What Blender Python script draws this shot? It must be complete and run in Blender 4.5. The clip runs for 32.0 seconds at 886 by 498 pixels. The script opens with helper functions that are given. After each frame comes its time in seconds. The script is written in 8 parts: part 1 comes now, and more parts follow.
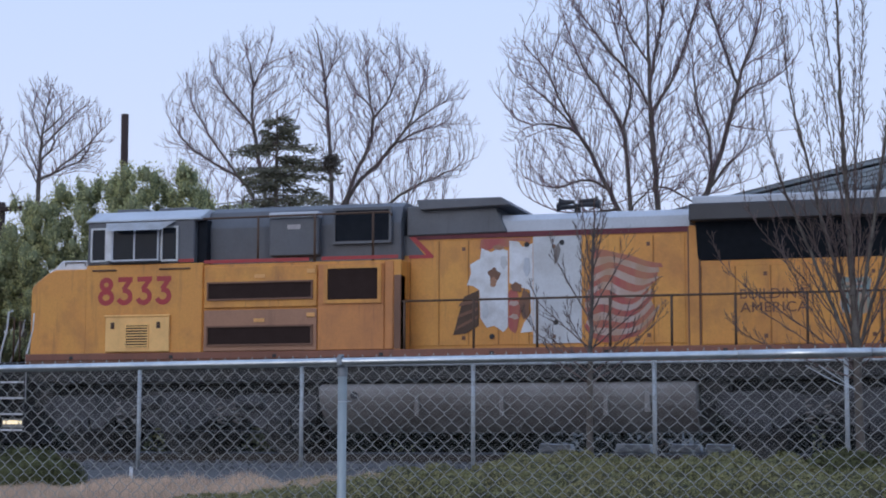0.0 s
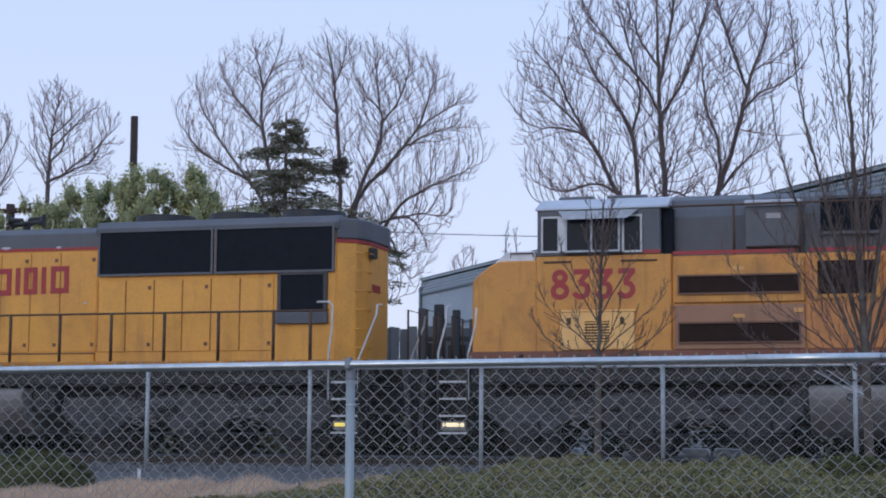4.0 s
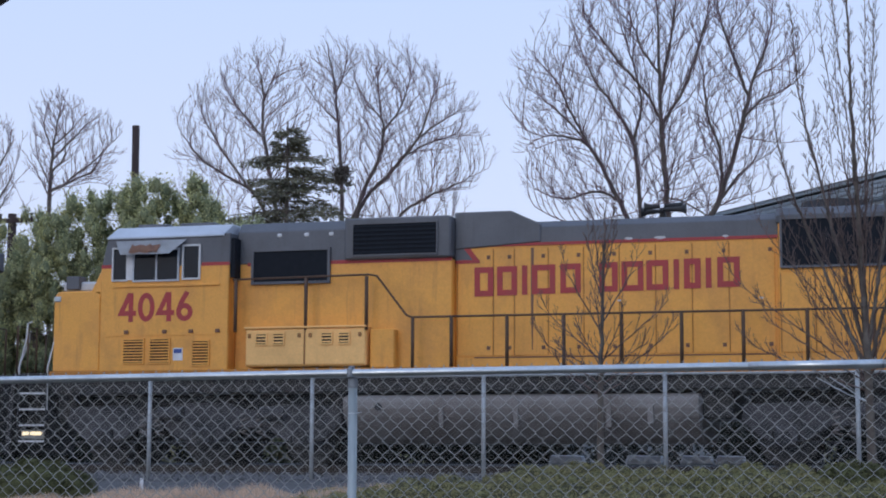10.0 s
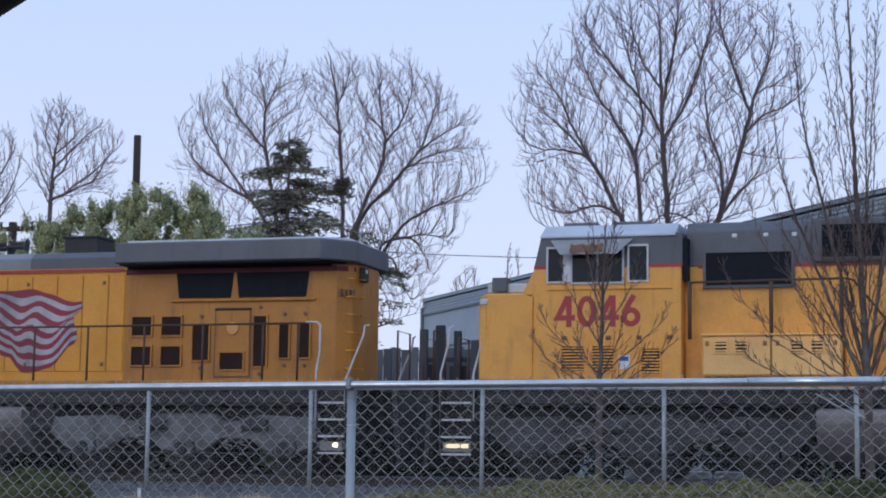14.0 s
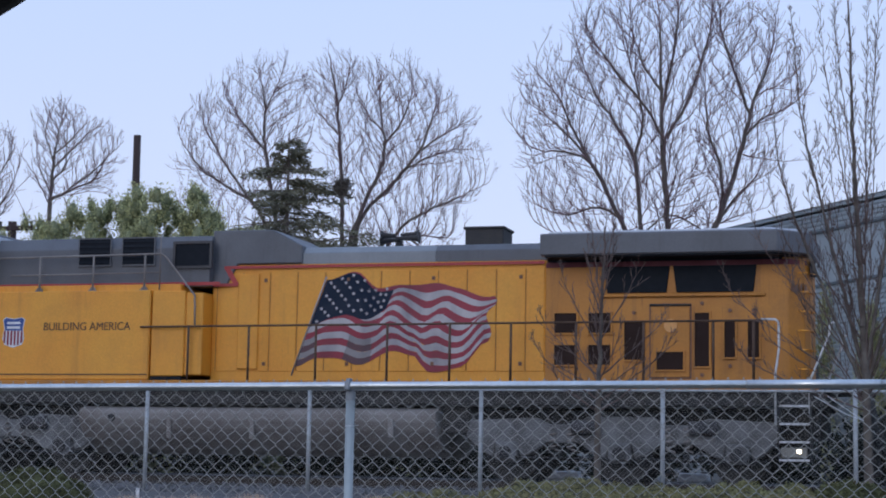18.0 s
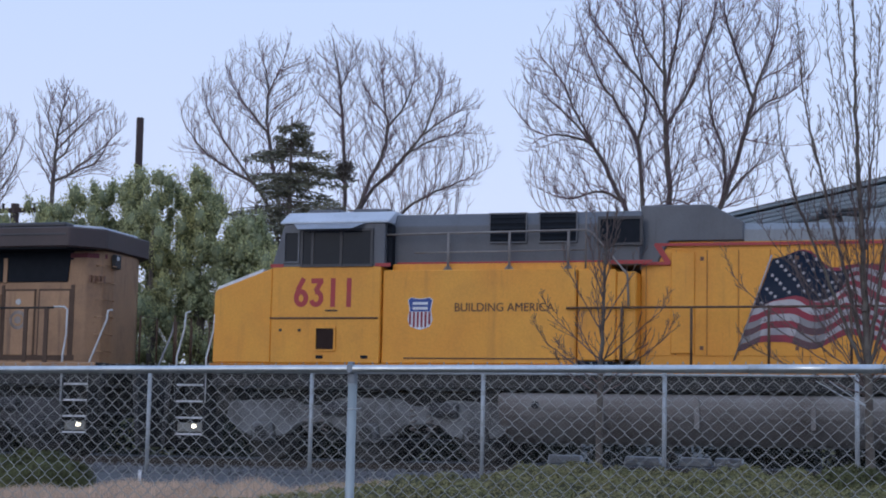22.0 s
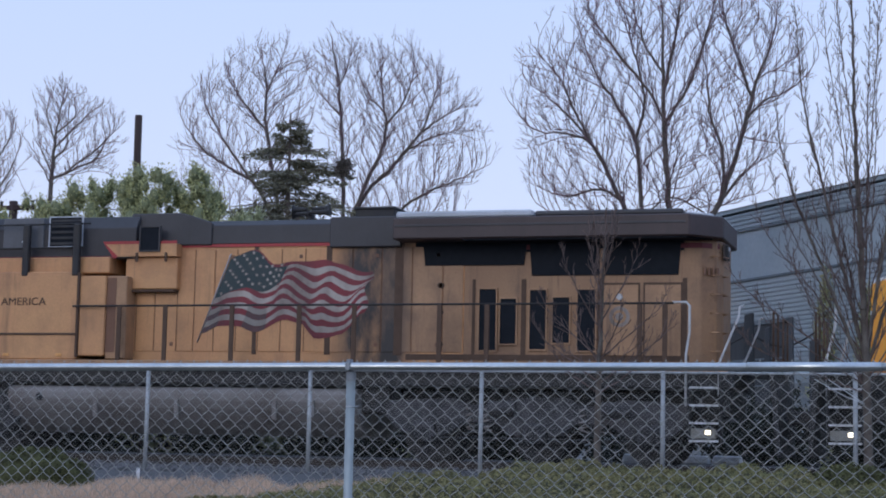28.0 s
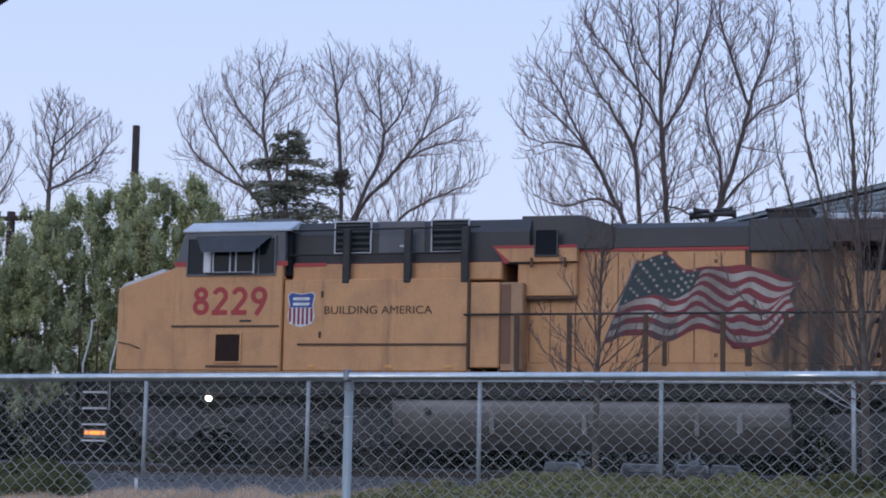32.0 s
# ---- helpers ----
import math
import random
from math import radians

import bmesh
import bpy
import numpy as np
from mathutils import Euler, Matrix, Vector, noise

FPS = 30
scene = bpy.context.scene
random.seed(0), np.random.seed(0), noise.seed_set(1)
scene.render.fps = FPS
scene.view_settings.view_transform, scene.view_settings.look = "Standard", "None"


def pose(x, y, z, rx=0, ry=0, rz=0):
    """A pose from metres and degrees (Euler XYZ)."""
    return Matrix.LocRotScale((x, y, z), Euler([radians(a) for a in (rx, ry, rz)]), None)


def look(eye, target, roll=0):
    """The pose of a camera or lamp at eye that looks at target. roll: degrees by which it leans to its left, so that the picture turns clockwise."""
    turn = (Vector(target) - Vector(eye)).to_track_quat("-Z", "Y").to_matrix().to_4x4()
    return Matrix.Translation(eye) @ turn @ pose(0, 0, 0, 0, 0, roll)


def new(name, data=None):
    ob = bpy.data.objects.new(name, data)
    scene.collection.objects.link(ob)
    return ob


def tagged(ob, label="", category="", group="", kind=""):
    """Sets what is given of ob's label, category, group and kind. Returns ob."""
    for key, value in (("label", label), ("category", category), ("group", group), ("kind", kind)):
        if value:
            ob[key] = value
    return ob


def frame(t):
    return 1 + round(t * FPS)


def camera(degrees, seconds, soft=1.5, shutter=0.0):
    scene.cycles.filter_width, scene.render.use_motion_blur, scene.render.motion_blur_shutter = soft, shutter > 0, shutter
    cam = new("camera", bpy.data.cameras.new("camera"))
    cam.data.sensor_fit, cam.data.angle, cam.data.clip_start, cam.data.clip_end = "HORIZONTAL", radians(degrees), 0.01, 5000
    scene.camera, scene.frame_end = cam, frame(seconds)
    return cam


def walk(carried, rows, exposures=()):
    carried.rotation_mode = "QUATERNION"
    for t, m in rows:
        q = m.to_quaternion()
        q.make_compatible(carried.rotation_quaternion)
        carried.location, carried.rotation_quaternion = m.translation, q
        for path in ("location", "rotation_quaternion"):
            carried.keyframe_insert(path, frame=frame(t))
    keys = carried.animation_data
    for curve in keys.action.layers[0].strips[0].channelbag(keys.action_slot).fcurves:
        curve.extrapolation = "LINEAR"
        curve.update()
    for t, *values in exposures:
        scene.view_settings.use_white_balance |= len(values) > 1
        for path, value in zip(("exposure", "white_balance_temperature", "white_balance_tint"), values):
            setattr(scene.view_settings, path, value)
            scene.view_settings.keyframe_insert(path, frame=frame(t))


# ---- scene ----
EYE = Vector((0.0, 0.0, 0.06))          # rail top is z = 0, the track runs along x
LENS = 27.53
TRACK_Y = 33.14                          # centre line of the track
cam = camera(LENS, 32.0, soft=1.9)


def aim(yaw, pitch, roll):
    a, b = radians(yaw), radians(pitch)
    way = Vector((-math.sin(a) * math.cos(b), math.cos(a) * math.cos(b), math.sin(b)))
    return look(EYE, EYE + way, roll)


# seconds, yaw to the left, pitch, roll of the hand-held camera
PATH = [
    (0.0, 16.230, 6.386, 0.17), (0.5, 16.256, 6.392, 0.23), (1.0, 16.289, 6.380, 0.21), (1.5, 16.329, 6.336, 0.27),
    (2.0, 16.366, 6.285, 0.27), (2.5, 16.419, 6.256, 0.25), (3.0, 16.469, 6.292, 0.32), (3.5, 16.504, 6.378, 0.34),
    (5.5, 16.382, 6.794, 0.79), (6.0, 16.320, 6.837, 0.84), (6.5, 16.285, 6.844, 0.90), (7.0, 16.250, 6.832, 0.85),
    (7.5, 16.237, 6.795, 0.77), (8.0, 16.234, 6.755, 0.66), (8.5, 16.287, 6.692, 0.44), (9.0, 16.361, 6.667, 0.29),
    (9.5, 16.471, 6.678, 0.20), (10.0, 16.565, 6.747, 0.22), (10.5, 16.614, 6.840, 0.35), (11.0, 16.643, 6.953, 0.47),
    (11.5, 16.651, 7.051, 0.55), (12.0, 16.672, 7.135, 0.59), (12.5, 16.671, 7.164, 0.60), (13.0, 16.647, 7.165, 0.61),
    (13.5, 16.615, 7.152, 0.66), (14.0, 16.576, 7.150, 0.79), (14.5, 16.540, 7.160, 0.93), (16.5, 16.520, 7.195, 1.10),
    (17.0, 16.531, 7.189, 1.07), (17.5, 16.542, 7.183, 1.06), (18.0, 16.557, 7.185, 1.03), (18.5, 16.575, 7.187, 1.08),
    (19.0, 16.595, 7.196, 1.04), (19.5, 16.611, 7.201, 1.01), (20.0, 16.639, 7.183, 1.03), (20.5, 16.660, 7.103, 1.09),
    (21.0, 16.682, 6.966, 1.11), (21.5, 16.663, 6.810, 1.19), (22.0, 16.628, 6.663, 1.24), (22.5, 16.579, 6.567, 1.26),
    (23.0, 16.522, 6.538, 1.28), (23.5, 16.477, 6.567, 1.32), (24.0, 16.442, 6.597, 1.38), (24.5, 16.413, 6.599, 1.41),
    (25.0, 16.416, 6.563, 1.45), (25.5, 16.438, 6.495, 1.43), (27.5, 16.576, 6.520, 1.32), (28.0, 16.577, 6.590, 1.26),
    (28.5, 16.559, 6.658, 1.37), (29.0, 16.558, 6.737, 1.40), (29.5, 16.559, 6.788, 1.40), (30.0, 16.558, 6.804, 1.33),
    (30.5, 16.541, 6.816, 1.29), (31.0, 16.532, 6.820, 1.26), (31.5, 16.515, 6.859, 1.19), (32.0, 16.516, 6.902, 1.15),
]
walk(cam, [(t, aim(a, b, c)) for t, a, b, c in PATH], exposures=[(0.0, 0.02, 6450, 10.6), (12.0, 0.02, 6450, 10.6), (18.0, 0.0, 6350, 11.3), (32.0, 0.0, 6350, 11.3)])

# ---------------------------------------------------------------- light
world = bpy.data.worlds.new("overcast_sky")
scene.world = world
world.use_nodes = True
wn, wl = world.node_tree.nodes, world.node_tree.links
wn.clear()
w_out = wn.new("ShaderNodeOutputWorld")
w_bg = wn.new("ShaderNodeBackground")
sky = wn.new("ShaderNodeTexSky")
sky.sky_type, sky.sun_disc = "NISHITA", False
sky.sun_elevation, sky.sun_rotation = radians(24), radians(200)
sky.air_density, sky.dust_density = 1.0, 2.0
w_co = wn.new("ShaderNodeTexCoord")
w_sep = wn.new("ShaderNodeSeparateXYZ")
w_ramp = wn.new("ShaderNodeValToRGB")
w_ramp.color_ramp.elements[0].position, w_ramp.color_ramp.elements[0].color = 0.02, (0.77, 0.83, 1.045, 1)
w_ramp.color_ramp.elements[1].position, w_ramp.color_ramp.elements[1].color = 0.42, (0.485, 0.67, 1.06, 1)
w_noise = wn.new("ShaderNodeTexNoise")
w_noise.inputs["Scale"].default_value = 2.2
w_noise.inputs["Detail"].default_value = 5
w_cloud = wn.new("ShaderNodeMix")
w_cloud.data_type, w_cloud.blend_type = "RGBA", "MIX"
w_cloud.inputs[0].default_value = 0.12
w_scale = wn.new("ShaderNodeMix")
w_scale.data_type, w_scale.blend_type = "RGBA", "MIX"
w_scale.inputs[0].default_value = 0.90
w_dim = wn.new("ShaderNodeMix")
w_dim.data_type, w_dim.blend_type = "RGBA", "MULTIPLY"
w_dim.inputs[0].default_value = 1.0
w_dim.inputs[7].default_value = (0.10, 0.10, 0.10, 1)
wl.new(w_co.outputs["Generated"], w_sep.inputs[0])
wl.new(w_sep.outputs[2], w_ramp.inputs[0])
wl.new(w_co.outputs["Generated"], w_noise.inputs["Vector"])
wl.new(w_ramp.outputs[0], w_cloud.inputs[6])
wl.new(w_noise.outputs["Color"], w_cloud.inputs[7])
wl.new(sky.outputs[0], w_dim.inputs[6])
wl.new(w_dim.outputs[2], w_scale.inputs[6])
wl.new(w_ramp.outputs[0], w_scale.inputs[7])
wl.new(w_scale.outputs[2], w_bg.inputs[0])
wl.new(w_bg.outputs[0], w_out.inputs[0])
w_bg.inputs[1].default_value = 1.015

sun = new("sun", bpy.data.lights.new("sun", "SUN"))
sun.data.energy, sun.data.angle, sun.data.color = 0.35, radians(25), (1.0, 0.95, 0.88)
sun.matrix_world = look((-8, -20, 18), (0, 20, 0))


# ---------------------------------------------------------------- materials
def mat(name, col, rough=0.6, metal=0.0, col2=None, scale=3.0, amount=0.5, fine=40.0, bump=0.15, bscale=None,
        stretch=(1, 1, 1), rnd=0.0, island=0.0, spec=0.5, detail=6.0):
    """Two scales of colour noise, a rough-smooth variation and a bump."""
    m = bpy.data.materials.new(name)
    m.use_nodes = True
    n, l = m.node_tree.nodes, m.node_tree.links
    bs = n["Principled BSDF"]
    co, mp = n.new("ShaderNodeTexCoord"), n.new("ShaderNodeMapping")
    mp.inputs["Scale"].default_value = stretch
    l.new(co.outputs["Object"], mp.inputs[0])
    big, small = n.new("ShaderNodeTexNoise"), n.new("ShaderNodeTexNoise")
    big.inputs["Scale"].default_value, big.inputs["Detail"].default_value = scale, detail
    small.inputs["Scale"].default_value, small.inputs["Detail"].default_value = fine, 4
    l.new(mp.outputs[0], big.inputs[0])
    l.new(mp.outputs[0], small.inputs[0])
    ramp = n.new("ShaderNodeValToRGB")
    ramp.color_ramp.elements[0].position, ramp.color_ramp.elements[1].position = 0.36, 0.68
    l.new(big.outputs[0], ramp.inputs[0])
    mix = n.new("ShaderNodeMix")
    mix.data_type = "RGBA"
    c2 = col2 or tuple(c * 0.72 for c in col)
    mix.inputs[6].default_value, mix.inputs[7].default_value = (*col, 1), (*c2, 1)
    amt = n.new("ShaderNodeMath")
    amt.operation = "MULTIPLY"
    amt.inputs[1].default_value = amount
    l.new(ramp.outputs[0], amt.inputs[0])
    l.new(amt.outputs[0], mix.inputs[0])
    hsv = n.new("ShaderNodeHueSaturation")
    l.new(mix.outputs[2], hsv.inputs["Color"])
    val = n.new("ShaderNodeMapRange")
    val.inputs[3].default_value, val.inputs[4].default_value = 0.86, 1.14
    l.new(small.outputs[0], val.inputs[0])
    last = val.outputs[0]
    for much, node, out in ((rnd, "ShaderNodeObjectInfo", "Random"), (island, "ShaderNodeNewGeometry", "Random Per Island")):
        if much:
            src, span, mul = n.new(node), n.new("ShaderNodeMapRange"), n.new("ShaderNodeMath")
            span.inputs[3].default_value, span.inputs[4].default_value = 1 - much, 1 + much
            mul.operation = "MULTIPLY"
            l.new(src.outputs[out], span.inputs[0])
            l.new(span.outputs[0], mul.inputs[0])
            l.new(last, mul.inputs[1])
            last = mul.outputs[0]
    l.new(last, hsv.inputs["Value"])
    l.new(hsv.outputs[0], bs.inputs["Base Color"])
    rr = n.new("ShaderNodeMapRange")
    rr.inputs[3].default_value, rr.inputs[4].default_value = max(0.03, rough - 0.1), min(1, rough + 0.1)
    l.new(big.outputs[0], rr.inputs[0])
    l.new(rr.outputs[0], bs.inputs["Roughness"])
    bs.inputs["Metallic"].default_value = metal
    bs.inputs["Specular IOR Level"].default_value = spec
    if bump:
        b, bn = n.new("ShaderNodeBump"), n.new("ShaderNodeTexNoise")
        bn.inputs["Scale"].default_value, bn.inputs["Detail"].default_value = bscale or fine, 5
        l.new(mp.outputs[0], bn.inputs[0])
        b.inputs["Strength"].default_value, b.inputs["Distance"].default_value = bump, 0.02
        l.new(bn.outputs[0], b.inputs["Height"])
        l.new(b.outputs[0], bs.inputs["Normal"])
    return m


def grimy(name, col, grime, amount, soot=None, fade=None, rough=0.5):
    """Painted steel with vertical streaks of grime, patches of faded paint and, where given, a belt of exhaust soot."""
    m = mat(name, col, rough=rough, col2=fade or tuple(c * 0.8 for c in col), scale=0.9, amount=0.8, fine=25, bump=0.05)
    n, l = m.node_tree.nodes, m.node_tree.links
    bs = n["Principled BSDF"]
    base = bs.inputs["Base Color"].links[0].from_socket
    co = n.new("ShaderNodeTexCoord")

    def layer(base, stretch, scale, lo, hi, colour, much):
        mp, nz, rp, mu, mx = (n.new("ShaderNode" + k) for k in ("Mapping", "TexNoise", "ValToRGB", "Math", "Mix"))
        mp.inputs["Scale"].default_value = stretch
        nz.inputs["Scale"].default_value, nz.inputs["Detail"].default_value = scale, 8
        nz.inputs["Roughness"].default_value = 0.65
        rp.color_ramp.elements[0].position, rp.color_ramp.elements[1].position = lo, hi
        mu.operation, mu.inputs[1].default_value = "MULTIPLY", much
        mx.data_type = "RGBA"
        mx.inputs[7].default_value = (*colour, 1)
        l.new(co.outputs["Object"], mp.inputs[0])
        l.new(mp.outputs[0], nz.inputs[0])
        l.new(nz.outputs[0], rp.inputs[0])
        l.new(rp.outputs[0], mu.inputs[0])
        l.new(mu.outputs[0], mx.inputs[0])
        l.new(base, mx.inputs[6])
        return mx.outputs[2], mu

    out, _ = layer(base, (1, 1, 0.09), 3.2, 0.56, 0.76, grime, amount)        # streaks
    out, _ = layer(out, (1, 1, 0.8), 1.3, 0.46, 0.80, grime, amount * 0.9)      # blotches
    out, _ = layer(out, (1, 1, 0.06), 11.0, 0.60, 0.74, tuple(g * 0.8 for g in grime), amount * 0.7)   # thin drips
    out, _ = layer(out, (1, 1, 1), 30.0, 0.66, 0.74, tuple(g * 0.6 for g in grime), amount)   # specks
    if soot:
        x0, wide, much = soot
        out, mu = layer(out, (1, 1, 0.4), 1.8, 0.15, 0.57, (0.035, 0.03, 0.03), much)
        sp, d, ab, mr, ml = (n.new("ShaderNode" + k) for k in ("SeparateXYZ", "Math", "Math", "MapRange", "Math"))
        l.new(co.outputs["Object"], sp.inputs[0])
        d.operation, d.inputs[1].default_value = "SUBTRACT", x0
        l.new(sp.outputs[0], d.inputs[0])
        ab.operation = "ABSOLUTE"
        l.new(d.outputs[0], ab.inputs[0])
        mr.inputs[1].default_value, mr.inputs[2].default_value = wide, wide * 0.45
        l.new(ab.outputs[0], mr.inputs[0])
        ml.operation = "MULTIPLY"
        l.new(mr.outputs[0], ml.inputs[0])
        l.new(mu.outputs[0], ml.inputs[1])
        mixer = mu.outputs[0].links[0].to_node
        l.new(ml.outputs[0], mixer.inputs[0])
    l.new(out, bs.inputs["Base Color"])
    return m


def glow(name, col, strength):
    m = bpy.data.materials.new(name)
    m.use_nodes = True
    bs = m.node_tree.nodes["Principled BSDF"]
    bs.inputs["Base Color"].default_value = (*col, 1)
    bs.inputs["Emission Color"].default_value = (*col, 1)
    bs.inputs["Emission Strength"].default_value = strength
    return m


M = {}
M["gravel"] = mat("gravel", (0.17, 0.17, 0.177), 0.95, col2=(0.09, 0.09, 0.094), scale=14, amount=0.8, fine=60, bump=1.0, bscale=45, detail=10)
def bank(m):
    """Dark soil takes over from the gravel on the planted bank."""
    n, l = m.node_tree.nodes, m.node_tree.links
    bs = n["Principled BSDF"]
    base = bs.inputs["Base Color"].links[0].from_socket
    co, sp, nz, ad, mr, mx = (n.new("ShaderNode" + k) for k in ("TexCoord", "SeparateXYZ", "TexNoise", "Math", "MapRange", "Mix"))
    l.new(co.outputs["Object"], sp.inputs[0])
    l.new(co.outputs["Object"], nz.inputs[0])
    nz.inputs["Scale"].default_value = 1.5
    l.new(sp.outputs[1], ad.inputs[0])
    l.new(nz.outputs[0], ad.inputs[1])
    mr.inputs[1].default_value, mr.inputs[2].default_value = 24.2, 23.4
    l.new(ad.outputs[0], mr.inputs[0])
    mx.data_type = "RGBA"
    mx.inputs[7].default_value = (0.075, 0.065, 0.045, 1)
    l.new(mr.outputs[0], mx.inputs[0])
    l.new(base, mx.inputs[6])
    l.new(mx.outputs[2], bs.inputs["Base Color"])


M["bank"] = mat("gravel_and_soil", (0.125, 0.123, 0.122), 0.95, col2=(0.07, 0.069, 0.069), scale=14, amount=0.8, fine=60, bump=1.0, bscale=45, detail=10)
bank(M["bank"])
M["gravel_dark"] = mat("dark_ballast", (0.10, 0.10, 0.105), 0.95, col2=(0.05, 0.05, 0.052), scale=14, amount=0.8, fine=60, bump=1.0, bscale=45)
M["stone"] = mat("ballast_stone", (0.15, 0.15, 0.157), 0.95, island=0.45, fine=90, bump=0.4)
M["galv"] = mat("galvanised_steel", (0.66, 0.68, 0.68), 0.34, 0.92, scale=9, fine=70, bump=0.08, col2=(0.38, 0.42, 0.47))
M["wire"] = mat("galvanised_wire", (0.385, 0.38, 0.355), 0.5, 0.6, scale=9, fine=70, bump=0.0)
M["farpost"] = mat("weathered_steel_tube", (0.44, 0.46, 0.47), 0.6, 0.3, scale=9, fine=70, bump=0.05)
M["grey"] = grimy("grey_paint", (0.125, 0.13, 0.145), (0.06, 0.055, 0.05), 0.4)
M["grey_dirty"] = grimy("sooty_grey_paint", (0.052, 0.050, 0.055), (0.04, 0.035, 0.035), 0.7)
M["grey_mid"] = grimy("mid_grey_roof_paint", (0.24, 0.26, 0.28), (0.12, 0.12, 0.12), 0.4, rough=0.4)
M["silver"] = grimy("pale_roof_paint", (0.54, 0.57, 0.62), (0.28, 0.27, 0.26), 0.3, rough=0.4)
M["yellow_a"] = grimy("yellow_paint_rusty", (0.70, 0.318, 0.060), (0.30, 0.115, 0.045), 0.85, fade=(0.66, 0.27, 0.06))
M["yellow_b"] = grimy("yellow_paint", (0.86, 0.392, 0.062), (0.26, 0.12, 0.05), 0.48, fade=(0.80, 0.36, 0.075))
M["yellow_c"] = grimy("bright_yellow_paint", (0.78, 0.345, 0.035), (0.28, 0.11, 0.03), 0.30, fade=(0.76, 0.30, 0.03))
M["yellow_rear"] = grimy("grimy_yellow_paint", (0.54, 0.22, 0.027), (0.13, 0.06, 0.027), 0.75, fade=(0.44, 0.175, 0.028))
M["yellow_d"] = grimy("faded_yellow_paint", (0.63, 0.325, 0.14), (0.20, 0.105, 0.06), 0.62, soot=(12.95, 0.95, 1.1), fade=(0.58, 0.285, 0.13))
M["yellow_soot"] = grimy("sooty_faded_paint", (0.44, 0.25, 0.13), (0.10, 0.06, 0.045), 0.9, soot=(13.0, 0.8, 1.0), fade=(0.33, 0.185, 0.10))
M["soothood"] = grimy("sooty_hood_paint", (0.38, 0.215, 0.11), (0.085, 0.05, 0.038), 0.95, soot=(13.0, 0.8, 0.9), fade=(0.28, 0.155, 0.085))
M["sootbrown"] = grimy("sooty_brown_paint", (0.065, 0.043, 0.042), (0.03, 0.025, 0.025), 0.6)
M["locker"] = grimy("pale_orange_paint", (0.80, 0.40, 0.13), (0.28, 0.13, 0.05), 0.35)
M["orange_worn"] = grimy("rust_orange_paint", (0.60, 0.235, 0.065), (0.26, 0.10, 0.045), 0.7, fade=(0.52, 0.20, 0.065))
M["rust_light"] = grimy("rusty_pink_paint", (0.40, 0.20, 0.115), (0.17, 0.085, 0.055), 0.6)
M["rust_red"] = grimy("dark_red_rust", (0.24, 0.085, 0.05), (0.10, 0.05, 0.035), 0.7)
M["cream"] = grimy("cream_yellow_paint", (0.98, 0.56, 0.19), (0.45, 0.22, 0.08), 0.35)
M["seam_ochre"] = grimy("grimy_ochre_seam", (0.36, 0.155, 0.04), (0.16, 0.08, 0.035), 0.7)
M["rust"] = grimy("rusty_brown_steel", (0.20, 0.09, 0.05), (0.09, 0.05, 0.035), 0.6)
M["red"] = mat("red_paint", (0.42, 0.030, 0.035), 0.5, scale=5, col2=(0.33, 0.05, 0.045), amount=0.7, bump=0.03)
M["darkred"] = mat("dark_red_paint", (0.14, 0.02, 0.03), 0.6, scale=5, bump=0.03)
M["white"] = mat("white_paint", (0.74, 0.75, 0.77), 0.55, col2=(0.52, 0.50, 0.48), scale=4, amount=0.7, fine=30, bump=0.05)
M["offwhite"] = mat("grey_white_primer", (0.60, 0.61, 0.62), 0.6, col2=(0.48, 0.47, 0.46), scale=2.5, amount=0.8, fine=30, bump=0.05)
M["flagwhite"] = mat("weathered_white_decal", (0.50, 0.46, 0.46), 0.5, col2=(0.17, 0.16, 0.18), scale=1.3, amount=0.85, stretch=(1.6, 1, 0.7), bump=0.03)
M["flagred"] = mat("weathered_red_decal", (0.31, 0.024, 0.048), 0.5, col2=(0.15, 0.022, 0.035), scale=1.3, amount=0.85, stretch=(1.6, 1, 0.7), bump=0.03)
M["flagblue"] = mat("navy_decal", (0.014, 0.022, 0.042), 0.8, col2=(0.035, 0.042, 0.06), scale=2, amount=0.8, bump=0.03, spec=0.15)
M["flaggrey"] = mat("grey_decal_fold", (0.27, 0.25, 0.25), 0.5, col2=(0.15, 0.14, 0.15), scale=1.3, amount=0.85, stretch=(1.6, 1, 0.7), bump=0.03)
M["flagdusk"] = mat("dark_decal_fold", (0.105, 0.04, 0.05), 0.5, col2=(0.05, 0.035, 0.045), scale=1.3, amount=0.85, stretch=(1.6, 1, 0.7), bump=0.03)
M["worngrey"] = mat("worn_grey_decal_fold", (0.30, 0.27, 0.235), 0.6, col2=(0.20, 0.17, 0.15), scale=1.6, amount=0.9, stretch=(1.6, 1, 0.6), bump=0.03)
M["worndusk"] = mat("worn_dark_decal_fold", (0.115, 0.055, 0.055), 0.6, col2=(0.06, 0.05, 0.055), scale=1.6, amount=0.9, stretch=(1.6, 1, 0.6), bump=0.03)
M["wornwhite"] = mat("worn_white_decal", (0.46, 0.40, 0.35), 0.6, col2=(0.16, 0.12, 0.10), scale=1.6, amount=0.9, stretch=(1.6, 1, 0.6), bump=0.03)
M["wornred"] = mat("worn_red_decal", (0.23, 0.03, 0.04), 0.6, col2=(0.11, 0.03, 0.036), scale=1.6, amount=0.9, stretch=(1.6, 1, 0.6), bump=0.03)
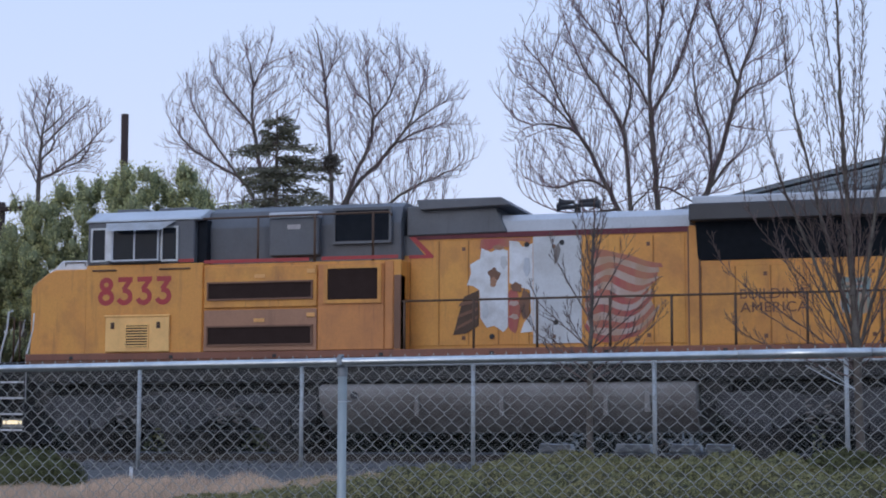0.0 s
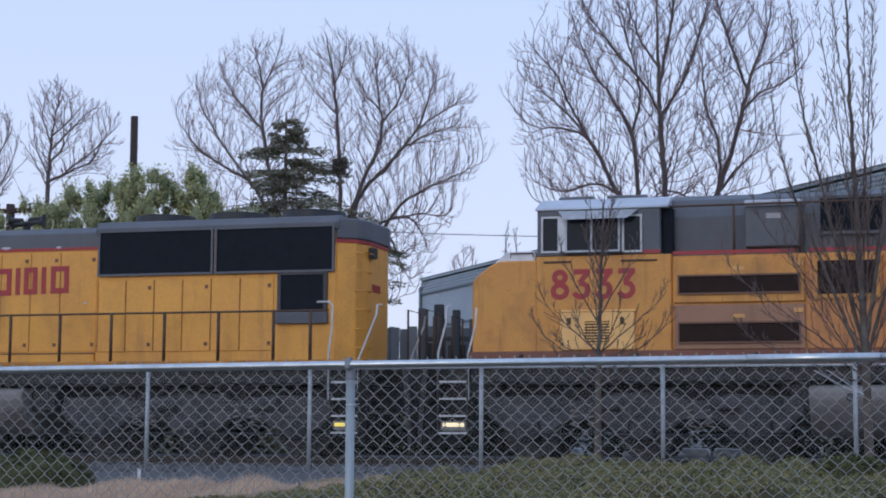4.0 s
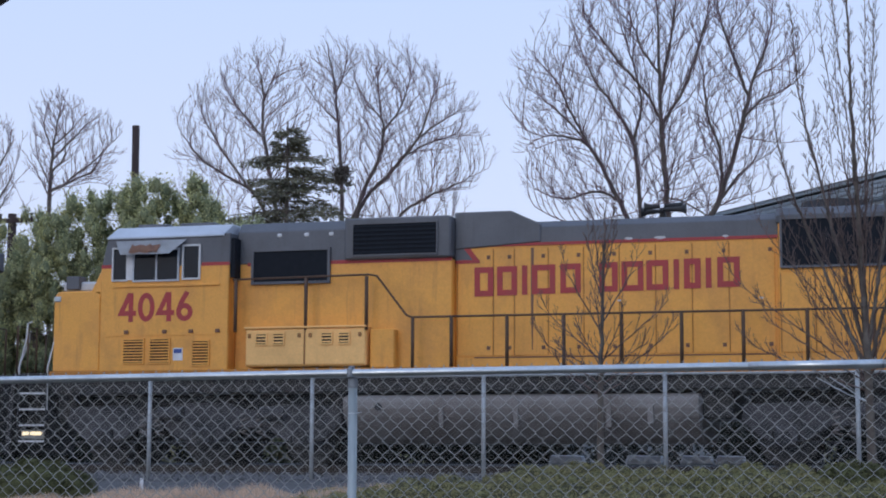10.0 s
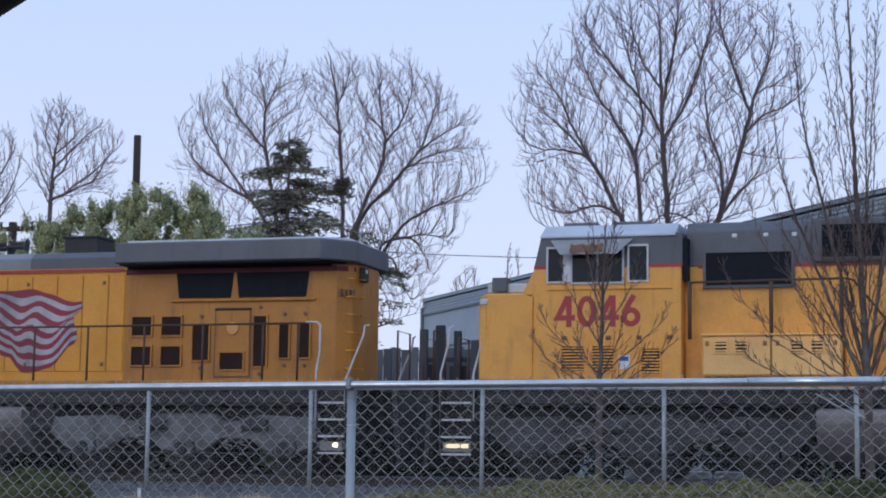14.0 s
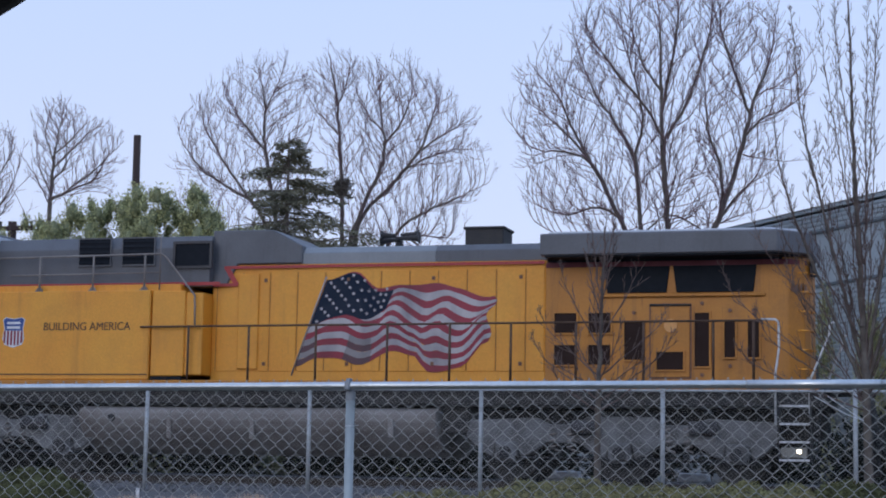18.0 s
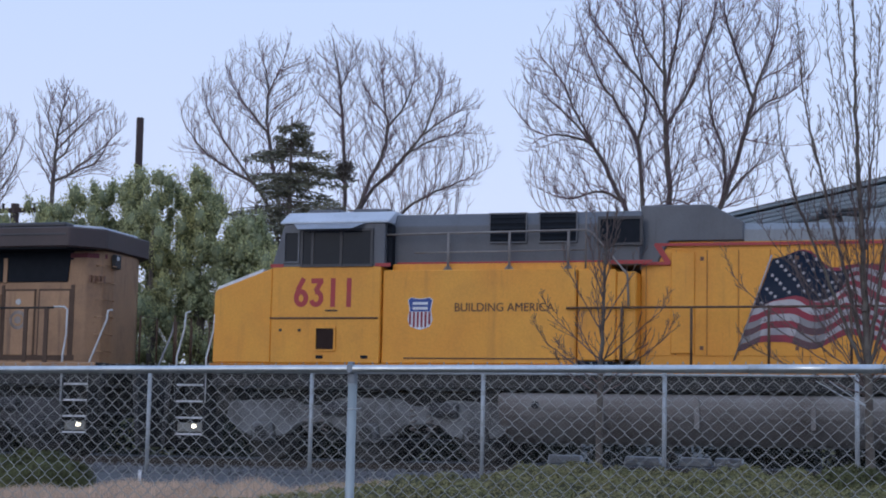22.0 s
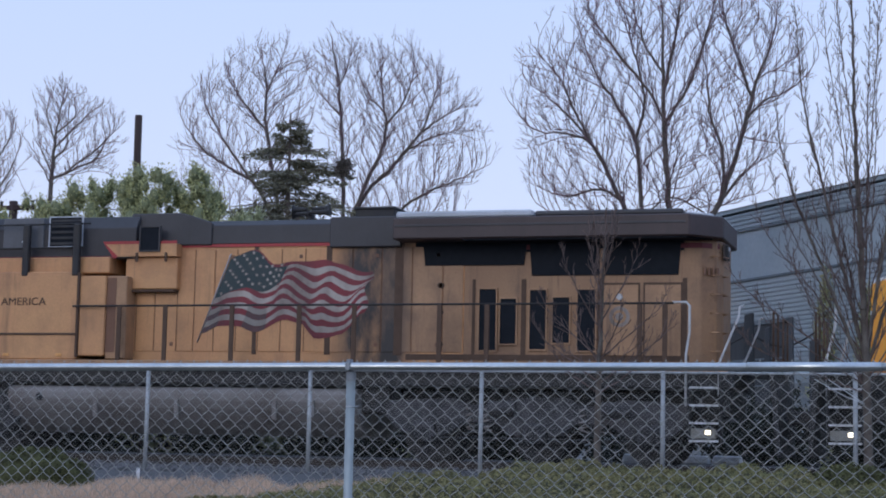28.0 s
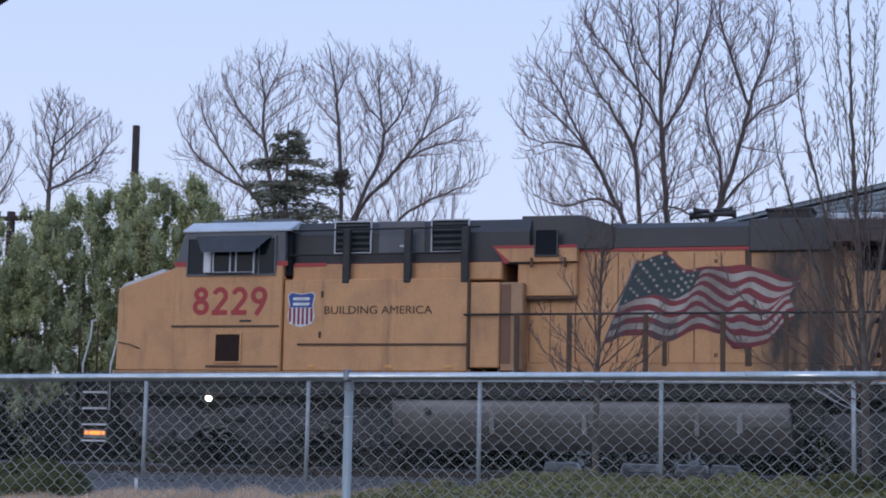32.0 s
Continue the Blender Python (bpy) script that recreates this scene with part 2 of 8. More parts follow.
M["wornblue"] = mat("worn_teal_decal", (0.018, 0.040, 0.046), 0.6, col2=(0.045, 0.06, 0.058), scale=2, amount=0.9, bump=0.03)
M["fadedwhite"] = mat("faded_white_decal", (0.50, 0.38, 0.33), 0.6, col2=(0.40, 0.24, 0.14), scale=2.2, amount=0.9, stretch=(1.6, 1, 0.6), bump=0.03)
M["fadedred"] = mat("faded_red_decal", (0.40, 0.085, 0.078), 0.6, col2=(0.42, 0.19, 0.10), scale=2.2, amount=0.9, stretch=(1.6, 1, 0.6), bump=0.03)
M["fadedblue"] = mat("faded_teal_decal", (0.16, 0.27, 0.30), 0.6, col2=(0.34, 0.30, 0.18), scale=3, amount=0.8, bump=0.03)
M["shieldblue"] = mat("blue_emblem", (0.03, 0.075, 0.28), 0.45, bump=0.02)
# black of grilles and screens, also of strips that stand for shade
M["black"] = mat("black_grille_and_shade", (0.015, 0.018, 0.024), 0.7, scale=8, fine=60, bump=0.3, spec=0.13)
M["dark"] = mat("dark_steel", (0.028, 0.028, 0.032), 0.6, 0.3, scale=3, fine=30, bump=0.3, col2=(0.055, 0.05, 0.045), amount=0.8)
M["brown"] = mat("brown_vent_screen", (0.042, 0.026, 0.022), 0.8, scale=5, fine=60, bump=0.4, spec=0.1)
M["under"] = mat("grimy_running_gear", (0.085, 0.08, 0.082), 0.85, 0.0, scale=2.2, fine=25, bump=0.6, col2=(0.035, 0.034, 0.036), amount=1.0)
M["under_grey"] = mat("grey_painted_running_gear", (0.20, 0.20, 0.20), 0.85, 0.0, scale=2.2, fine=25, bump=0.6, col2=(0.085, 0.08, 0.078), amount=1.0)
M["tank"] = mat("grimy_tank_steel", (0.27, 0.245, 0.23), 0.75, 0.0, scale=1.2, fine=25, bump=0.2, col2=(0.17, 0.145, 0.13), amount=1.0)
M["rail_brown"] = mat("dark_handrail", (0.115, 0.073, 0.052), 0.65, scale=6, bump=0.1, spec=0.2)
M["rail_white"] = mat("white_handrail", (0.62, 0.63, 0.64), 0.45, scale=6, bump=0.05, col2=(0.45, 0.42, 0.38), amount=0.6)
M["glass"] = mat("dark_glass", (0.012, 0.017, 0.024), 0.08, scale=3, fine=8, bump=0.0, spec=0.22)
M["blind"] = mat("pale_window_blind", (0.55, 0.58, 0.60), 0.6)
M["galv_post"] = mat("weathered_galvanised_post", (0.40, 0.44, 0.44), 0.55, 0.45, scale=12, fine=60, bump=0.1, col2=(0.30, 0.34, 0.35), stretch=(1, 1, 0.3))
M["galv_dull"] = mat("dull_cast_zinc", (0.30, 0.32, 0.34), 0.6, 0.6, scale=20, fine=80, bump=0.2)
M["bark"] = mat("grey_brown_bark", (0.17, 0.138, 0.118), 0.9, scale=5, fine=40, bump=0.8, col2=(0.10, 0.08, 0.07), amount=0.9, stretch=(1, 1, 0.3))
M["bark_red"] = mat("mottled_grey_brown_bark", (0.155, 0.132, 0.110), 0.85, scale=7, fine=40, bump=0.6, col2=(0.075, 0.058, 0.05), amount=0.9)
M["twig"] = mat("winter_twigs", (0.20, 0.125, 0.14), 0.9, island=0.25, bump=0.0)
M["twig_red"] = mat("reddish_twigs", (0.145, 0.102, 0.09), 0.85, island=0.25, bump=0.0)
M["leaf"] = mat("evergreen_leaf", (0.38, 0.41, 0.23), 0.6, island=0.45, scale=0.7, col2=(0.47, 0.45, 0.20), amount=1.0, bump=0.0, spec=0.25)
# darker copy of the leaf green, carries the shade inside the crowns
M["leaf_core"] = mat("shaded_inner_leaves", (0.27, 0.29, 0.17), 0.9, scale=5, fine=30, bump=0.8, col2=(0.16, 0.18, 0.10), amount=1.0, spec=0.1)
M["leaf_olive"] = mat("olive_leaf", (0.34, 0.34, 0.17), 0.6, island=0.4, scale=0.7, bump=0.0)
M["needle"] = mat("fir_needles", (0.185, 0.175, 0.115), 0.7, island=0.45, scale=1.0, bump=0.0)
M["cover"] = mat("ground_cover_leaf", (0.20, 0.195, 0.09), 0.9, island=0.30, scale=1.2, col2=(0.26, 0.225, 0.11), amount=0.9, bump=0.0, spec=0.1)
M["bush"] = mat("clipped_bush_leaf", (0.12, 0.122, 0.055), 0.9, island=0.35, scale=2, bump=0.0, spec=0.12)
# core greens far darker than their leaves: shade in the hollows is coloured in
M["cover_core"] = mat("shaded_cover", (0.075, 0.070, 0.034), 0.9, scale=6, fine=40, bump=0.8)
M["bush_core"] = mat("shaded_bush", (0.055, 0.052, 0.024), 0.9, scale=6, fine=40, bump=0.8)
# near-black, so that the view under the train stays dark
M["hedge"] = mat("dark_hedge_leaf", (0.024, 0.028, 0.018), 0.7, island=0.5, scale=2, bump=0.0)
M["straw"] = mat("dry_grass", (0.62, 0.46, 0.34), 0.9, island=0.35, scale=2, bump=0.0)
M["polewood"] = mat("dark_creosoted_pole", (0.050, 0.030, 0.026), 0.85, scale=4, fine=30, stretch=(1, 1, 0.1), bump=0.6)
M["cladding"] = mat("blue_grey_metal_cladding", (0.36, 0.41, 0.44), 0.5, 0.1, scale=0.6, fine=8, bump=0.03, col2=(0.30, 0.36, 0.40), amount=0.8)
M["cladding_low"] = mat("grey_base_cladding", (0.22, 0.25, 0.27), 0.6, 0.05, scale=0.8, fine=10, bump=0.05, col2=(0.17, 0.19, 0.205), amount=0.8)
M["cladding_trim"] = mat("dark_grey_trim", (0.13, 0.16, 0.18), 0.5, 0.1, bump=0.03)
M["greyboard"] = mat("weathered_grey_board", (0.16, 0.165, 0.175), 0.9, scale=3, fine=40, bump=0.4, stretch=(1, 1, 0.12), rnd=0.25, col2=(0.10, 0.10, 0.105))
M["darkboard"] = mat("dark_weathered_board", (0.065, 0.07, 0.075), 0.9, scale=3, fine=40, bump=0.4, stretch=(1, 1, 0.12), rnd=0.3, col2=(0.04, 0.04, 0.045))
M["concrete"] = mat("concrete", (0.58, 0.59, 0.60), 0.9, scale=5, fine=40, bump=0.4)
M["sleeper"] = mat("timber_sleeper", (0.06, 0.05, 0.045), 0.9, scale=5, fine=40, bump=0.5)
M["railsteel"] = mat("rusted_rail", (0.055, 0.046, 0.042), 0.5, 0.6, scale=8, bump=0.2)
M["rubber"] = mat("black_rubber_trim", (0.012, 0.011, 0.012), 0.6, bump=0.1)
M["lamp_white"] = glow("lit_white_lamp", (1.0, 0.90, 0.70), 3.5)
M["lamp_yellow"] = glow("lit_yellow_lamp", (0.95, 0.72, 0.14), 0.62)
M["lamp_amber"] = glow("lit_amber_lamp", (1.0, 0.30, 0.05), 1.6)
M["lamp_case"] = mat("dull_lamp_case", (0.26, 0.25, 0.22), 0.5, scale=6, bump=0.1)
M["lamp_wall"] = glow("lit_wall_lamp", (1.0, 0.68, 0.30), 3.0)
M["lamp_cream"] = glow("lit_step_lamp", (1.0, 0.82, 0.50), 0.85)


# ---------------------------------------------------------------- helpers
def thing(name, label, category, group="", kind=""):
    return tagged(new(name), label, category, group, kind)


def link_mesh(name, me, material, parent=None, label=""):
    ob = new(name, me)
    me.materials.append(material)
    ob.parent = parent
    return tagged(ob, label) if label else ob


def part(name, bm, material, parent, label="", smooth=False):
    me = bpy.data.meshes.new(name)
    bm.normal_update()
    bm.to_mesh(me)
    bm.free()
    if smooth:
        for p in me.polygons:
            p.use_smooth = True
    return link_mesh(name, me, material, parent, label)


def add_box(bm, x0, x1, y0, y1, z0, z1, bevel=0.0):
    m = Matrix.Translation(((x0 + x1) / 2, (y0 + y1) / 2, (z0 + z1) / 2)) @ Matrix.Diagonal((abs(x1 - x0), abs(y1 - y0), abs(z1 - z0), 1))
    r = bmesh.ops.create_cube(bm, size=1, matrix=m)
    if bevel:
        edges = list({e for v in r["verts"] for e in v.link_edges})
        bmesh.ops.bevel(bm, geom=edges, offset=bevel, segments=1, affect="EDGES")


def box(name, x0, x1, y0, y1, z0, z1, material, parent, label="", bevel=0.012):
    bm = bmesh.new()
    add_box(bm, x0, x1, y0, y1, z0, z1, min(bevel, 0.3 * min(abs(x1 - x0), abs(y1 - y0), abs(z1 - z0))))
    return part(name, bm, material, parent, label)


def add_prism(bm, outline, axis, a, b, bevel=0.0):
    """An outline in the two other axes, drawn out along axis from a to b."""
    def at(u, v, w):
        return {"y": (u, w, v), "x": (w, u, v), "z": (u, v, w)}[axis]
    lo = [bm.verts.new(at(u, v, a)) for u, v in outline]
    hi = [bm.verts.new(at(u, v, b)) for u, v in outline]
    n = len(outline)
    faces = [bm.faces.new(lo), bm.faces.new(hi)]
    for i in range(n):
        faces.append(bm.faces.new((lo[i], lo[(i + 1) % n], hi[(i + 1) % n], hi[i])))
    bmesh.ops.recalc_face_normals(bm, faces=faces)
    if bevel:
        edges = list({e for f in faces for e in f.edges})
        bmesh.ops.bevel(bm, geom=edges, offset=bevel, segments=1, affect="EDGES")


def prism(name, outline, axis, a, b, material, parent, label="", bevel=0.015):
    bm = bmesh.new()
    add_prism(bm, outline, axis, a, b, bevel)
    return part(name, bm, material, parent, label)


def add_tube(bm, pts, r, sides=6):
    """A round bar along the points."""
    pts = [Vector(p) for p in pts]
    rings = []
    for i, p in enumerate(pts):
        d = (pts[min(i + 1, len(pts) - 1)] - pts[max(i - 1, 0)]).normalized()
        u = d.cross(Vector((0, 1, 0)) if abs(d.y) < 0.9 else Vector((1, 0, 0))).normalized()
        v = d.cross(u)
        rings.append([bm.verts.new(p + r * (math.cos(k * math.tau / sides) * u + math.sin(k * math.tau / sides) * v)) for k in range(sides)])
    for a, b in zip(rings, rings[1:]):
        for k in range(sides):
            bm.faces.new((a[k], a[(k + 1) % sides], b[(k + 1) % sides], b[k]))
    bm.faces.new(rings[0][::-1])
    bm.faces.new(rings[-1])


def tube(name, pts, r, material, parent, label="", sides=6):
    bm = bmesh.new()
    add_tube(bm, pts, r, sides)
    return part(name, bm, material, parent, label, smooth=True)


def add_disc(bm, c, r, y0, y1, sides=20, r2=None):
    """A round plate or cone that faces along y."""
    m = Matrix.Translation((c[0], (y0 + y1) / 2, c[1])) @ Matrix.Rotation(radians(90), 4, "X")
    bmesh.ops.create_cone(bm, cap_ends=True, segments=sides, radius1=r, radius2=r if r2 is None else r2, depth=abs(y1 - y0), matrix=m)


def disc(name, c, r, y0, y1, material, parent, label="", sides=20, r2=None):
    bm = bmesh.new()
    add_disc(bm, c, r, y0, y1, sides, r2)
    return part(name, bm, material, parent, label)


def lettering(name, text, x, z, wide, high, y, material, parent, fat=0.0, label=""):
    """Raised flat letters that face the camera's side of the track."""
    cu = bpy.data.curves.new(name, "FONT")
    cu.body, cu.size, cu.extrude, cu.offset = text, 1.0, 0.004, fat
    tmp = bpy.data.objects.new(name, cu)
    scene.collection.objects.link(tmp)
    me = bpy.data.meshes.new_from_object(tmp.evaluated_get(bpy.context.evaluated_depsgraph_get()))
    bpy.data.objects.remove(tmp)
    co = np.empty(len(me.vertices) * 3)
    me.vertices.foreach_get("co", co)
    co = co.reshape(-1, 3)
    lo, hi = co.min(0), co.max(0)
    out = np.stack([x + (co[:, 0] - lo[0]) / (hi[0] - lo[0]) * wide, y - co[:, 2], z + (co[:, 1] - lo[1]) / (hi[1] - lo[1]) * high], 1)
    me.vertices.foreach_set("co", out.ravel())
    me.materials.clear()
    me.update()
    return link_mesh(name, me, material, parent, label)


def raw(name, verts, faces, material, parent=None, label="", smooth=False):
    me = bpy.data.meshes.new(name)
    me.from_pydata([tuple(v) for v in verts], [], [tuple(f) for f in faces])
    if smooth:
        me.polygons.foreach_set("use_smooth", [True] * len(me.polygons))
    me.update()
    return link_mesh(name, me, material, parent, label)


def rods(name, a, b, ra, rb, material, parent=None, sides=4, label=""):
    """Many straight tapered rods from a to b (arrays) in one mesh."""
    a, b, ra, rb = (np.asarray(k, float) for k in (a, b, ra, rb))
    d = b - a
    d /= np.maximum(np.linalg.norm(d, axis=1), 1e-9)[:, None]
    ref = np.where(np.abs(d[:, 2:3]) > 0.9, np.array([[1.0, 0, 0]]), np.array([[0, 0, 1.0]]))
    u = np.cross(d, ref)
    u /= np.maximum(np.linalg.norm(u, axis=1), 1e-9)[:, None]
    v = np.cross(d, u)
    k = np.arange(sides) * math.tau / sides
    ring = np.cos(k)[None, :, None] * u[:, None] + np.sin(k)[None, :, None] * v[:, None]
    verts = np.concatenate([a[:, None] + ra[:, None, None] * ring, b[:, None] + rb[:, None, None] * ring], 1).reshape(-1, 3)
    base = (np.arange(len(a)) * 2 * sides)[:, None, None]
    i = np.arange(sides)
    quad = np.stack([i, (i + 1) % sides, sides + (i + 1) % sides, sides + i], 1)[None]
    return raw(name, verts, (base + quad).reshape(-1, 4), material, parent, label, smooth=True)


# ---------------------------------------------------------------- ground and track
GROUND = [(-300, -1.45), (6.0, -1.42), (9.5, -1.30), (14.0, -1.00), (19.0, -0.62), (23.0, -0.44), (26.0, -0.34), (28.5, -0.27), (42.0, -0.27), (80.0, -0.35), (3000, -0.6)]


def ground_z(y):
    for (a, za), (b, zb) in zip(GROUND, GROUND[1:]):
        if a <= y <= b:
            return za + (zb - za) * (y - a) / (b - a)
    return -0.4


def make_ground():
    xs = [-1500, -300, -60] + list(np.linspace(-40, 20, 61)) + [60, 300, 1500]
    ys = [-300, -40, 0, 6, 8, 9.5, 11, 12.5, 14] + list(np.linspace(15, 30, 31)) + [36, 42, 60, 80, 200, 600, 3000]
    verts = [(x, y, ground_z(y) + (0.05 * noise.noise((x * 0.7, y * 0.7, 3)) if 9 < y < 30 else 0)) for y in ys for x in xs]
    w = len(xs)
    faces = [(j * w + i, j * w + i + 1, (j + 1) * w + i + 1, (j + 1) * w + i) for j in range(len(ys) - 1) for i in range(w - 1)]
    tagged(raw("ground", verts, faces, M["bank"]), "grey gravel and bare earth ground beside the track", "ground", kind="structure")


def make_track():
    tr = thing("railway_track", "rusty steel rails on timber sleepers in grey ballast", "railway track", kind="structure")
    y = TRACK_Y
    prism("ballast_bed", [(y - 2.6, -0.27), (y - 1.5, -0.17), (y + 1.5, -0.17), (y + 2.6, -0.27)], "x", -150, 150, M["gravel"], tr, "grey crushed stone ballast", bevel=0)
    prism("ballast_berm", [(35.75, -0.27), (36.2, 0.045), (37.0, 0.045), (37.6, -0.27)], "x", -150, 150, M["gravel_dark"], tr, "dark ballast heaped beyond the track", bevel=0)
    for s in (-1, 1):
        c = y + s * 0.7525
        prism("rail", [(c - 0.07, -0.165), (c + 0.07, -0.165), (c + 0.07, -0.145), (c + 0.012, -0.13), (c + 0.012, -0.04), (c + 0.036, -0.03),
                       (c + 0.036, 0), (c - 0.036, 0), (c - 0.036, -0.03), (c - 0.012, -0.04), (c - 0.012, -0.13), (c - 0.07, -0.145)], "x", -150, 150, M["railsteel"], tr, bevel=0)
    bm = bmesh.new()
    add_box(bm, -0.115, 0.115, -1.3, 1.3, -0.30, -0.160, 0.01)
    first = part("sleeper", bm, M["sleeper"], tr)
    first.location = (-40, y, 0)
    for k in range(1, 118):
        o = first.copy()
        scene.collection.objects.link(o)
        o.location = (-40 + 0.55 * k, y, 0)
    # loose stones along the shoulder
    rng = np.random.default_rng(5)
    n = 5200
    c = np.stack([rng.uniform(-26, 6, n), rng.uniform(28.2, 31.9, n), np.zeros(n)], 1)
    c[:, 2] = np.where(c[:, 1] > TRACK_Y - 2.6, -0.27 + (c[:, 1] - TRACK_Y + 2.6) * 0.09, -0.27) + 0.01
    s = rng.uniform(0.018, 0.05, n)
    tet = np.array([(1, 0.2, -0.5), (-0.6, 0.9, -0.5), (-0.5, -0.9, -0.4), (0.3, 0.2, 0.9), (-0.2, -0.3, 0.85)])
    fc = np.array([(0, 1, 3), (1, 4, 3), (1, 2, 4), (2, 0, 4), (0, 3, 4), (0, 2, 1)])
    v = (c[:, None] + s[:, None, None] * (tet[None] + rng.normal(0, 0.2, (n, 5, 3)))).reshape(-1, 3)
    f = (np.arange(n)[:, None, None] * 5 + fc[None]).reshape(-1, 3)
    tagged(raw("ballast_stones", v, f, M["stone"]), "loose grey ballast stones along the track", "gravel", kind="stuff")


# ---------------------------------------------------------------- fences
def chain_link(name, x0, x1, y, z0, z1, w, r, parent, sides):
    """Zigzag wires, each hooked into the next."""
    a, b = [], []
    n, k = int((x1 - x0) / (w / 2)), int((z1 - z0) / (w / 2))
    for i in range(n):
        xs = [x0 + i * w / 2 + (w / 2 if (j + i) % 2 else 0) for j in range(k + 1)]
        for j in range(k):
            dy = 0.8 * r * (1 if (i + j) % 2 else -1)
            z, h, e = z0 + j * w / 2, w / 2, 0.11 * w / 2
            dx = 0.05 * w * (1 if xs[j + 1] > xs[j] else -1)
            a += [(xs[j], y + dy, z - e), (xs[j], y + dy, z + e)]
            b += [(xs[j], y + dy, z + e), (xs[j + 1], y - dy, z + h - e)]
    ob = rods(name, a, b, np.full(len(a), r), np.full(len(a), r), M["wire"], parent, sides, "galvanised chain-link wire mesh")
    return tagged(ob, kind="stuff")


def make_near_fence():
    f = thing("chain_link_fence", "galvanised chain-link fence with round top rail", "fence")
    y = 8.40

    def rail_z(x):
        return 0.4945 + (x + 2.97) * (0.0084 if x < -2.97 else 0.0064)
    tube("top_rail", [(x, y - 0.03, rail_z(x)) for x in (-9.0, -2.97, -1.0)], 0.0188, M["galv"], f, "galvanised steel top rail", 14)
    tube("top_rail", [(x, y - 0.03, rail_z(x)) for x in (-0.6, 4.0)], 0.0188, M["galv"], f, "galvanised steel top rail", 14)
    tube("rail_sleeve", [(x, y - 0.03, rail_z(x)) for x in (-1.02, -0.42)], 0.0205, M["galv"], f, "swaged rail joint", 14)
    for x in (-6.03, -2.957, 0.10, 3.1):
        zt = rail_z(x)
        tube("fence_post", [(x, y, -1.42), (x, y, zt - 0.03)], 0.0222, M["galv_post"], f, "galvanised steel post", 14)
        bm = bmesh.new()
        add_tube(bm, [(x, y, zt - 0.070), (x, y, zt - 0.026)], 0.0245, 14)
        add_tube(bm, [(x, y, zt - 0.026), (x, y, zt - 0.018)], 0.016, 12)
        add_box(bm, x - 0.015, x + 0.012, y - 0.054, y + 0.006, zt - 0.024, zt + 0.026, 0.006)
        add_box(bm, x - 0.012, x + 0.010, y - 0.040, y, zt + 0.026, zt + 0.036, 0.003)
        part("post_cap", bm, M["galv_dull"], f, "dull cast loop cap")
        for z in (0.30, -0.2, -0.6, -1.0):
            bm = bmesh.new()
            bmesh.ops.create_cone(bm, cap_ends=True, segments=12, radius1=0.0235, radius2=0.0235, depth=0.004, matrix=Matrix.Translation((x, y, z)))
            add_tube(bm, [(x + 0.02, y - 0.012, z), (x + 0.045, y + 0.004, z + 0.004)], 0.0022, 5)
            part("tie_band", bm, M["galv"], f)
    chain_link("wire_mesh", -7.6, 2.4, y + 0.005, -1.36, 0.51, 0.0727, 0.0019, f, 4)
    # twisted ends along the top and a spliced stretch of wire
    n = np.arange(-7.6, 2.4, 0.0727)
    a = np.stack([n, np.full(len(n), y + 0.005), np.array([rail_z(k) for k in n]) - 0.02], 1)
    ends = rods("wire_ends", np.concatenate([a, a + (0.036, 0, 0)]), np.concatenate([a + (0.018, 0, 0.055), a + (0.018, 0, 0.055)]), np.full(2 * len(n), 0.0018), np.full(2 * len(n), 0.0016), M["wire"], f, 4, "twisted wire ends")
    tagged(ends, kind="stuff")
    splice = [((-0.72, y, 0.455), (-0.58, y - 0.006, 0.375)), ((-0.58, y - 0.006, 0.375), (-0.50, y, 0.345)), ((-0.66, y, 0.455), (-0.50, y - 0.006, 0.345))]
    rods("spliced_wire", [p for p, _ in splice], [q for _, q in splice], np.full(3, 0.0023), np.full(3, 0.0023), M["galv"], f, 5, "spliced wire")


def make_far_fence():
    f = thing("boundary_fence", "tall chain-link fence with thin steel posts beside the track", "fence")
    y, base, top = 29.06, -0.27, 1.525
    for k in range(-6, 5):
        x = -1.86 - 3.035 * k
        tube("fence_post", [(x, y, base - 0.1), (x, y, top - 0.02)], 0.037, M["farpost"], f, "weathered steel post", 10)
        bm = bmesh.new()
        bmesh.ops.create_uvsphere(bm, u_segments=10, v_segments=6, radius=0.042, matrix=Matrix.Translation((x, y, top - 0.01)))
        part("post_cap", bm, M["farpost"], f, smooth=True)
    tube("top_rail", [(-20, y, top - 0.02), (18, y, top - 0.02)], 0.021, M["farpost"], f, "thin steel top rail", 8)
    chain_link("wire_mesh", -19.5, 3.5, y - 0.03, base + 0.03, top, 0.0727, 0.0014, f, 3)


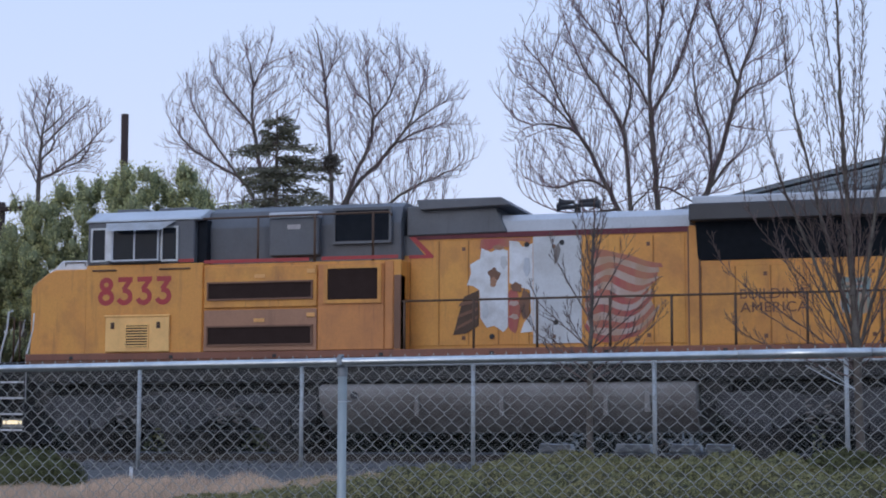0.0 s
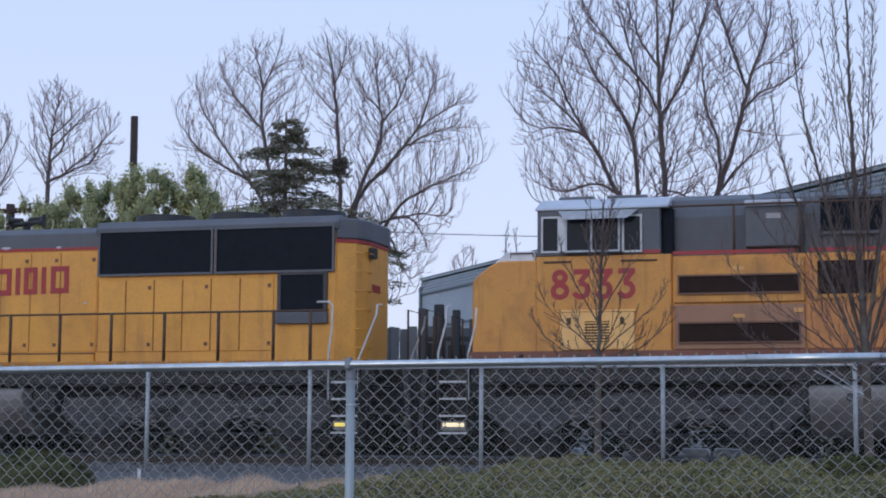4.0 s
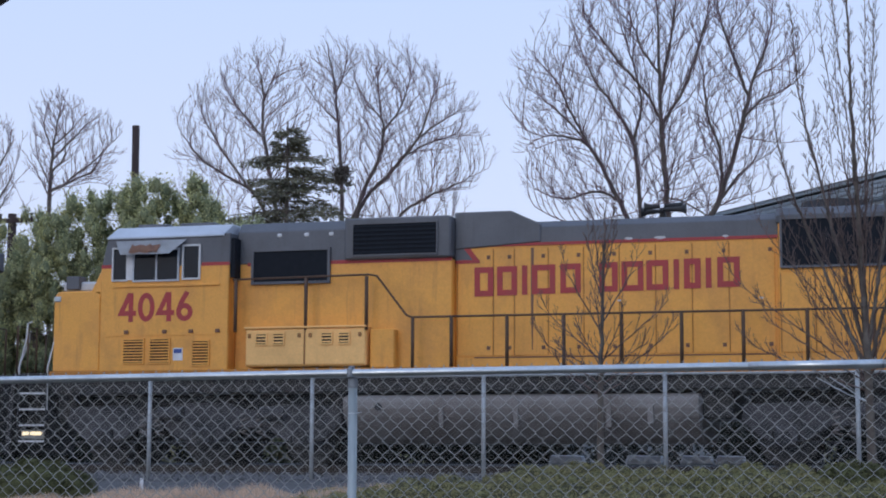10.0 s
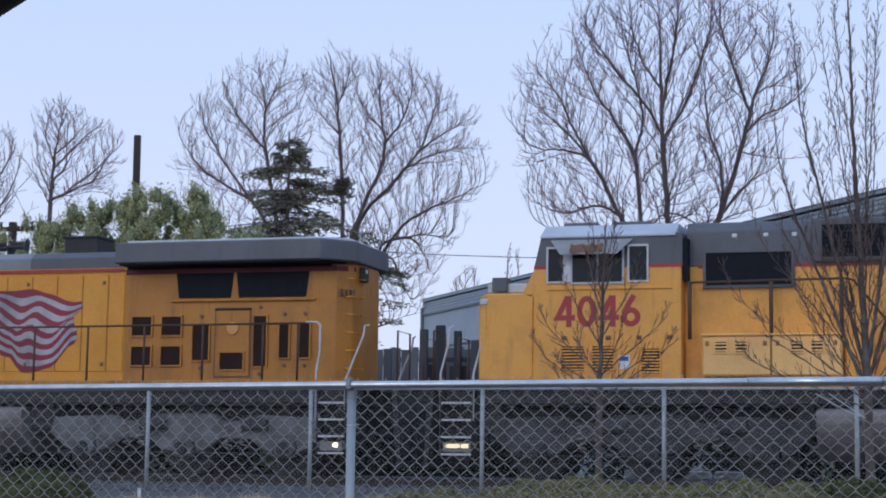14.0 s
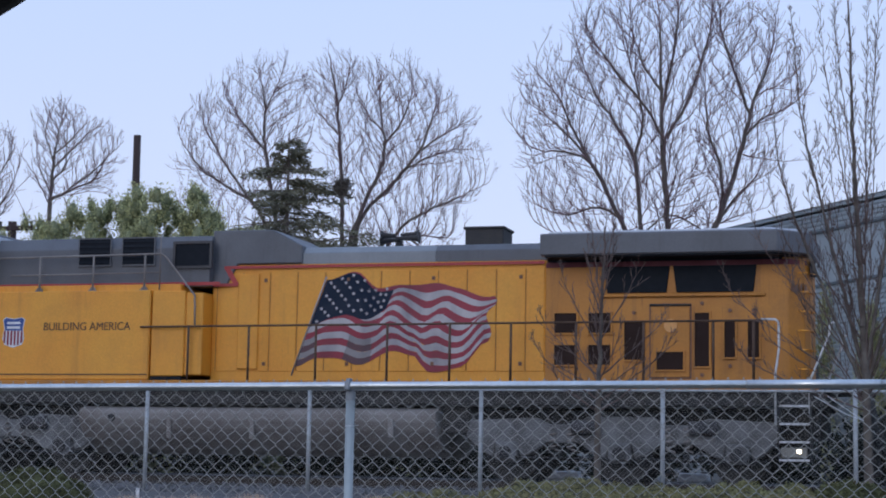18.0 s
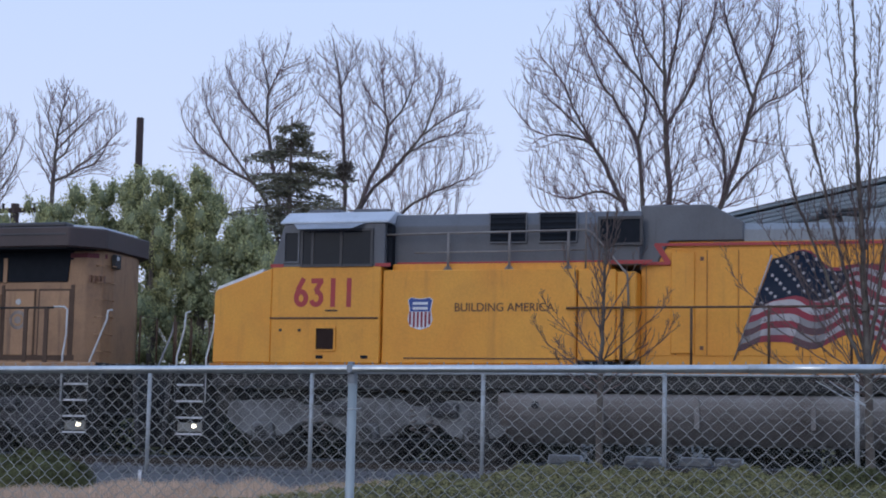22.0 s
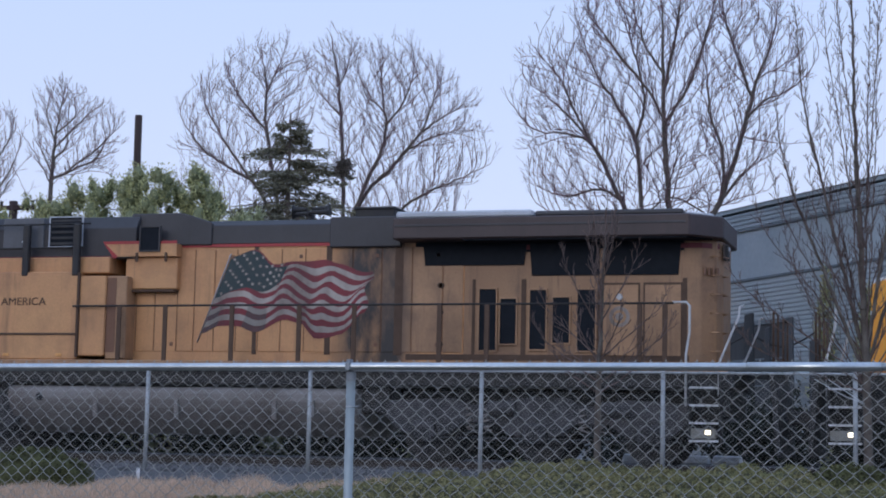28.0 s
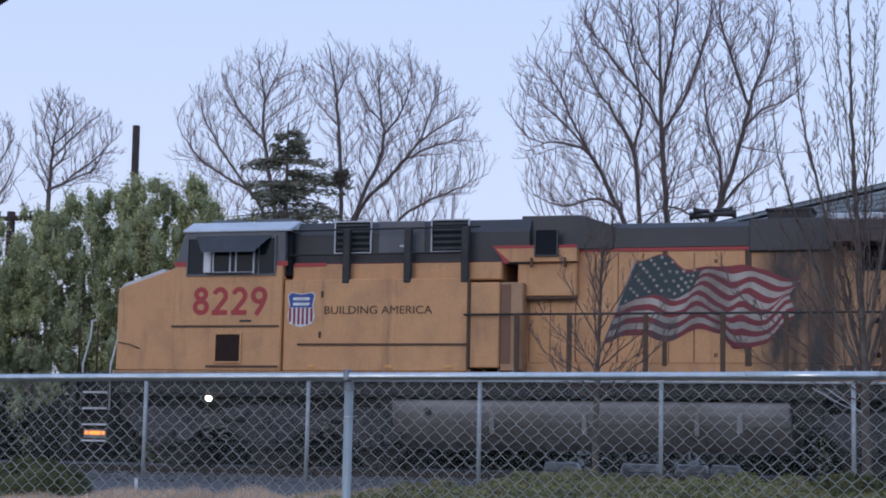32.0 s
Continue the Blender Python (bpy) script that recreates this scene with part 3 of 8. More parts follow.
# ---------------------------------------------------------------- plants
def bare_tree(name, label, y0, butt, limbs, seed, bark, twig, size=1.0, r_tip=0.007, gap=0.27, long=1.5, spread=42, rise=0.06, thick=0.022, group="",
              levels=3, keep=0.28, depth=1.6, spur=0.24, bare=0.12, droop=0.0, girth=0.62, stem_end=0.16):
    """A leafless tree. butt: trunk points (x, y, z, radius); limbs: (start radius, depth drift, [(x, z), ...]) that bow as the
    real ones do; from each limb shoots fork and fork again and turn up towards the light."""
    rng = np.random.default_rng(seed)
    t = thing(name, label, "tree", group)
    A, B, RA, RB = [], [], [], []

    def put(p, q, ra, rb):
        A.append(p)
        B.append(q)
        RA.append(ra)
        RB.append(rb)

    for (x, y, z, r), (x2, y2, z2, r2) in zip(butt, butt[1:]):
        put(np.array((x, y, z)), np.array((x2, y2, z2)), r * girth, r2 * girth)
    up = np.array([0, 0, 1.0])
    stack = []
    for r0, dy, way in limbs:
        r0 *= girth
        k = len(way)
        w = np.array([(x, y0 + dy * depth * (i / (k - 1)), z) for i, (x, z) in enumerate(way)])
        w = np.concatenate([[2 * w[0] - w[1]], w, [2 * w[-1] - w[-2]]])
        total = np.linalg.norm(np.diff(w[1:-1], axis=0), axis=1).sum()
        n = max(4, int(total / (gap * 0.8)))
        pts = []
        for j in range(n + 1):
            s = j / n * (k - 1)
            i = min(int(s), k - 2)
            u = s - i
            a, b, c, d = w[i:i + 4]
            pts.append(0.5 * (2 * b + (c - a) * u + (2 * a - 5 * b + 4 * c - d) * u * u + (3 * b - a - 3 * c + d) * u ** 3) + rng.normal(0, 0.018 * size, 3) * (0 < j < n))
        end = stem_end if way is limbs[0][2] else 0.16
        nodes = [(pts[j], pts[j + 1], r0 * (1 - (1 - end) * j / n), r0 * (1 - (1 - end) * (j + 1) / n)) for j in range(n)]
        stack.append((nodes, total, 0, rng.uniform(0, math.tau)))
    while stack:
        nodes, ln, level, turn = stack.pop()
        m = len(nodes)
        for j, (p, q, ra, rb) in enumerate(nodes):
            put(p, q, max(ra, r_tip), max(rb, r_tip * 0.8))
            u = (j + 1) / m
            if level >= levels or (level == 0 and u < bare):
                continue
            d = (q - p) / max(np.linalg.norm(q - p), 1e-6)
            side = np.cross(d, up)
            side /= max(np.linalg.norm(side), 1e-6)
            other = np.cross(d, side)
            for _ in range(int(rng.uniform() < (1.0 if size < 0.6 else (1.0, 1.0, 0.8)[min(level, 2)])) + int(rng.uniform() < (0.4 if size < 0.6 else (0.8, 0.5, 0.2)[min(level, 2)]))):
                turn += math.radians(137.5) + rng.normal(0, 0.3)
                an = math.radians(spread * (1.0, 0.92, 0.8)[min(level, 2)] + rng.normal(0, 7))
                w = d * math.cos(an) + (side * math.cos(turn) + other * math.sin(turn)) * math.sin(an)
                w[2] += 0.20 - droop
                w /= np.linalg.norm(w)
                if level == 0:
                    cl = size * (keep + long * (1 - u) ** 0.7 * min(1, 0.4 + u * 1.6)) * rng.uniform(0.55, 1.15)
                elif level == 1:
                    cl = ((0.16 * size + 0.42 * ln * (1.05 - 0.8 * u)) if size < 0.6 else (0.14 + 0.33 * ln * (1.05 - 0.75 * u))) * rng.uniform(0.6, 1.2)
                else:
                    cl = spur * size * rng.uniform(0.5, 1.3)
                n = max(2, int(cl / (gap * (0.75, 0.6, 0.6)[min(level, 2)])))
                r = min(rb * 0.7, 0.0085 * cl / max(size, 0.4) * (1 if size > 0.6 else 0.6) + r_tip)
                last, got, ww = q, [], w
                for i in range(n):
                    ww = ww + rng.normal(0, 0.02, 3) + up * rise * (1.0 + 0.5 * level)
                    ww = ww / np.linalg.norm(ww)
                    nx = last + ww * (cl / n)
                    got.append((last, nx, r * (1 - 0.75 * i / n), r * (1 - 0.75 * (i + 1) / n)))
                    last = nx
                stack.append((got, cl, level + 1, turn))
    A, B, RA, RB = (np.array(k) for k in (A, B, RA, RB))
    big = RA > thick
    rods("trunk", A[big], B[big], RA[big], RB[big], bark, t, 8, "bare trunk and limbs")
    tagged(rods("crown", A[~big], B[~big], RA[~big], RB[~big], twig, t, 3, "leafless winter branches and twigs"), kind="stuff")
    return t


def inside(poly, x, z):
    """Which of the points lie inside the outline."""
    hit = np.zeros(len(x), bool)
    for (x0, z0), (x1, z1) in zip(poly, poly[1:] + poly[:1]):
        if z0 != z1:
            hit ^= ((z0 > z) != (z1 > z)) & (x < (x1 - x0) * (z - z0) / (z1 - z0) + x0)
    return hit


def crown_tree(label, y0, limbs, outline, seed, bark, twig, deep=0.42, buds=8000, reach=1.3, near=0.27, step=0.16, r_tip=0.0036, power=2.6, rise=0.13, spur=0.46, girth=0.66, group=""):
    """A leafless tree: limbs (radius, depth drift, [(x, z), ...]) from which shoots grow towards buds that fill the crown's
    outline, each bud taking the shoot nearest to it; boughs thicken with all that they carry."""
    rng = np.random.default_rng(seed)
    t = thing("bare_tree", label, "tree", group)
    P, parent, floor, D = [], [], [], []

    def put(p, k, r, d):
        P.append(p)
        parent.append(k)
        floor.append(r)
        D.append(d)
        return len(P) - 1
    for k, (r0, dy, way) in enumerate(limbs):
        r0 *= girth
        w = np.array([(x, y0 + dy * (i / (len(way) - 1)), z) for i, (x, z) in enumerate(way)])
        if k:
            last = int(np.argmin(((np.array(P) - (w[0][0], P[0][1], w[0][2])) ** 2 * (1, 0.2, 1)).sum(1)))
            w[:, 1] += P[last][1] - y0
            w[0] = P[last]
        else:
            last = put(w[0], -1, r0, np.array((0, 0, 1.0)))
        w = np.concatenate([[2 * w[0] - w[1]], w, [2 * w[-1] - w[-2]]])
        total = np.linalg.norm(np.diff(w[1:-1], axis=0), axis=1).sum()
        n, m = max(4, int(total / (step * 1.5))), len(way) - 1
        wob = rng.normal(0, 0.014, (n + 1, 3))
        for j in range(1, n + 1):
            q = j / n * m
            i = min(int(q), m - 1)
            u = q - i
            a, b, c, d = w[i:i + 4]
            p = 0.5 * (2 * b + (c - a) * u + (2 * a - 5 * b + 4 * c - d) * u * u + (3 * b - a - 3 * c + d) * u ** 3) + wob[j]
            v = p - P[last]
            last = put(p, last, r0 * (1 - 0.86 * j / n), v / max(np.linalg.norm(v), 1e-6))
    xs, zs = [p[0] for p in outline], [p[1] for p in outline]
    A = np.stack([rng.uniform(min(xs), max(xs), buds * 3), rng.uniform(-1, 1, buds * 3), rng.uniform(min(zs), max(zs), buds * 3)], 1)
    heart = (np.mean(xs), np.mean(zs))
    inner = [(heart[0] + (x - heart[0]) * 0.84, heart[1] + (z - heart[1]) * 0.83) for x, z in outline]
    A = A[inside(inner, A[:, 0], A[:, 2])][:buds]
    mid, half = (min(xs) + max(xs)) / 2, (max(xs) - min(xs)) / 2
    A[:, 1] = y0 + A[:, 1] * deep * half * np.sqrt(np.maximum(0.12, 1 - ((A[:, 0] - mid) / half) ** 2))
    N = np.array(P)
    d2 = ((A[:, None] - N[None]) ** 2).sum(2)
    who, dist = d2.argmin(1), np.sqrt(d2.min(1))
    up, heart = np.array((0, 0, 1.0)), np.array((mid, y0, min(zs)))
    kids, ways = {}, {}
    for _ in range(110):
        ok = dist < reach
        if not ok.any():
            break
        pull = np.zeros((len(P), 3))
        v = (A[ok] - np.array(P)[who[ok]]) / np.maximum(dist[ok], 1e-6)[:, None]
        np.add.at(pull, who[ok], v)
        first = len(P)
        for k in np.unique(who[ok]):
            g = pull[k] / max(np.linalg.norm(pull[k]), 1e-6)
            out = P[k] - heart
            g = 0.8 * g + 1.15 * D[k] + rise * up + 0.50 * out / np.linalg.norm(out) + rng.normal(0, 0.03, 3)
            g /= np.linalg.norm(g)
            if kids.get(k, 0) < 3 and all(g @ h < 0.9 for h in ways.get(k, ())):
                kids[k] = kids.get(k, 0) + 1
                ways.setdefault(k, []).append(g)
                put(P[k] + g * step, int(k), 0.0, g)
        if len(P) == first:
            break
        F = np.array(P[first:])
        e2 = ((A[:, None] - F[None]) ** 2).sum(2)
        e = np.sqrt(e2.min(1))
        closer = e < dist
        who, dist = np.where(closer, e2.argmin(1) + first, who), np.minimum(dist, e)
        keep = dist > near
        A, who, dist = A[keep], who[keep], dist[keep]
        if not len(A):
            break
    # long straight shoots at the ends and along the thin boughs, turning up towards the light
    tips = set(range(len(P))) - set(parent)
    for k in list(range(len(P))):
        if k in tips or rng.uniform() < (0.72 if floor[k] == 0 else 0.45 if floor[k] < 0.05 else 0.0):
            for _ in range(2 if k in tips else 1):
                out = P[k] - heart
                g = D[k] * 0.6 + 0.60 * out / np.linalg.norm(out) + rng.normal(0, 0.42, 3) + up * 0.30
                g /= np.linalg.norm(g)
                q, ln = k, spur * rng.uniform(0.35, 1.15) / 3
                for j in range(3):
                    q = put(P[q] + g * ln, q, 0.0, g)
                    if j < 2 and rng.uniform() < 0.7:
                        h = g + rng.normal(0, 0.34, 3) + up * 0.15
                        put(P[q] + h / np.linalg.norm(h) * spur * rng.uniform(0.2, 0.5), q, 0.0, h)
                    g = g + up * 0.10 + rng.normal(0, 0.025, 3)
                    g /= np.linalg.norm(g)
    load = np.zeros(len(P))
    for k in range(len(P) - 1, 0, -1):
        load[k] = load[k] or r_tip ** power
        load[parent[k]] += load[k]
    R = np.maximum(load ** (1 / power), floor)
    for k in range(1, len(P)):
        R[k] = min(R[k], R[parent[k]])
    N, q = np.array(P), np.array(parent[1:])
    a, b, ra, rb = N[q], N[1:], np.minimum(R[q], R[1:] * 1.25), R[1:]
    big = rb > 0.024
    rods("trunk", a[big], b[big], ra[big], rb[big], bark, t, 7, "bare trunk and limbs")
    tagged(rods("crown", a[~big], b[~big], ra[~big], rb[~big], twig, t, 3, "leafless winter branches and twigs"), kind="stuff")
    return t


def shifted(limbs, dx, dz=0.0, kx=1.0, kr=1.0):
    """The same habit of growth at another place, mirrored or stretched by kx."""
    return [(r * kr, -dy, [(x * kx + dx, z + dz) for x, z in way]) for r, dy, way in limbs]


def whips(x, limbs, r=0.012):
    """Upright shoots of a young tree: (height on the stem, end x, end z, depth)."""
    return [(r, d, [(x, z0), (x + (x1 - x) * 0.45, z0 + (z1 - z0) * 0.36), (x + (x1 - x) * 0.85, z0 + (z1 - z0) * 0.70), (x1, z1)]) for z0, x1, z1, d in limbs]


def leaf_mesh(name, blobs, n, size, material, parent, seed, longer=1.6, shell=0.35, up=0.2, label="", flatten=0.0):
    """Many small leaves over lumpy blobs: (centre, radii, share)."""
    rng = np.random.default_rng(seed)
    vs, total = [], 0
    share = sum(b[2] for b in blobs)
    for c, r, s in blobs:
        m = max(8, int(n * s / share))
        d = rng.normal(0, 1, (m, 3))
        d /= np.linalg.norm(d, axis=1)[:, None]
        lump = 1 + 0.22 * np.sin(d[:, 0] * 5 + c[0] * 3) * np.cos(d[:, 2] * 6 + c[1]) + rng.normal(0, 0.07, m)
        p = np.array(c) + d * (rng.uniform(0, 1, m) ** shell * lump)[:, None] * np.array(r)
        along = d + rng.normal(0, 0.7, (m, 3)) + np.array([0, 0, up])
        face = rng.normal(0, 1, (m, 3))
        if flatten:
            along = rng.normal(0, 1, (m, 3))
            along -= (1 - flatten * 0.3) * (along * d).sum(1)[:, None] * d
            along += 0.25 * d
            face = d + rng.normal(0, 0.35, (m, 3))
        along /= np.linalg.norm(along, axis=1)[:, None]
        side = np.cross(along, face)
        side /= np.linalg.norm(side, axis=1)[:, None]
        ln = (size * rng.uniform(0.6, 1.4, m))[:, None]
        wd = ln / longer * 0.5
        tip, mid = p + along * ln, p + along * ln * 0.45
        lift = np.cross(side, along) * ln * 0.12
        vs.append(np.stack([p, mid + side * wd + lift, tip, mid - side * wd + lift], 1))
        total += m
    v = np.concatenate(vs).reshape(-1, 3)
    f = np.arange(total * 4).reshape(-1, 4)
    ob = raw(name, v, np.concatenate([f[:, [0, 1, 2]], f[:, [0, 2, 3]]]), material, parent, label)
    return tagged(ob, kind="stuff")


def lumpy(c, r, k, seed, low=0.35):
    """Splits a crown into lumps of uneven size."""
    rng = np.random.default_rng(seed)
    out = []
    for _ in range(k):
        d = rng.normal(0, 1, 3)
        d /= np.linalg.norm(d)
        q = rng.uniform(0.25, 0.92)
        s = rng.uniform(low, 0.55) * (1.15 - 0.5 * q)
        out.append((np.array(c) + d * q * np.array(r), np.array(r) * s * rng.uniform(0.8, 1.2, 3), s))
    return out


def evergreen(x, y, top, wide, seed, tint="leaf", n=20000):
    rng = np.random.default_rng(seed)
    t = thing("evergreen_tree", "dense green broadleaf evergreen behind the railway", "tree", "evergreens behind the railway")
    base = ground_z(y)
    rods("trunk", [(x, y, base - 0.1), (x, y, top * 0.5)], [(x + 0.1, y, top * 0.5), (x, y, top * 0.85)], [0.14, 0.1], [0.1, 0.04], M["bark"], t, 8)
    blobs = []
    for k in range(190):
        s = rng.uniform(0.02, 1.0)
        w = rng.uniform(0, math.tau)
        peak = 1 + 0.09 * math.sin(3 * w + seed)
        z = base + 0.2 + (top - base - 0.35) * s * (peak if s > 0.6 else 1)
        out = 1.35 * wide * (1.0 if s < 0.5 else math.sqrt(max(0.03, 1 - ((s - 0.5) / 0.52) ** 2)))
        q = out * rng.uniform(0.25, 1.0)
        r = rng.uniform(0.17, 0.36)
        blobs.append(((x + q * math.cos(w), y + q * 0.9 * math.sin(w), z), (r * 0.8, r * 0.8, r * 1.25), r))
    # solid lumps inside the crown; inner shade is put into their darker green
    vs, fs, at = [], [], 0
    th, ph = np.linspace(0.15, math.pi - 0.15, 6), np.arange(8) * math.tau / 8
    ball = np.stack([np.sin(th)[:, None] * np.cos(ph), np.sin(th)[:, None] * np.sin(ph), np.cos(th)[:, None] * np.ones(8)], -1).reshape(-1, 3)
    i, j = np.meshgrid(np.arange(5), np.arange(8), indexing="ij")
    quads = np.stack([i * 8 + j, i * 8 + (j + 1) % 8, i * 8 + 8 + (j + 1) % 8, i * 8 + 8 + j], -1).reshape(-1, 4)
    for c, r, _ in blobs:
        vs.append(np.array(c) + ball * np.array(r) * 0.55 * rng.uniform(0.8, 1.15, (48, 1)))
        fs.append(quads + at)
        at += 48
    tagged(raw("inner_crown", np.concatenate(vs), np.concatenate(fs), M["leaf_core"], t, "inner leaf lumps, crown shade put into their darker green", smooth=True), kind="stuff")
    leaf_mesh("crown", blobs, int(n * 2.1), 0.066, M[tint], t, seed, longer=2.1, shell=0.7, up=0.7, label="dense evergreen leaves")
    return t


def fir(x, y, top, wide, seed):
    rng = np.random.default_rng(seed)
    t = thing("fir_tree", "dark green fir tree with drooping boughs", "tree")
    base = ground_z(y)
    rods("trunk", [(x, y, base - 0.1)], [(x, y, top)], [0.22], [0.02], M["bark"], t, 8)
    a, b, lv = [], [], []
    z = base + 0.8
    while z < top - 0.15:
        ln = min(wide, 0.20 + 0.86 * (top - z))
        for k in range(rng.integers(5, 9)):
            w = rng.uniform(0, math.tau)
            q = ln * rng.uniform(0.45, 1.2)
            p0 = np.array([x, y, z + rng.uniform(-0.12, 0.12)])
            p1 = p0 + np.array([math.cos(w) * q, math.sin(w) * q, q * rng.uniform(-0.22, 0.20)])
            a.append(p0)
            b.append(p1)
            across = np.array([-math.sin(w), math.cos(w), 0.0])
            for j in range(int(24 + 120 * q)):
                u = rng.uniform(0.10, 1.06)
                spread = 0.30 * q * (1 - abs(u - 0.55)) * rng.uniform(-1, 1)
                c = p0 + (p1 - p0) * u + across * spread + rng.normal(0, 0.035, 3) - np.array([0, 0, 0.09 * q * u * u + 0.12 * abs(spread)])
                d = (p1 - p0) / max(q, 0.1) * 0.8 + across * np.sign(spread) * 0.6 + rng.normal(0, 0.35, 3) + np.array([0, 0, -0.25])
                d /= np.linalg.norm(d)
                side = np.cross(d, rng.normal(0, 1, 3))
                side /= np.linalg.norm(side)
                l = rng.uniform(0.09, 0.20)
                lv += [c, c + d * l * 0.5 + side * 0.022, c + d * l, c + d * l * 0.5 - side * 0.022]
        z += rng.uniform(0.24, 0.40)
    rods("bough_wood", a, b, np.full(len(a), 0.03), np.full(len(a), 0.008), M["bark"], t, 4, "drooping boughs")["kind"] = "stuff"
    f = np.arange(len(lv)).reshape(-1, 4)
    tagged(raw("crown", lv, np.concatenate([f[:, :3], f[:, [0, 2, 3]]]), M["needle"], t, "dark needle sprays"), kind="stuff")


def cypress(x, y, top, wide, seed):
    t = thing("columnar_conifer", "narrow dark green columnar conifer beside the building", "tree", "columnar conifers")
    base = ground_z(y)
    rods("trunk", [(x, y, base - 0.1)], [(x, y, top * 0.8)], [0.1], [0.02], M["bark"], t, 6)
    blobs = [((x, y, base + (top - base) * s), (wide * (1.05 - s) ** 0.5, wide * (1.05 - s) ** 0.5, 0.6), 1.1 - 0.7 * s) for s in np.linspace(0.08, 0.93, 9)]
    leaf_mesh("crown", blobs, 7000, 0.12, M["leaf_olive"], t, seed, longer=3.0, up=0.9)


def make_trees():
    # the large bare tree behind the track with several main stems
    crown_tree("large leafless deciduous tree forking into spreading upright limbs", 48,
              [(0.33, 0.0, [(-7.9, -0.4), (-7.9, 1.5), (-7.92, 3.4), (-7.92, 5.0), (-7.95, 6.5), (-8.05, 8.3), (-8.13, 9.4)]),
               (0.13, 0.2, [(-8.13, 9.4), (-8.16, 10.7), (-8.2, 12.3), (-8.3, 13.4)]),
               (0.075, -0.5, [(-8.12, 9.27), (-8.52, 10.1), (-9.22, 10.95), (-9.82, 11.8), (-10.4, 12.8)]),
               (0.09, 0.5, [(-8.12, 9.27), (-7.58, 10.04), (-7.27, 10.9), (-6.9, 12.2), (-6.8, 13.2)]),
               (0.05, 0.8, [(-8.14, 10.57), (-8.61, 11.3), (-9.0, 12.2), (-9.2, 13.3)]),
               (0.05, -0.9, [(-8.15, 10.2), (-7.8, 11.4), (-7.6, 12.4), (-7.6, 13.4)]),
               (0.15, 0.3, [(-7.98, 4.9), (-8.45, 5.7), (-8.7, 6.6), (-8.89, 8.7), (-9.43, 9.75), (-9.98, 10.6), (-10.43, 11.6), (-10.7, 12.6)]),
               (0.05, -0.6, [(-8.89, 8.7), (-8.63, 9.7), (-8.8, 10.8), (-9.1, 11.8)]),
               (0.15, -0.3, [(-8.0, 4.6), (-8.5, 5.6), (-8.95, 6.5), (-9.45, 7.5), (-10.04, 8.65), (-10.75, 8.95), (-11.67, 9.1), (-12.4, 9.9)]),
               (0.06, 0.6, [(-10.0, 8.6), (-10.75, 9.5), (-11.46, 10.15), (-12.1, 10.65), (-12.2, 11.2)]),
               (0.055, -0.8, [(-9.84, 8.35), (-10.44, 9.4), (-10.8, 10.3), (-11.6, 11.3)]),
               (0.055, 0.7, [(-9.15, 7.0), (-9.85, 7.45), (-10.86, 7.3), (-11.9, 7.7)]),
               (0.05, -0.4, [(-9.0, 6.7), (-9.9, 6.5), (-10.8, 6.6), (-11.5, 7.0)]),
               (0.045, 0.5, [(-8.0, 4.7), (-8.6, 4.9), (-9.3, 4.85), (-10.0, 5.3)]),
               (0.19, 0.0, [(-7.85, 5.0), (-7.4, 5.7), (-6.86, 6.5), (-6.45, 7.4), (-6.15, 8.4), (-5.89, 9.25)]),
               (0.11, 0.3, [(-5.89, 9.25), (-5.63, 10.3), (-5.2, 11.5), (-5.05, 12.8)]),
               (0.07, -0.5, [(-5.89, 9.25), (-5.4, 9.7), (-4.53, 10.05), (-3.95, 10.75)]),
               (0.07, 0.6, [(-6.45, 7.4), (-6.58, 8.5), (-6.95, 9.6), (-7.03, 10.8)]),
               (0.05, -0.7, [(-5.73, 9.8), (-6.05, 10.75), (-6.4, 11.9), (-6.5, 12.9)]),
               (0.05, 0.8, [(-5.53, 10.4), (-4.6, 11.05), (-4.06, 11.9)]),
               (0.04, -0.6, [(-5.99, 8.76), (-4.94, 8.5), (-4.0, 8.5)]),
               (0.09, 0.2, [(-6.6, 7.1), (-5.9, 7.9), (-5.18, 8.33)]),
               (0.04, 0.5, [(-6.9, 6.9), (-6.3, 7.1), (-5.3, 7.4)])],
              [(-12.53, 9.38), (-12.42, 10.82), (-11.65, 11.43), (-10.69, 12.35), (-10.17, 13.5), (-7.97, 14.2), (-5.66, 13.6), (-3.93, 12.1), (-3.82, 10.5), (-4.3, 9.76), (-4.6, 8.47),
               (-5.03, 7.42), (-6.06, 6.37), (-7.57, 5.78), (-9.25, 4.87), (-10.5, 5.8), (-11.8, 6.91), (-12.37, 7.36), (-11.83, 8.41)],
              11, M["bark"], M["twig"], buds=5800, girth=0.50)
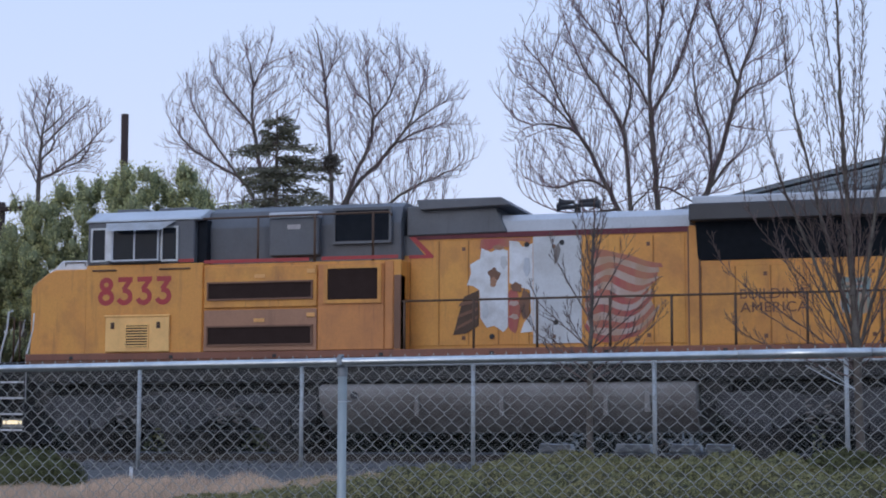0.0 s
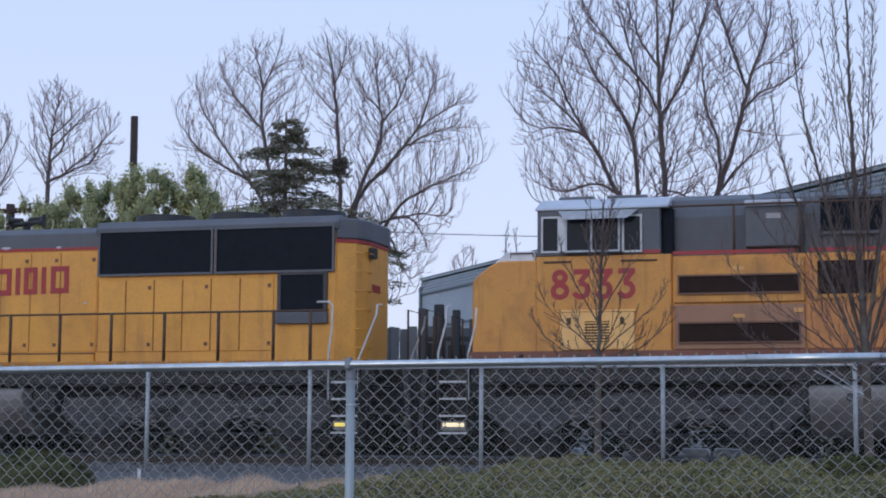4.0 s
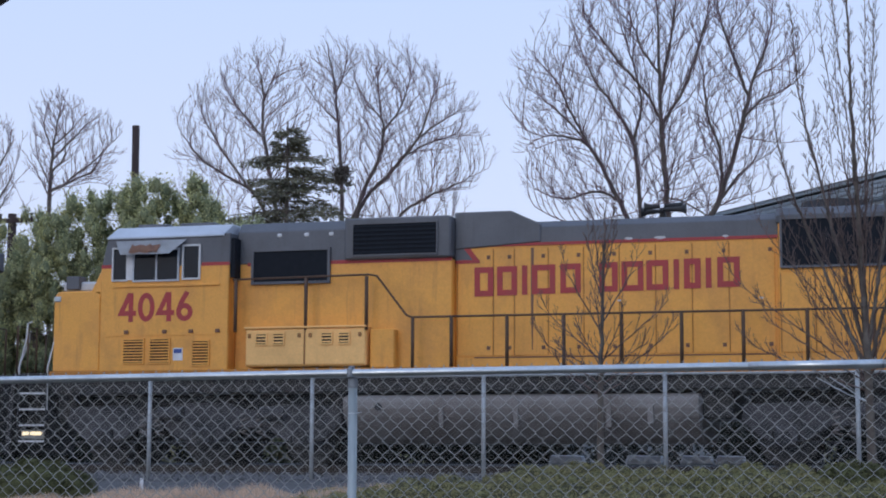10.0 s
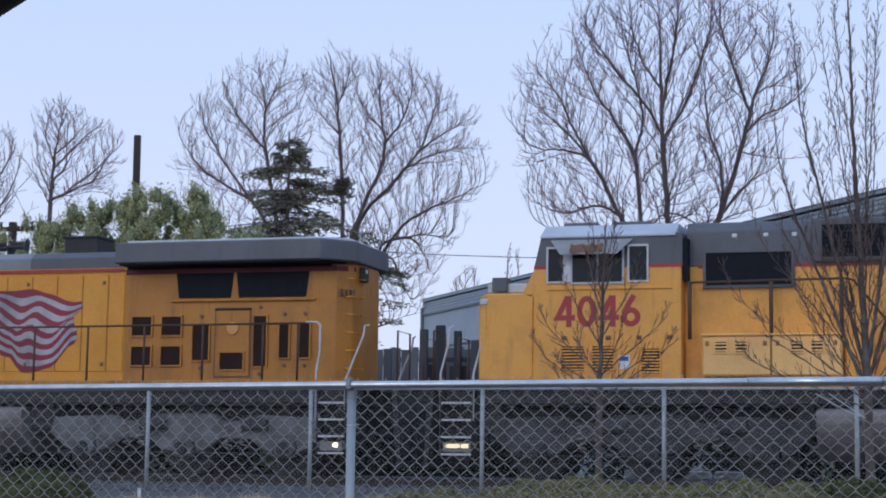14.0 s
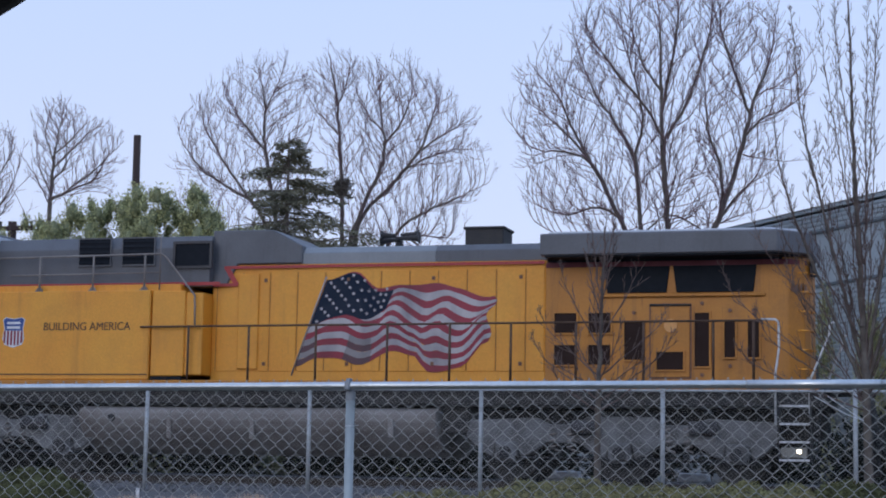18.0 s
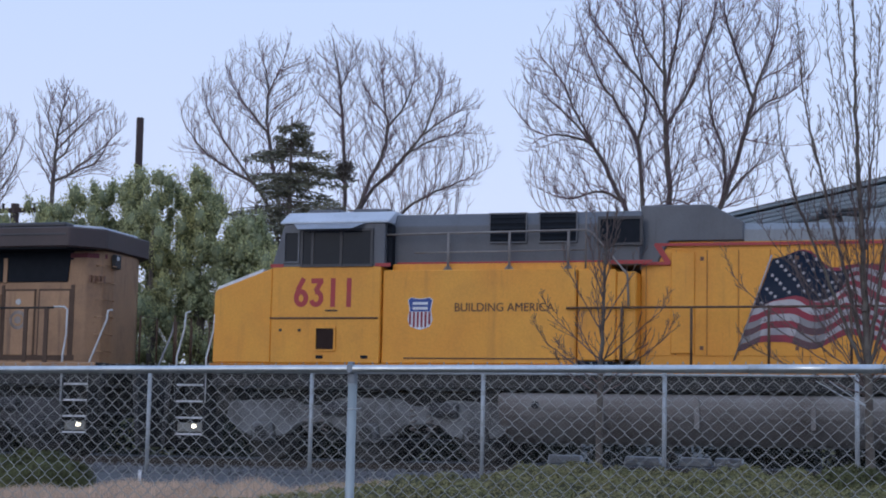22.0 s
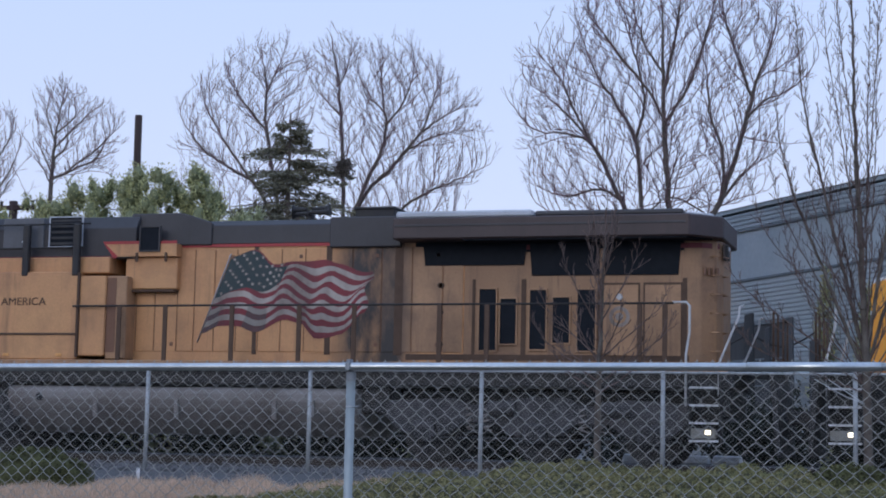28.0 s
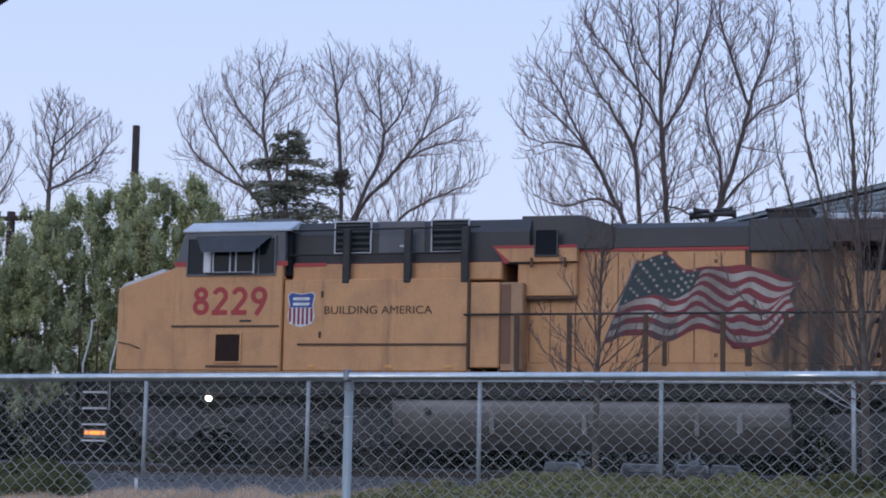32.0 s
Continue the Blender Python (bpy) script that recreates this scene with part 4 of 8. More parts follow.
    crown_tree("rounded many-stemmed leafless deciduous tree with dense fine twigs", 55,
               [(0.20, 0.0, [(-19.75, -0.4), (-19.77, 3.4), (-19.79, 5.23), (-19.81, 6.89), (-19.8, 8.52), (-19.96, 10.92), (-20.11, 12.43), (-20.4, 13.89)]),
                (0.05, 0.5, [(-19.99, 11.03), (-20.48, 11.61), (-21.06, 12.28), (-21.73, 13.25)]), (0.04, -0.5, [(-20.06, 12.13), (-19.69, 12.68), (-19.46, 13.51)]),
                (0.14, 0.4, [(-19.8, 5.6), (-19.62, 7.26), (-19.24, 8.51), (-18.57, 10.08), (-18.5, 10.88), (-18.62, 11.59), (-18.82, 13.25)]),
                (0.06, -0.4, [(-18.5, 10.88), (-17.9, 11.46), (-17.5, 12.45), (-17.53, 13.35)]), (0.04, 0.5, [(-18.57, 11.33), (-19.11, 11.81), (-19.48, 12.32)]),
                (0.12, -0.5, [(-19.8, 4.86), (-19.39, 7.25), (-18.95, 8.51), (-17.94, 9.47), (-17.04, 10.45), (-16.2, 10.98), (-15.27, 11.41)]),
                (0.05, 0.5, [(-17.04, 10.45), (-16.77, 11.53), (-16.68, 12.52)]), (0.05, -0.6, [(-17.51, 9.96), (-16.47, 10.25), (-15.34, 10.4)]),
                (0.12, 0.6, [(-19.76, 4.31), (-19.12, 5.96), (-17.98, 7.88), (-17.09, 8.55), (-16.19, 8.95), (-15.04, 9.48)]), (0.05, 0.3, [(-18.2, 7.52), (-17.07, 7.78), (-16.12, 7.67)]),
                (0.06, -0.4, [(-19.1, 6.0), (-18.6, 7.1), (-18.34, 7.5), (-17.5, 7.62), (-17.1, 7.3), (-16.7, 6.64)]),
                (0.05, 0.4, [(-18.6, 7.1), (-18.13, 7.0), (-17.9, 6.34), (-17.4, 5.43)]),
                (0.05, 0.2, [(-19.7, 4.1), (-18.6, 4.73), (-18.13, 4.99), (-17.1, 5.29)])],
               [(-21.71, 13.79), (-20.38, 14.0), (-18.9, 13.67), (-17.54, 13.62), (-16.29, 12.74), (-15.45, 11.84), (-14.87, 10.48), (-14.89, 9.39), (-15.29, 8.48), (-16.0, 7.4), (-16.3, 6.5), (-16.8, 5.3), (-17.8, 4.5), (-19.0, 4.4), (-19.7, 5.97), (-20.6, 10.0)],
               23, M["bark"], M["twig"], buds=5200, group="bare trees behind the railway")
    crown_tree("rounded leafless deciduous tree with dense fine twigs behind a fir", 55.5,
               [(0.18, 0.0, [(-21.5, -0.4), (-21.67, 3.79), (-22.09, 6.97), (-22.35, 8.64), (-22.81, 11.09), (-22.82, 12.33), (-23.08, 13.65)]),
                (0.05, 0.5, [(-22.78, 10.79), (-23.62, 11.73), (-24.48, 12.81)]), (0.04, -0.5, [(-22.81, 12.13), (-22.22, 13.08), (-21.9, 13.8)]),
                (0.10, -0.4, [(-21.93, 6.03), (-22.84, 8.65), (-24.02, 9.57), (-24.86, 10.13), (-25.56, 10.96), (-25.8, 11.55)]),
                (0.05, 0.4, [(-23.39, 9.11), (-24.37, 10.64), (-25.1, 11.78), (-25.23, 12.31)]), (0.07, -0.3, [(-21.83, 5.28), (-23.32, 7.55), (-24.79, 8.43), (-25.9, 9.22)])],
               [(-26.03, 9.8), (-25.92, 11.36), (-25.29, 12.37), (-24.58, 13.22), (-23.9, 13.69), (-22.93, 14.03), (-21.91, 13.91), (-21.12, 13.42), (-20.85, 11.3), (-20.96, 8.84), (-21.48, 6.59), (-23.91, 7.08), (-25.61, 8.25)],
               24, M["bark"], M["twig"], buds=3300, group="bare trees behind the railway")
    far = [(0.16, 0.0, [(0.4, 0.4), (0.1, 6.0), (-0.1, 10.0), (-0.02, 13.0), (0.05, 14.5), (0.4, 16.4)]),
           (0.07, 0.4, [(0.03, 12.5), (1.2, 12.9), (2.2, 13.3), (3.1, 14.6)]),
           (0.06, -0.4, [(-0.03, 12.8), (-0.85, 14.2), (-1.2, 15.9)]),
           (0.07, 0.2, [(0.05, 10.9), (1.4, 11.3), (2.7, 11.8), (3.6, 12.0)]),
           (0.05, 0.5, [(0.02, 13.9), (1.0, 14.6), (2.0, 15.4)]),
           (0.05, -0.5, [(0.03, 14.2), (-0.6, 15.5), (-0.55, 16.5)]),
           (0.05, 0.7, [(0.05, 14.5), (1.15, 15.2), (1.3, 16.0)]),
           (0.05, -0.2, [(-0.04, 12.2), (-1.05, 13.8), (-1.7, 14.5)]),
           (0.05, -0.7, [(0.56, 12.3), (1.9, 13.8), (3.0, 15.0)]),
           (0.04, 0.3, [(0.0, 13.3), (0.67, 14.0), (0.8, 15.6)]),
           (0.04, 0.0, [(0.0, 10.5), (-1.0, 11.4), (-1.9, 12.9)])]
    for x, y, dz, kx, seed in ((-39.8, 72, -0.35, 1.0, 31), (-43.9, 74, -0.9, -1.0, 37), (-47.5, 76, -1.6, 0.9, 39)):
        crown_tree("slender leafless tree with upright branches behind the railway", y, shifted([(0.14, 0.0, [(0.4, -0.5), (0.4, 0.4)] + far[0][2][1:])] + far[1:], x, dz, kx),
                   [(x + u * kx, z + dz) for u, z in ((-1.3, 15.4), (-1.0, 17.0), (0.2, 17.1), (1.6, 16.3), (3.35, 15.3), (3.3, 13.4), (2.4, 12.1), (0.4, 11.2), (-1.0, 12.6))],
                   seed, M["bark"], M["twig"], buds=1500, near=0.32, step=0.18, r_tip=0.0054, group="bare trees behind the railway")
    # tree tops beyond the end of the warehouse
    crown_tree("distant leafless tree top beyond the warehouse", 80,
               [(0.10, 0.0, [(-22.7, -0.4), (-22.75, 6.0), (-22.7, 9.0)]), (0.04, 0.3, [(-22.75, 7.2), (-23.1, 8.2), (-23.2, 8.9)]), (0.04, -0.3, [(-22.74, 7.3), (-22.3, 8.3), (-22.2, 9.0)])],
               [(-23.5, 8.9), (-22.9, 9.6), (-22.1, 9.4), (-21.9, 8.0), (-22.7, 7.0), (-23.4, 7.6)], 51, M["bark"], M["twig"], buds=420, r_tip=0.006, spur=0.4)
    crown_tree("distant leafless columnar trees beyond the warehouse", 80,
               [(0.09, 0.0, [(-20.7, -0.4), (-20.72, 6.0), (-20.7, 10.4)]), (0.06, 0.3, [(-20.72, 5.5), (-20.3, 7.5), (-20.28, 10.3)])],
               [(-21.0, 9.5), (-20.7, 10.7), (-20.2, 10.6), (-20.0, 9.0), (-20.2, 6.5), (-20.9, 6.5)], 53, M["bark"], M["twig"], buds=260, r_tip=0.006, spur=0.3)
    # slender young trees in front of the track
    bare_tree("young_tree", "slender leafless young tree with thin upright branches", 25,
              [(-5.12, 25, -0.45, 0.055), (-5.13, 25, 0.5, 0.042), (-5.12, 25, 1.2, 0.036)],
              [(0.033, 0.0, [(-5.12, 1.2), (-5.10, 2.0), (-5.06, 3.0), (-5.02, 3.85)])] +
              whips(-5.11, [(2.0, -4.60, 3.15, 0.3), (1.9, -5.62, 3.05, -0.3), (2.4, -4.85, 3.55, -0.4), (2.4, -5.36, 3.5, 0.4), (1.5, -4.22, 2.45, 0.3), (1.5, -5.92, 2.4, -0.3),
                            (1.3, -4.38, 1.85, -0.5), (1.3, -5.82, 1.8, 0.5), (1.8, -5.0, 2.9, -0.7), (1.7, -5.3, 2.8, 0.7), (1.4, -5.55, 2.2, 0.6), (1.45, -4.7, 2.3, -0.6), (1.15, -4.1, 2.1, 0.2), (1.15, -6.05, 2.05, -0.2), (1.0, -4.5, 1.6, 0.4), (1.0, -5.7, 1.55, -0.4), (2.7, -4.95, 3.7, 0.2), (2.7, -5.2, 3.65, -0.2)]),
              41, M["bark_red"], M["twig_red"], size=0.38, r_tip=0.0045, gap=0.16, long=0.85, spread=34, rise=0.11, thick=0.014, levels=2, keep=0.16, depth=0.8, girth=1.1, group="young trees beside the fence")
    bare_tree("young_tree", "leafless young tree with many upright reddish branches", 24,
              [(-1.36, 24, -0.45, 0.09), (-1.38, 24, 0.5, 0.072), (-1.40, 24, 1.5, 0.064), (-1.42, 24, 2.0, 0.060)],
              [(0.056, 0.0, [(-1.42, 2.0), (-1.46, 2.9), (-1.52, 4.2), (-1.55, 5.6), (-1.6, 7.6)])] +
              whips(-1.40, [(1.4, -2.35, 6.4, 0.3), (1.5, -0.75, 6.4, -0.3), (1.2, -2.55, 5.0, -0.5), (1.3, -0.5, 5.2, 0.5)], 0.034) +
              whips(-1.40, [(1.5, -2.95, 3.9, 0.3), (1.8, -2.05, 4.9, 0.7), (1.8, -0.3, 4.0, -0.3), (1.2, -3.25, 2.9, -0.2), (1.1, -2.85, 2.3, 0.4), (1.2, -0.1, 2.9, 0.3), (1.0, -3.0, 1.8, -0.4), (1.1, -2.5, 3.3, 0.5), (1.3, -2.1, 4.0, -0.4), (1.2, -0.7, 3.6, 0.4),
                            (2.2, -1.5, 5.6, -0.9), (2.2, -1.4, 5.4, 0.9), (2.9, -1.8, 7.2, 0.4), (1.8, -2.4, 4.2, -0.6), (3.1, -1.15, 7.4, -0.3), (2.5, -1.95, 6.9, -0.5), (2.0, -0.95, 4.6, 0.6), (1.3, -2.7, 4.4, 0.2), (1.25, -1.9, 5.2, 0.5), (1.4, -1.2, 5.9, -0.6), (1.3, -0.9, 5.6, 0.2), (1.15, -0.2, 3.6, -0.5), (1.1, -0.4, 2.4, 0.4), (1.6, -1.75, 6.3, -0.2), (1.5, -2.2, 5.7, -0.5), (1.35, -0.1, 4.4, 0.1), (1.05, -2.2, 2.6, -0.5), (2.6, -1.35, 6.6, 0.5)], 0.015),
              43, M["bark_red"], M["twig_red"], size=0.38, r_tip=0.0040, gap=0.16, long=0.75, spread=36, rise=0.13, thick=0.013, levels=2, keep=0.14, depth=0.9, bare=0.15, girth=0.78, group="young trees beside the fence")
    for x, top, w, seed, tint in ((-24.4, 5.0, 1.3, 1, "leaf"), (-23.1, 5.3, 1.0, 9, "leaf_olive"), (-22.2, 6.0, 1.1, 2, "leaf"), (-21.1, 6.3, 0.95, 3, "leaf"), (-20.1, 6.7, 0.9, 4, "leaf"),
                                  (-19.1, 6.7, 0.9, 5, "leaf"), (-18.1, 6.75, 0.8, 6, "leaf"), (-17.0, 5.7, 1.0, 7, "leaf"), (-15.9, 4.5, 0.7, 8, "leaf")):
        evergreen(x, 40.0 + 0.6 * math.sin(seed * 2.1), top, w, seed, tint)
    fir(-19.75, 50, 10.25, 3.0, 71)
    for x, y, top, w, seed, tint in ((-17.7, 42.0, 3.4, 0.9, 61, "leaf"), (-16.3, 42.4, 2.9, 0.9, 62, "leaf"), (-14.9, 42.2, 2.3, 0.8, 63, "leaf_olive"), (-13.9, 42.6, 1.9, 0.7, 64, "leaf")):
        evergreen(x, y, top, w, seed, tint, 9000)
    cypress(-3.75, 49.0, 5.2, 0.75, 81)
    cypress(-2.6, 46.5, 4.4, 0.6, 82)
    cypress(-12.9, 52, 3.9, 0.55, 83)
    # nest of twigs in a bare tree
    rng = np.random.default_rng(9)
    c = np.array([-17.83, 49.5, 8.46])
    d = rng.normal(0, 1, (260, 3)) * np.array([0.12, 0.12, 0.14])
    w = rng.normal(0, 1, (260, 3))
    w = w / np.linalg.norm(w, axis=1)[:, None] * 0.13
    nest = thing("bird_nest", "dark ball of twigs high in a bare tree", "nest")
    rods("twigs", c + d - w, c + d + w, np.full(260, 0.014), np.full(260, 0.010), M["bark_red"], nest, 3)


def mound(name, blobs, tint, n, size, seed, label, parent=None):
    """Low clipped shrubs: lumpy domes closed by a layer of small leaves that lie along the surface."""
    rng = np.random.default_rng(seed)
    vs, fs, at = [], [], 0
    for c, r, s in blobs:
        rings, seg = 7, 16
        th = np.linspace(0.02, math.pi / 2, rings)
        ph = np.arange(seg) * math.tau / seg
        d = np.stack([np.sin(th)[:, None] * np.cos(ph), np.sin(th)[:, None] * np.sin(ph), np.cos(th)[:, None] * np.ones(seg)], -1).reshape(-1, 3)
        lump = 0.91 + 0.11 * np.sin(d[:, 0] * 9 + c[0] * 3) * np.cos(d[:, 1] * 10 + c[1] * 5)
        vs.append(np.array(c) + d * lump[:, None] * np.array(r))
        i, j = np.meshgrid(np.arange(rings - 1), np.arange(seg), indexing="ij")
        a, b = i * seg + j, i * seg + (j + 1) % seg
        fs.append(np.stack([a, b, b + seg, a + seg], -1).reshape(-1, 4) + at)
        at += rings * seg
    # inner domes; their dark colour holds the shade between the leaves
    core = raw(name if parent is None else "core", np.concatenate(vs), np.concatenate(fs), M[tint + "_core"], parent, "inner mass, shade between the leaves put into its dark green", smooth=True)
    tagged(core, "" if parent else label, "" if parent else "ground cover", kind="stuff")
    share = sum(b[2] ** 2 for b in blobs)
    out = []
    for c, r, s in blobs:
        m = max(8, int(n * s ** 2 / share))
        d = rng.normal(0, 1, (m, 3))
        d[:, 2] = np.abs(d[:, 2])
        d /= np.linalg.norm(d, axis=1)[:, None]
        lump = 0.97 + 0.11 * np.sin(d[:, 0] * 9 + c[0] * 3) * np.cos(d[:, 1] * 10 + c[1] * 5) + rng.normal(0, 0.035, m)
        p = np.array(c) + d * lump[:, None] * np.array(r)
        nrm = d / np.array(r)
        nrm /= np.linalg.norm(nrm, axis=1)[:, None]
        face = nrm + rng.normal(0, 0.38, (m, 3))
        along = np.cross(face, rng.normal(0, 1, (m, 3)))
        along /= np.linalg.norm(along, axis=1)[:, None]
        side = np.cross(along, face)
        side /= np.linalg.norm(side, axis=1)[:, None]
        ln = (size * rng.uniform(0.6, 1.5, m))[:, None]
        wd = ln * 0.32
        out.append(np.stack([p, p + along * ln * 0.5 + side * wd, p + along * ln, p + along * ln * 0.5 - side * wd], 1))
    v = np.concatenate(out).reshape(-1, 3)
    f = np.arange(len(v)).reshape(-1, 4)
    tagged(raw("leaves" if parent is None else name, v, f, M[tint], parent or core, label if parent else "small olive leaves"), kind="stuff")


def make_ground_plants():
    rng = np.random.default_rng(12)
    blobs = []
    for _ in range(420):
        x, y = rng.uniform(-8.5, 4.0), rng.uniform(18.5, 25.2)
        edge = min(1.0, max(0.12, (x + 8.7) / 3.0))
        r = rng.uniform(0.20, 0.52)
        top = -0.46 + 0.46 * edge + 0.05 * math.sin(x * 1.9) + rng.uniform(-0.20, 0.05)
        g = ground_z(y)
        h = max(0.12, (top - g) * (0.72 + 0.05 * (y - 18.5)))
        blobs.append(((x, y, g), (r, r * 0.9, h), r))
    # one lumpy sheet of low shrubs under a layer of small leaves
    gx, gy = np.arange(-10.0, 5.0, 0.075), np.arange(17.6, 26.4, 0.09)
    X, Y = np.meshgrid(gx, gy)
    Z = np.array([ground_z(k) for k in gy])[:, None] - 0.04 + 0 * X
    for (cx, cy, cz), (rx, ry, rz), _ in blobs:
        q = 1 - ((X - cx) / rx) ** 2 - ((Y - cy) / ry) ** 2
        lump = 1 + 0.10 * np.sin(X * 13 + cx * 3) * np.cos(Y * 12 + cy * 5)
        Z = np.maximum(Z, np.where(q > 0, cz + rz * lump * np.sqrt(np.maximum(q, 0)), -9))
    w = len(gx)
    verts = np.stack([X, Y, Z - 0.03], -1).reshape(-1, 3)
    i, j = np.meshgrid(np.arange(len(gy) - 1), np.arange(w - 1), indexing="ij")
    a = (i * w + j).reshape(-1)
    # the sheet's dark green is painted shade that shows between the leaves
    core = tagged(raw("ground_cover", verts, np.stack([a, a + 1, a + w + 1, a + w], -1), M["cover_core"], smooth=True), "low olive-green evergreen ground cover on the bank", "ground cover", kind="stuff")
    dz_y, dz_x = np.gradient(Z, 0.09, 0.075)
    high = (Z - np.array([ground_z(k) for k in gy])[:, None]) > 0.0
    steep = np.sqrt(1 + dz_x ** 2 + dz_y ** 2).clip(1, 5) * high
    pick = rng.choice(Z.size, 300000, p=(steep / steep.sum()).reshape(-1))
    m = len(pick)
    nrm = np.stack([-dz_x.reshape(-1)[pick], -dz_y.reshape(-1)[pick], np.ones(m)], 1)
    nrm /= np.linalg.norm(nrm, axis=1)[:, None]
    jit = np.stack([rng.uniform(-0.04, 0.04, m), rng.uniform(-0.045, 0.045, m)], 1)
    p = np.stack([X.reshape(-1)[pick], Y.reshape(-1)[pick], Z.reshape(-1)[pick]], 1)
    p[:, 2] += np.clip(jit[:, 0] * dz_x.reshape(-1)[pick] + jit[:, 1] * dz_y.reshape(-1)[pick], -0.06, 0.06) + rng.normal(0, 0.010, m)
    p[:, :2] += jit
    face = nrm + rng.normal(0, 0.42, (m, 3))
    along = np.cross(face, rng.normal(0, 1, (m, 3)))
    along /= np.linalg.norm(along, axis=1)[:, None]
    side = np.cross(along, face)
    side /= np.linalg.norm(side, axis=1)[:, None]
    ln = (0.027 * rng.uniform(0.6, 1.5, m))[:, None]
    v = np.stack([p, p + along * ln * 0.5 + side * ln * 0.32, p + along * ln, p + along * ln * 0.5 - side * ln * 0.32], 1).reshape(-1, 3)
    tagged(raw("leaves", v, np.arange(len(v)).reshape(-1, 4), M["cover"], core, "small olive leaves"), kind="stuff")
    b = thing("hedge_bush", "clipped rounded green bush", "bush", "clipped bushes")
    mound("foliage", [((-12.22, 22, -0.55), (0.80, 0.8, 0.60), 1.0), ((-12.95, 22.1, -0.55), (0.75, 0.7, 0.56), 0.8)], "bush", 60000, 0.026, 15, "dense clipped foliage", b)
    b = thing("hedge_bush", "loose rounded olive bush beside a young tree", "bush", "clipped bushes")
    mound("foliage", [((-1.5, 22.6, -0.48), (0.70, 0.7, 0.54), 1.0)], "bush", 16000, 0.034, 16, "dense olive foliage", b)
    # low scrub, carried on behind the train to darken the view beneath it
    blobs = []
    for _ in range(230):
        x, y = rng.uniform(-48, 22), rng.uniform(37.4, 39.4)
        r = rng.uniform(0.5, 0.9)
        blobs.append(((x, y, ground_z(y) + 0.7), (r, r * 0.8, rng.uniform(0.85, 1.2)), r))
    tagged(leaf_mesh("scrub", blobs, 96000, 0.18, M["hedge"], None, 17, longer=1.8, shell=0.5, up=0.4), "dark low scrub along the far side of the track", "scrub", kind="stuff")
    # dry grass
    n = 60000
    x = rng.uniform(-14.5, -6.5, n)
    y = rng.uniform(19.4, 22.9, n)
    g = np.array([ground_z(k) for k in y])
    tuft = 0.5 + 0.5 * np.sin(x * 5.1 + 2 * np.sin(y * 3.3)) * np.cos(y * 4.7 + x * 1.3)
    a = np.stack([x, y, g - 0.02], 1)
    tip = a + np.array([0, 0, 1.0]) * (0.19 * tuft ** 2 * np.clip((x + 14) / 4, 0.35, 1))[:, None] + np.stack([rng.normal(0, 0.05, n), rng.normal(0, 0.05, n), rng.uniform(0.04, 0.13, n)], 1)
    s = np.stack([np.full(n, 0.007), np.zeros(n), np.zeros(n)], 1)
    v = np.stack([a - s, a + s, tip], 1).reshape(-1, 3)
    tagged(raw("dry_grass", v, np.arange(3 * n).reshape(-1, 3), M["straw"]), "short dry straw-coloured grass on the bank", "grass", kind="stuff")
    st = thing("marker_stake", "short white marker stake in the grass", "stake")
    box("stake", -11.99, -11.935, 24.6, 24.62, -0.45, -0.18, M["white"], st)


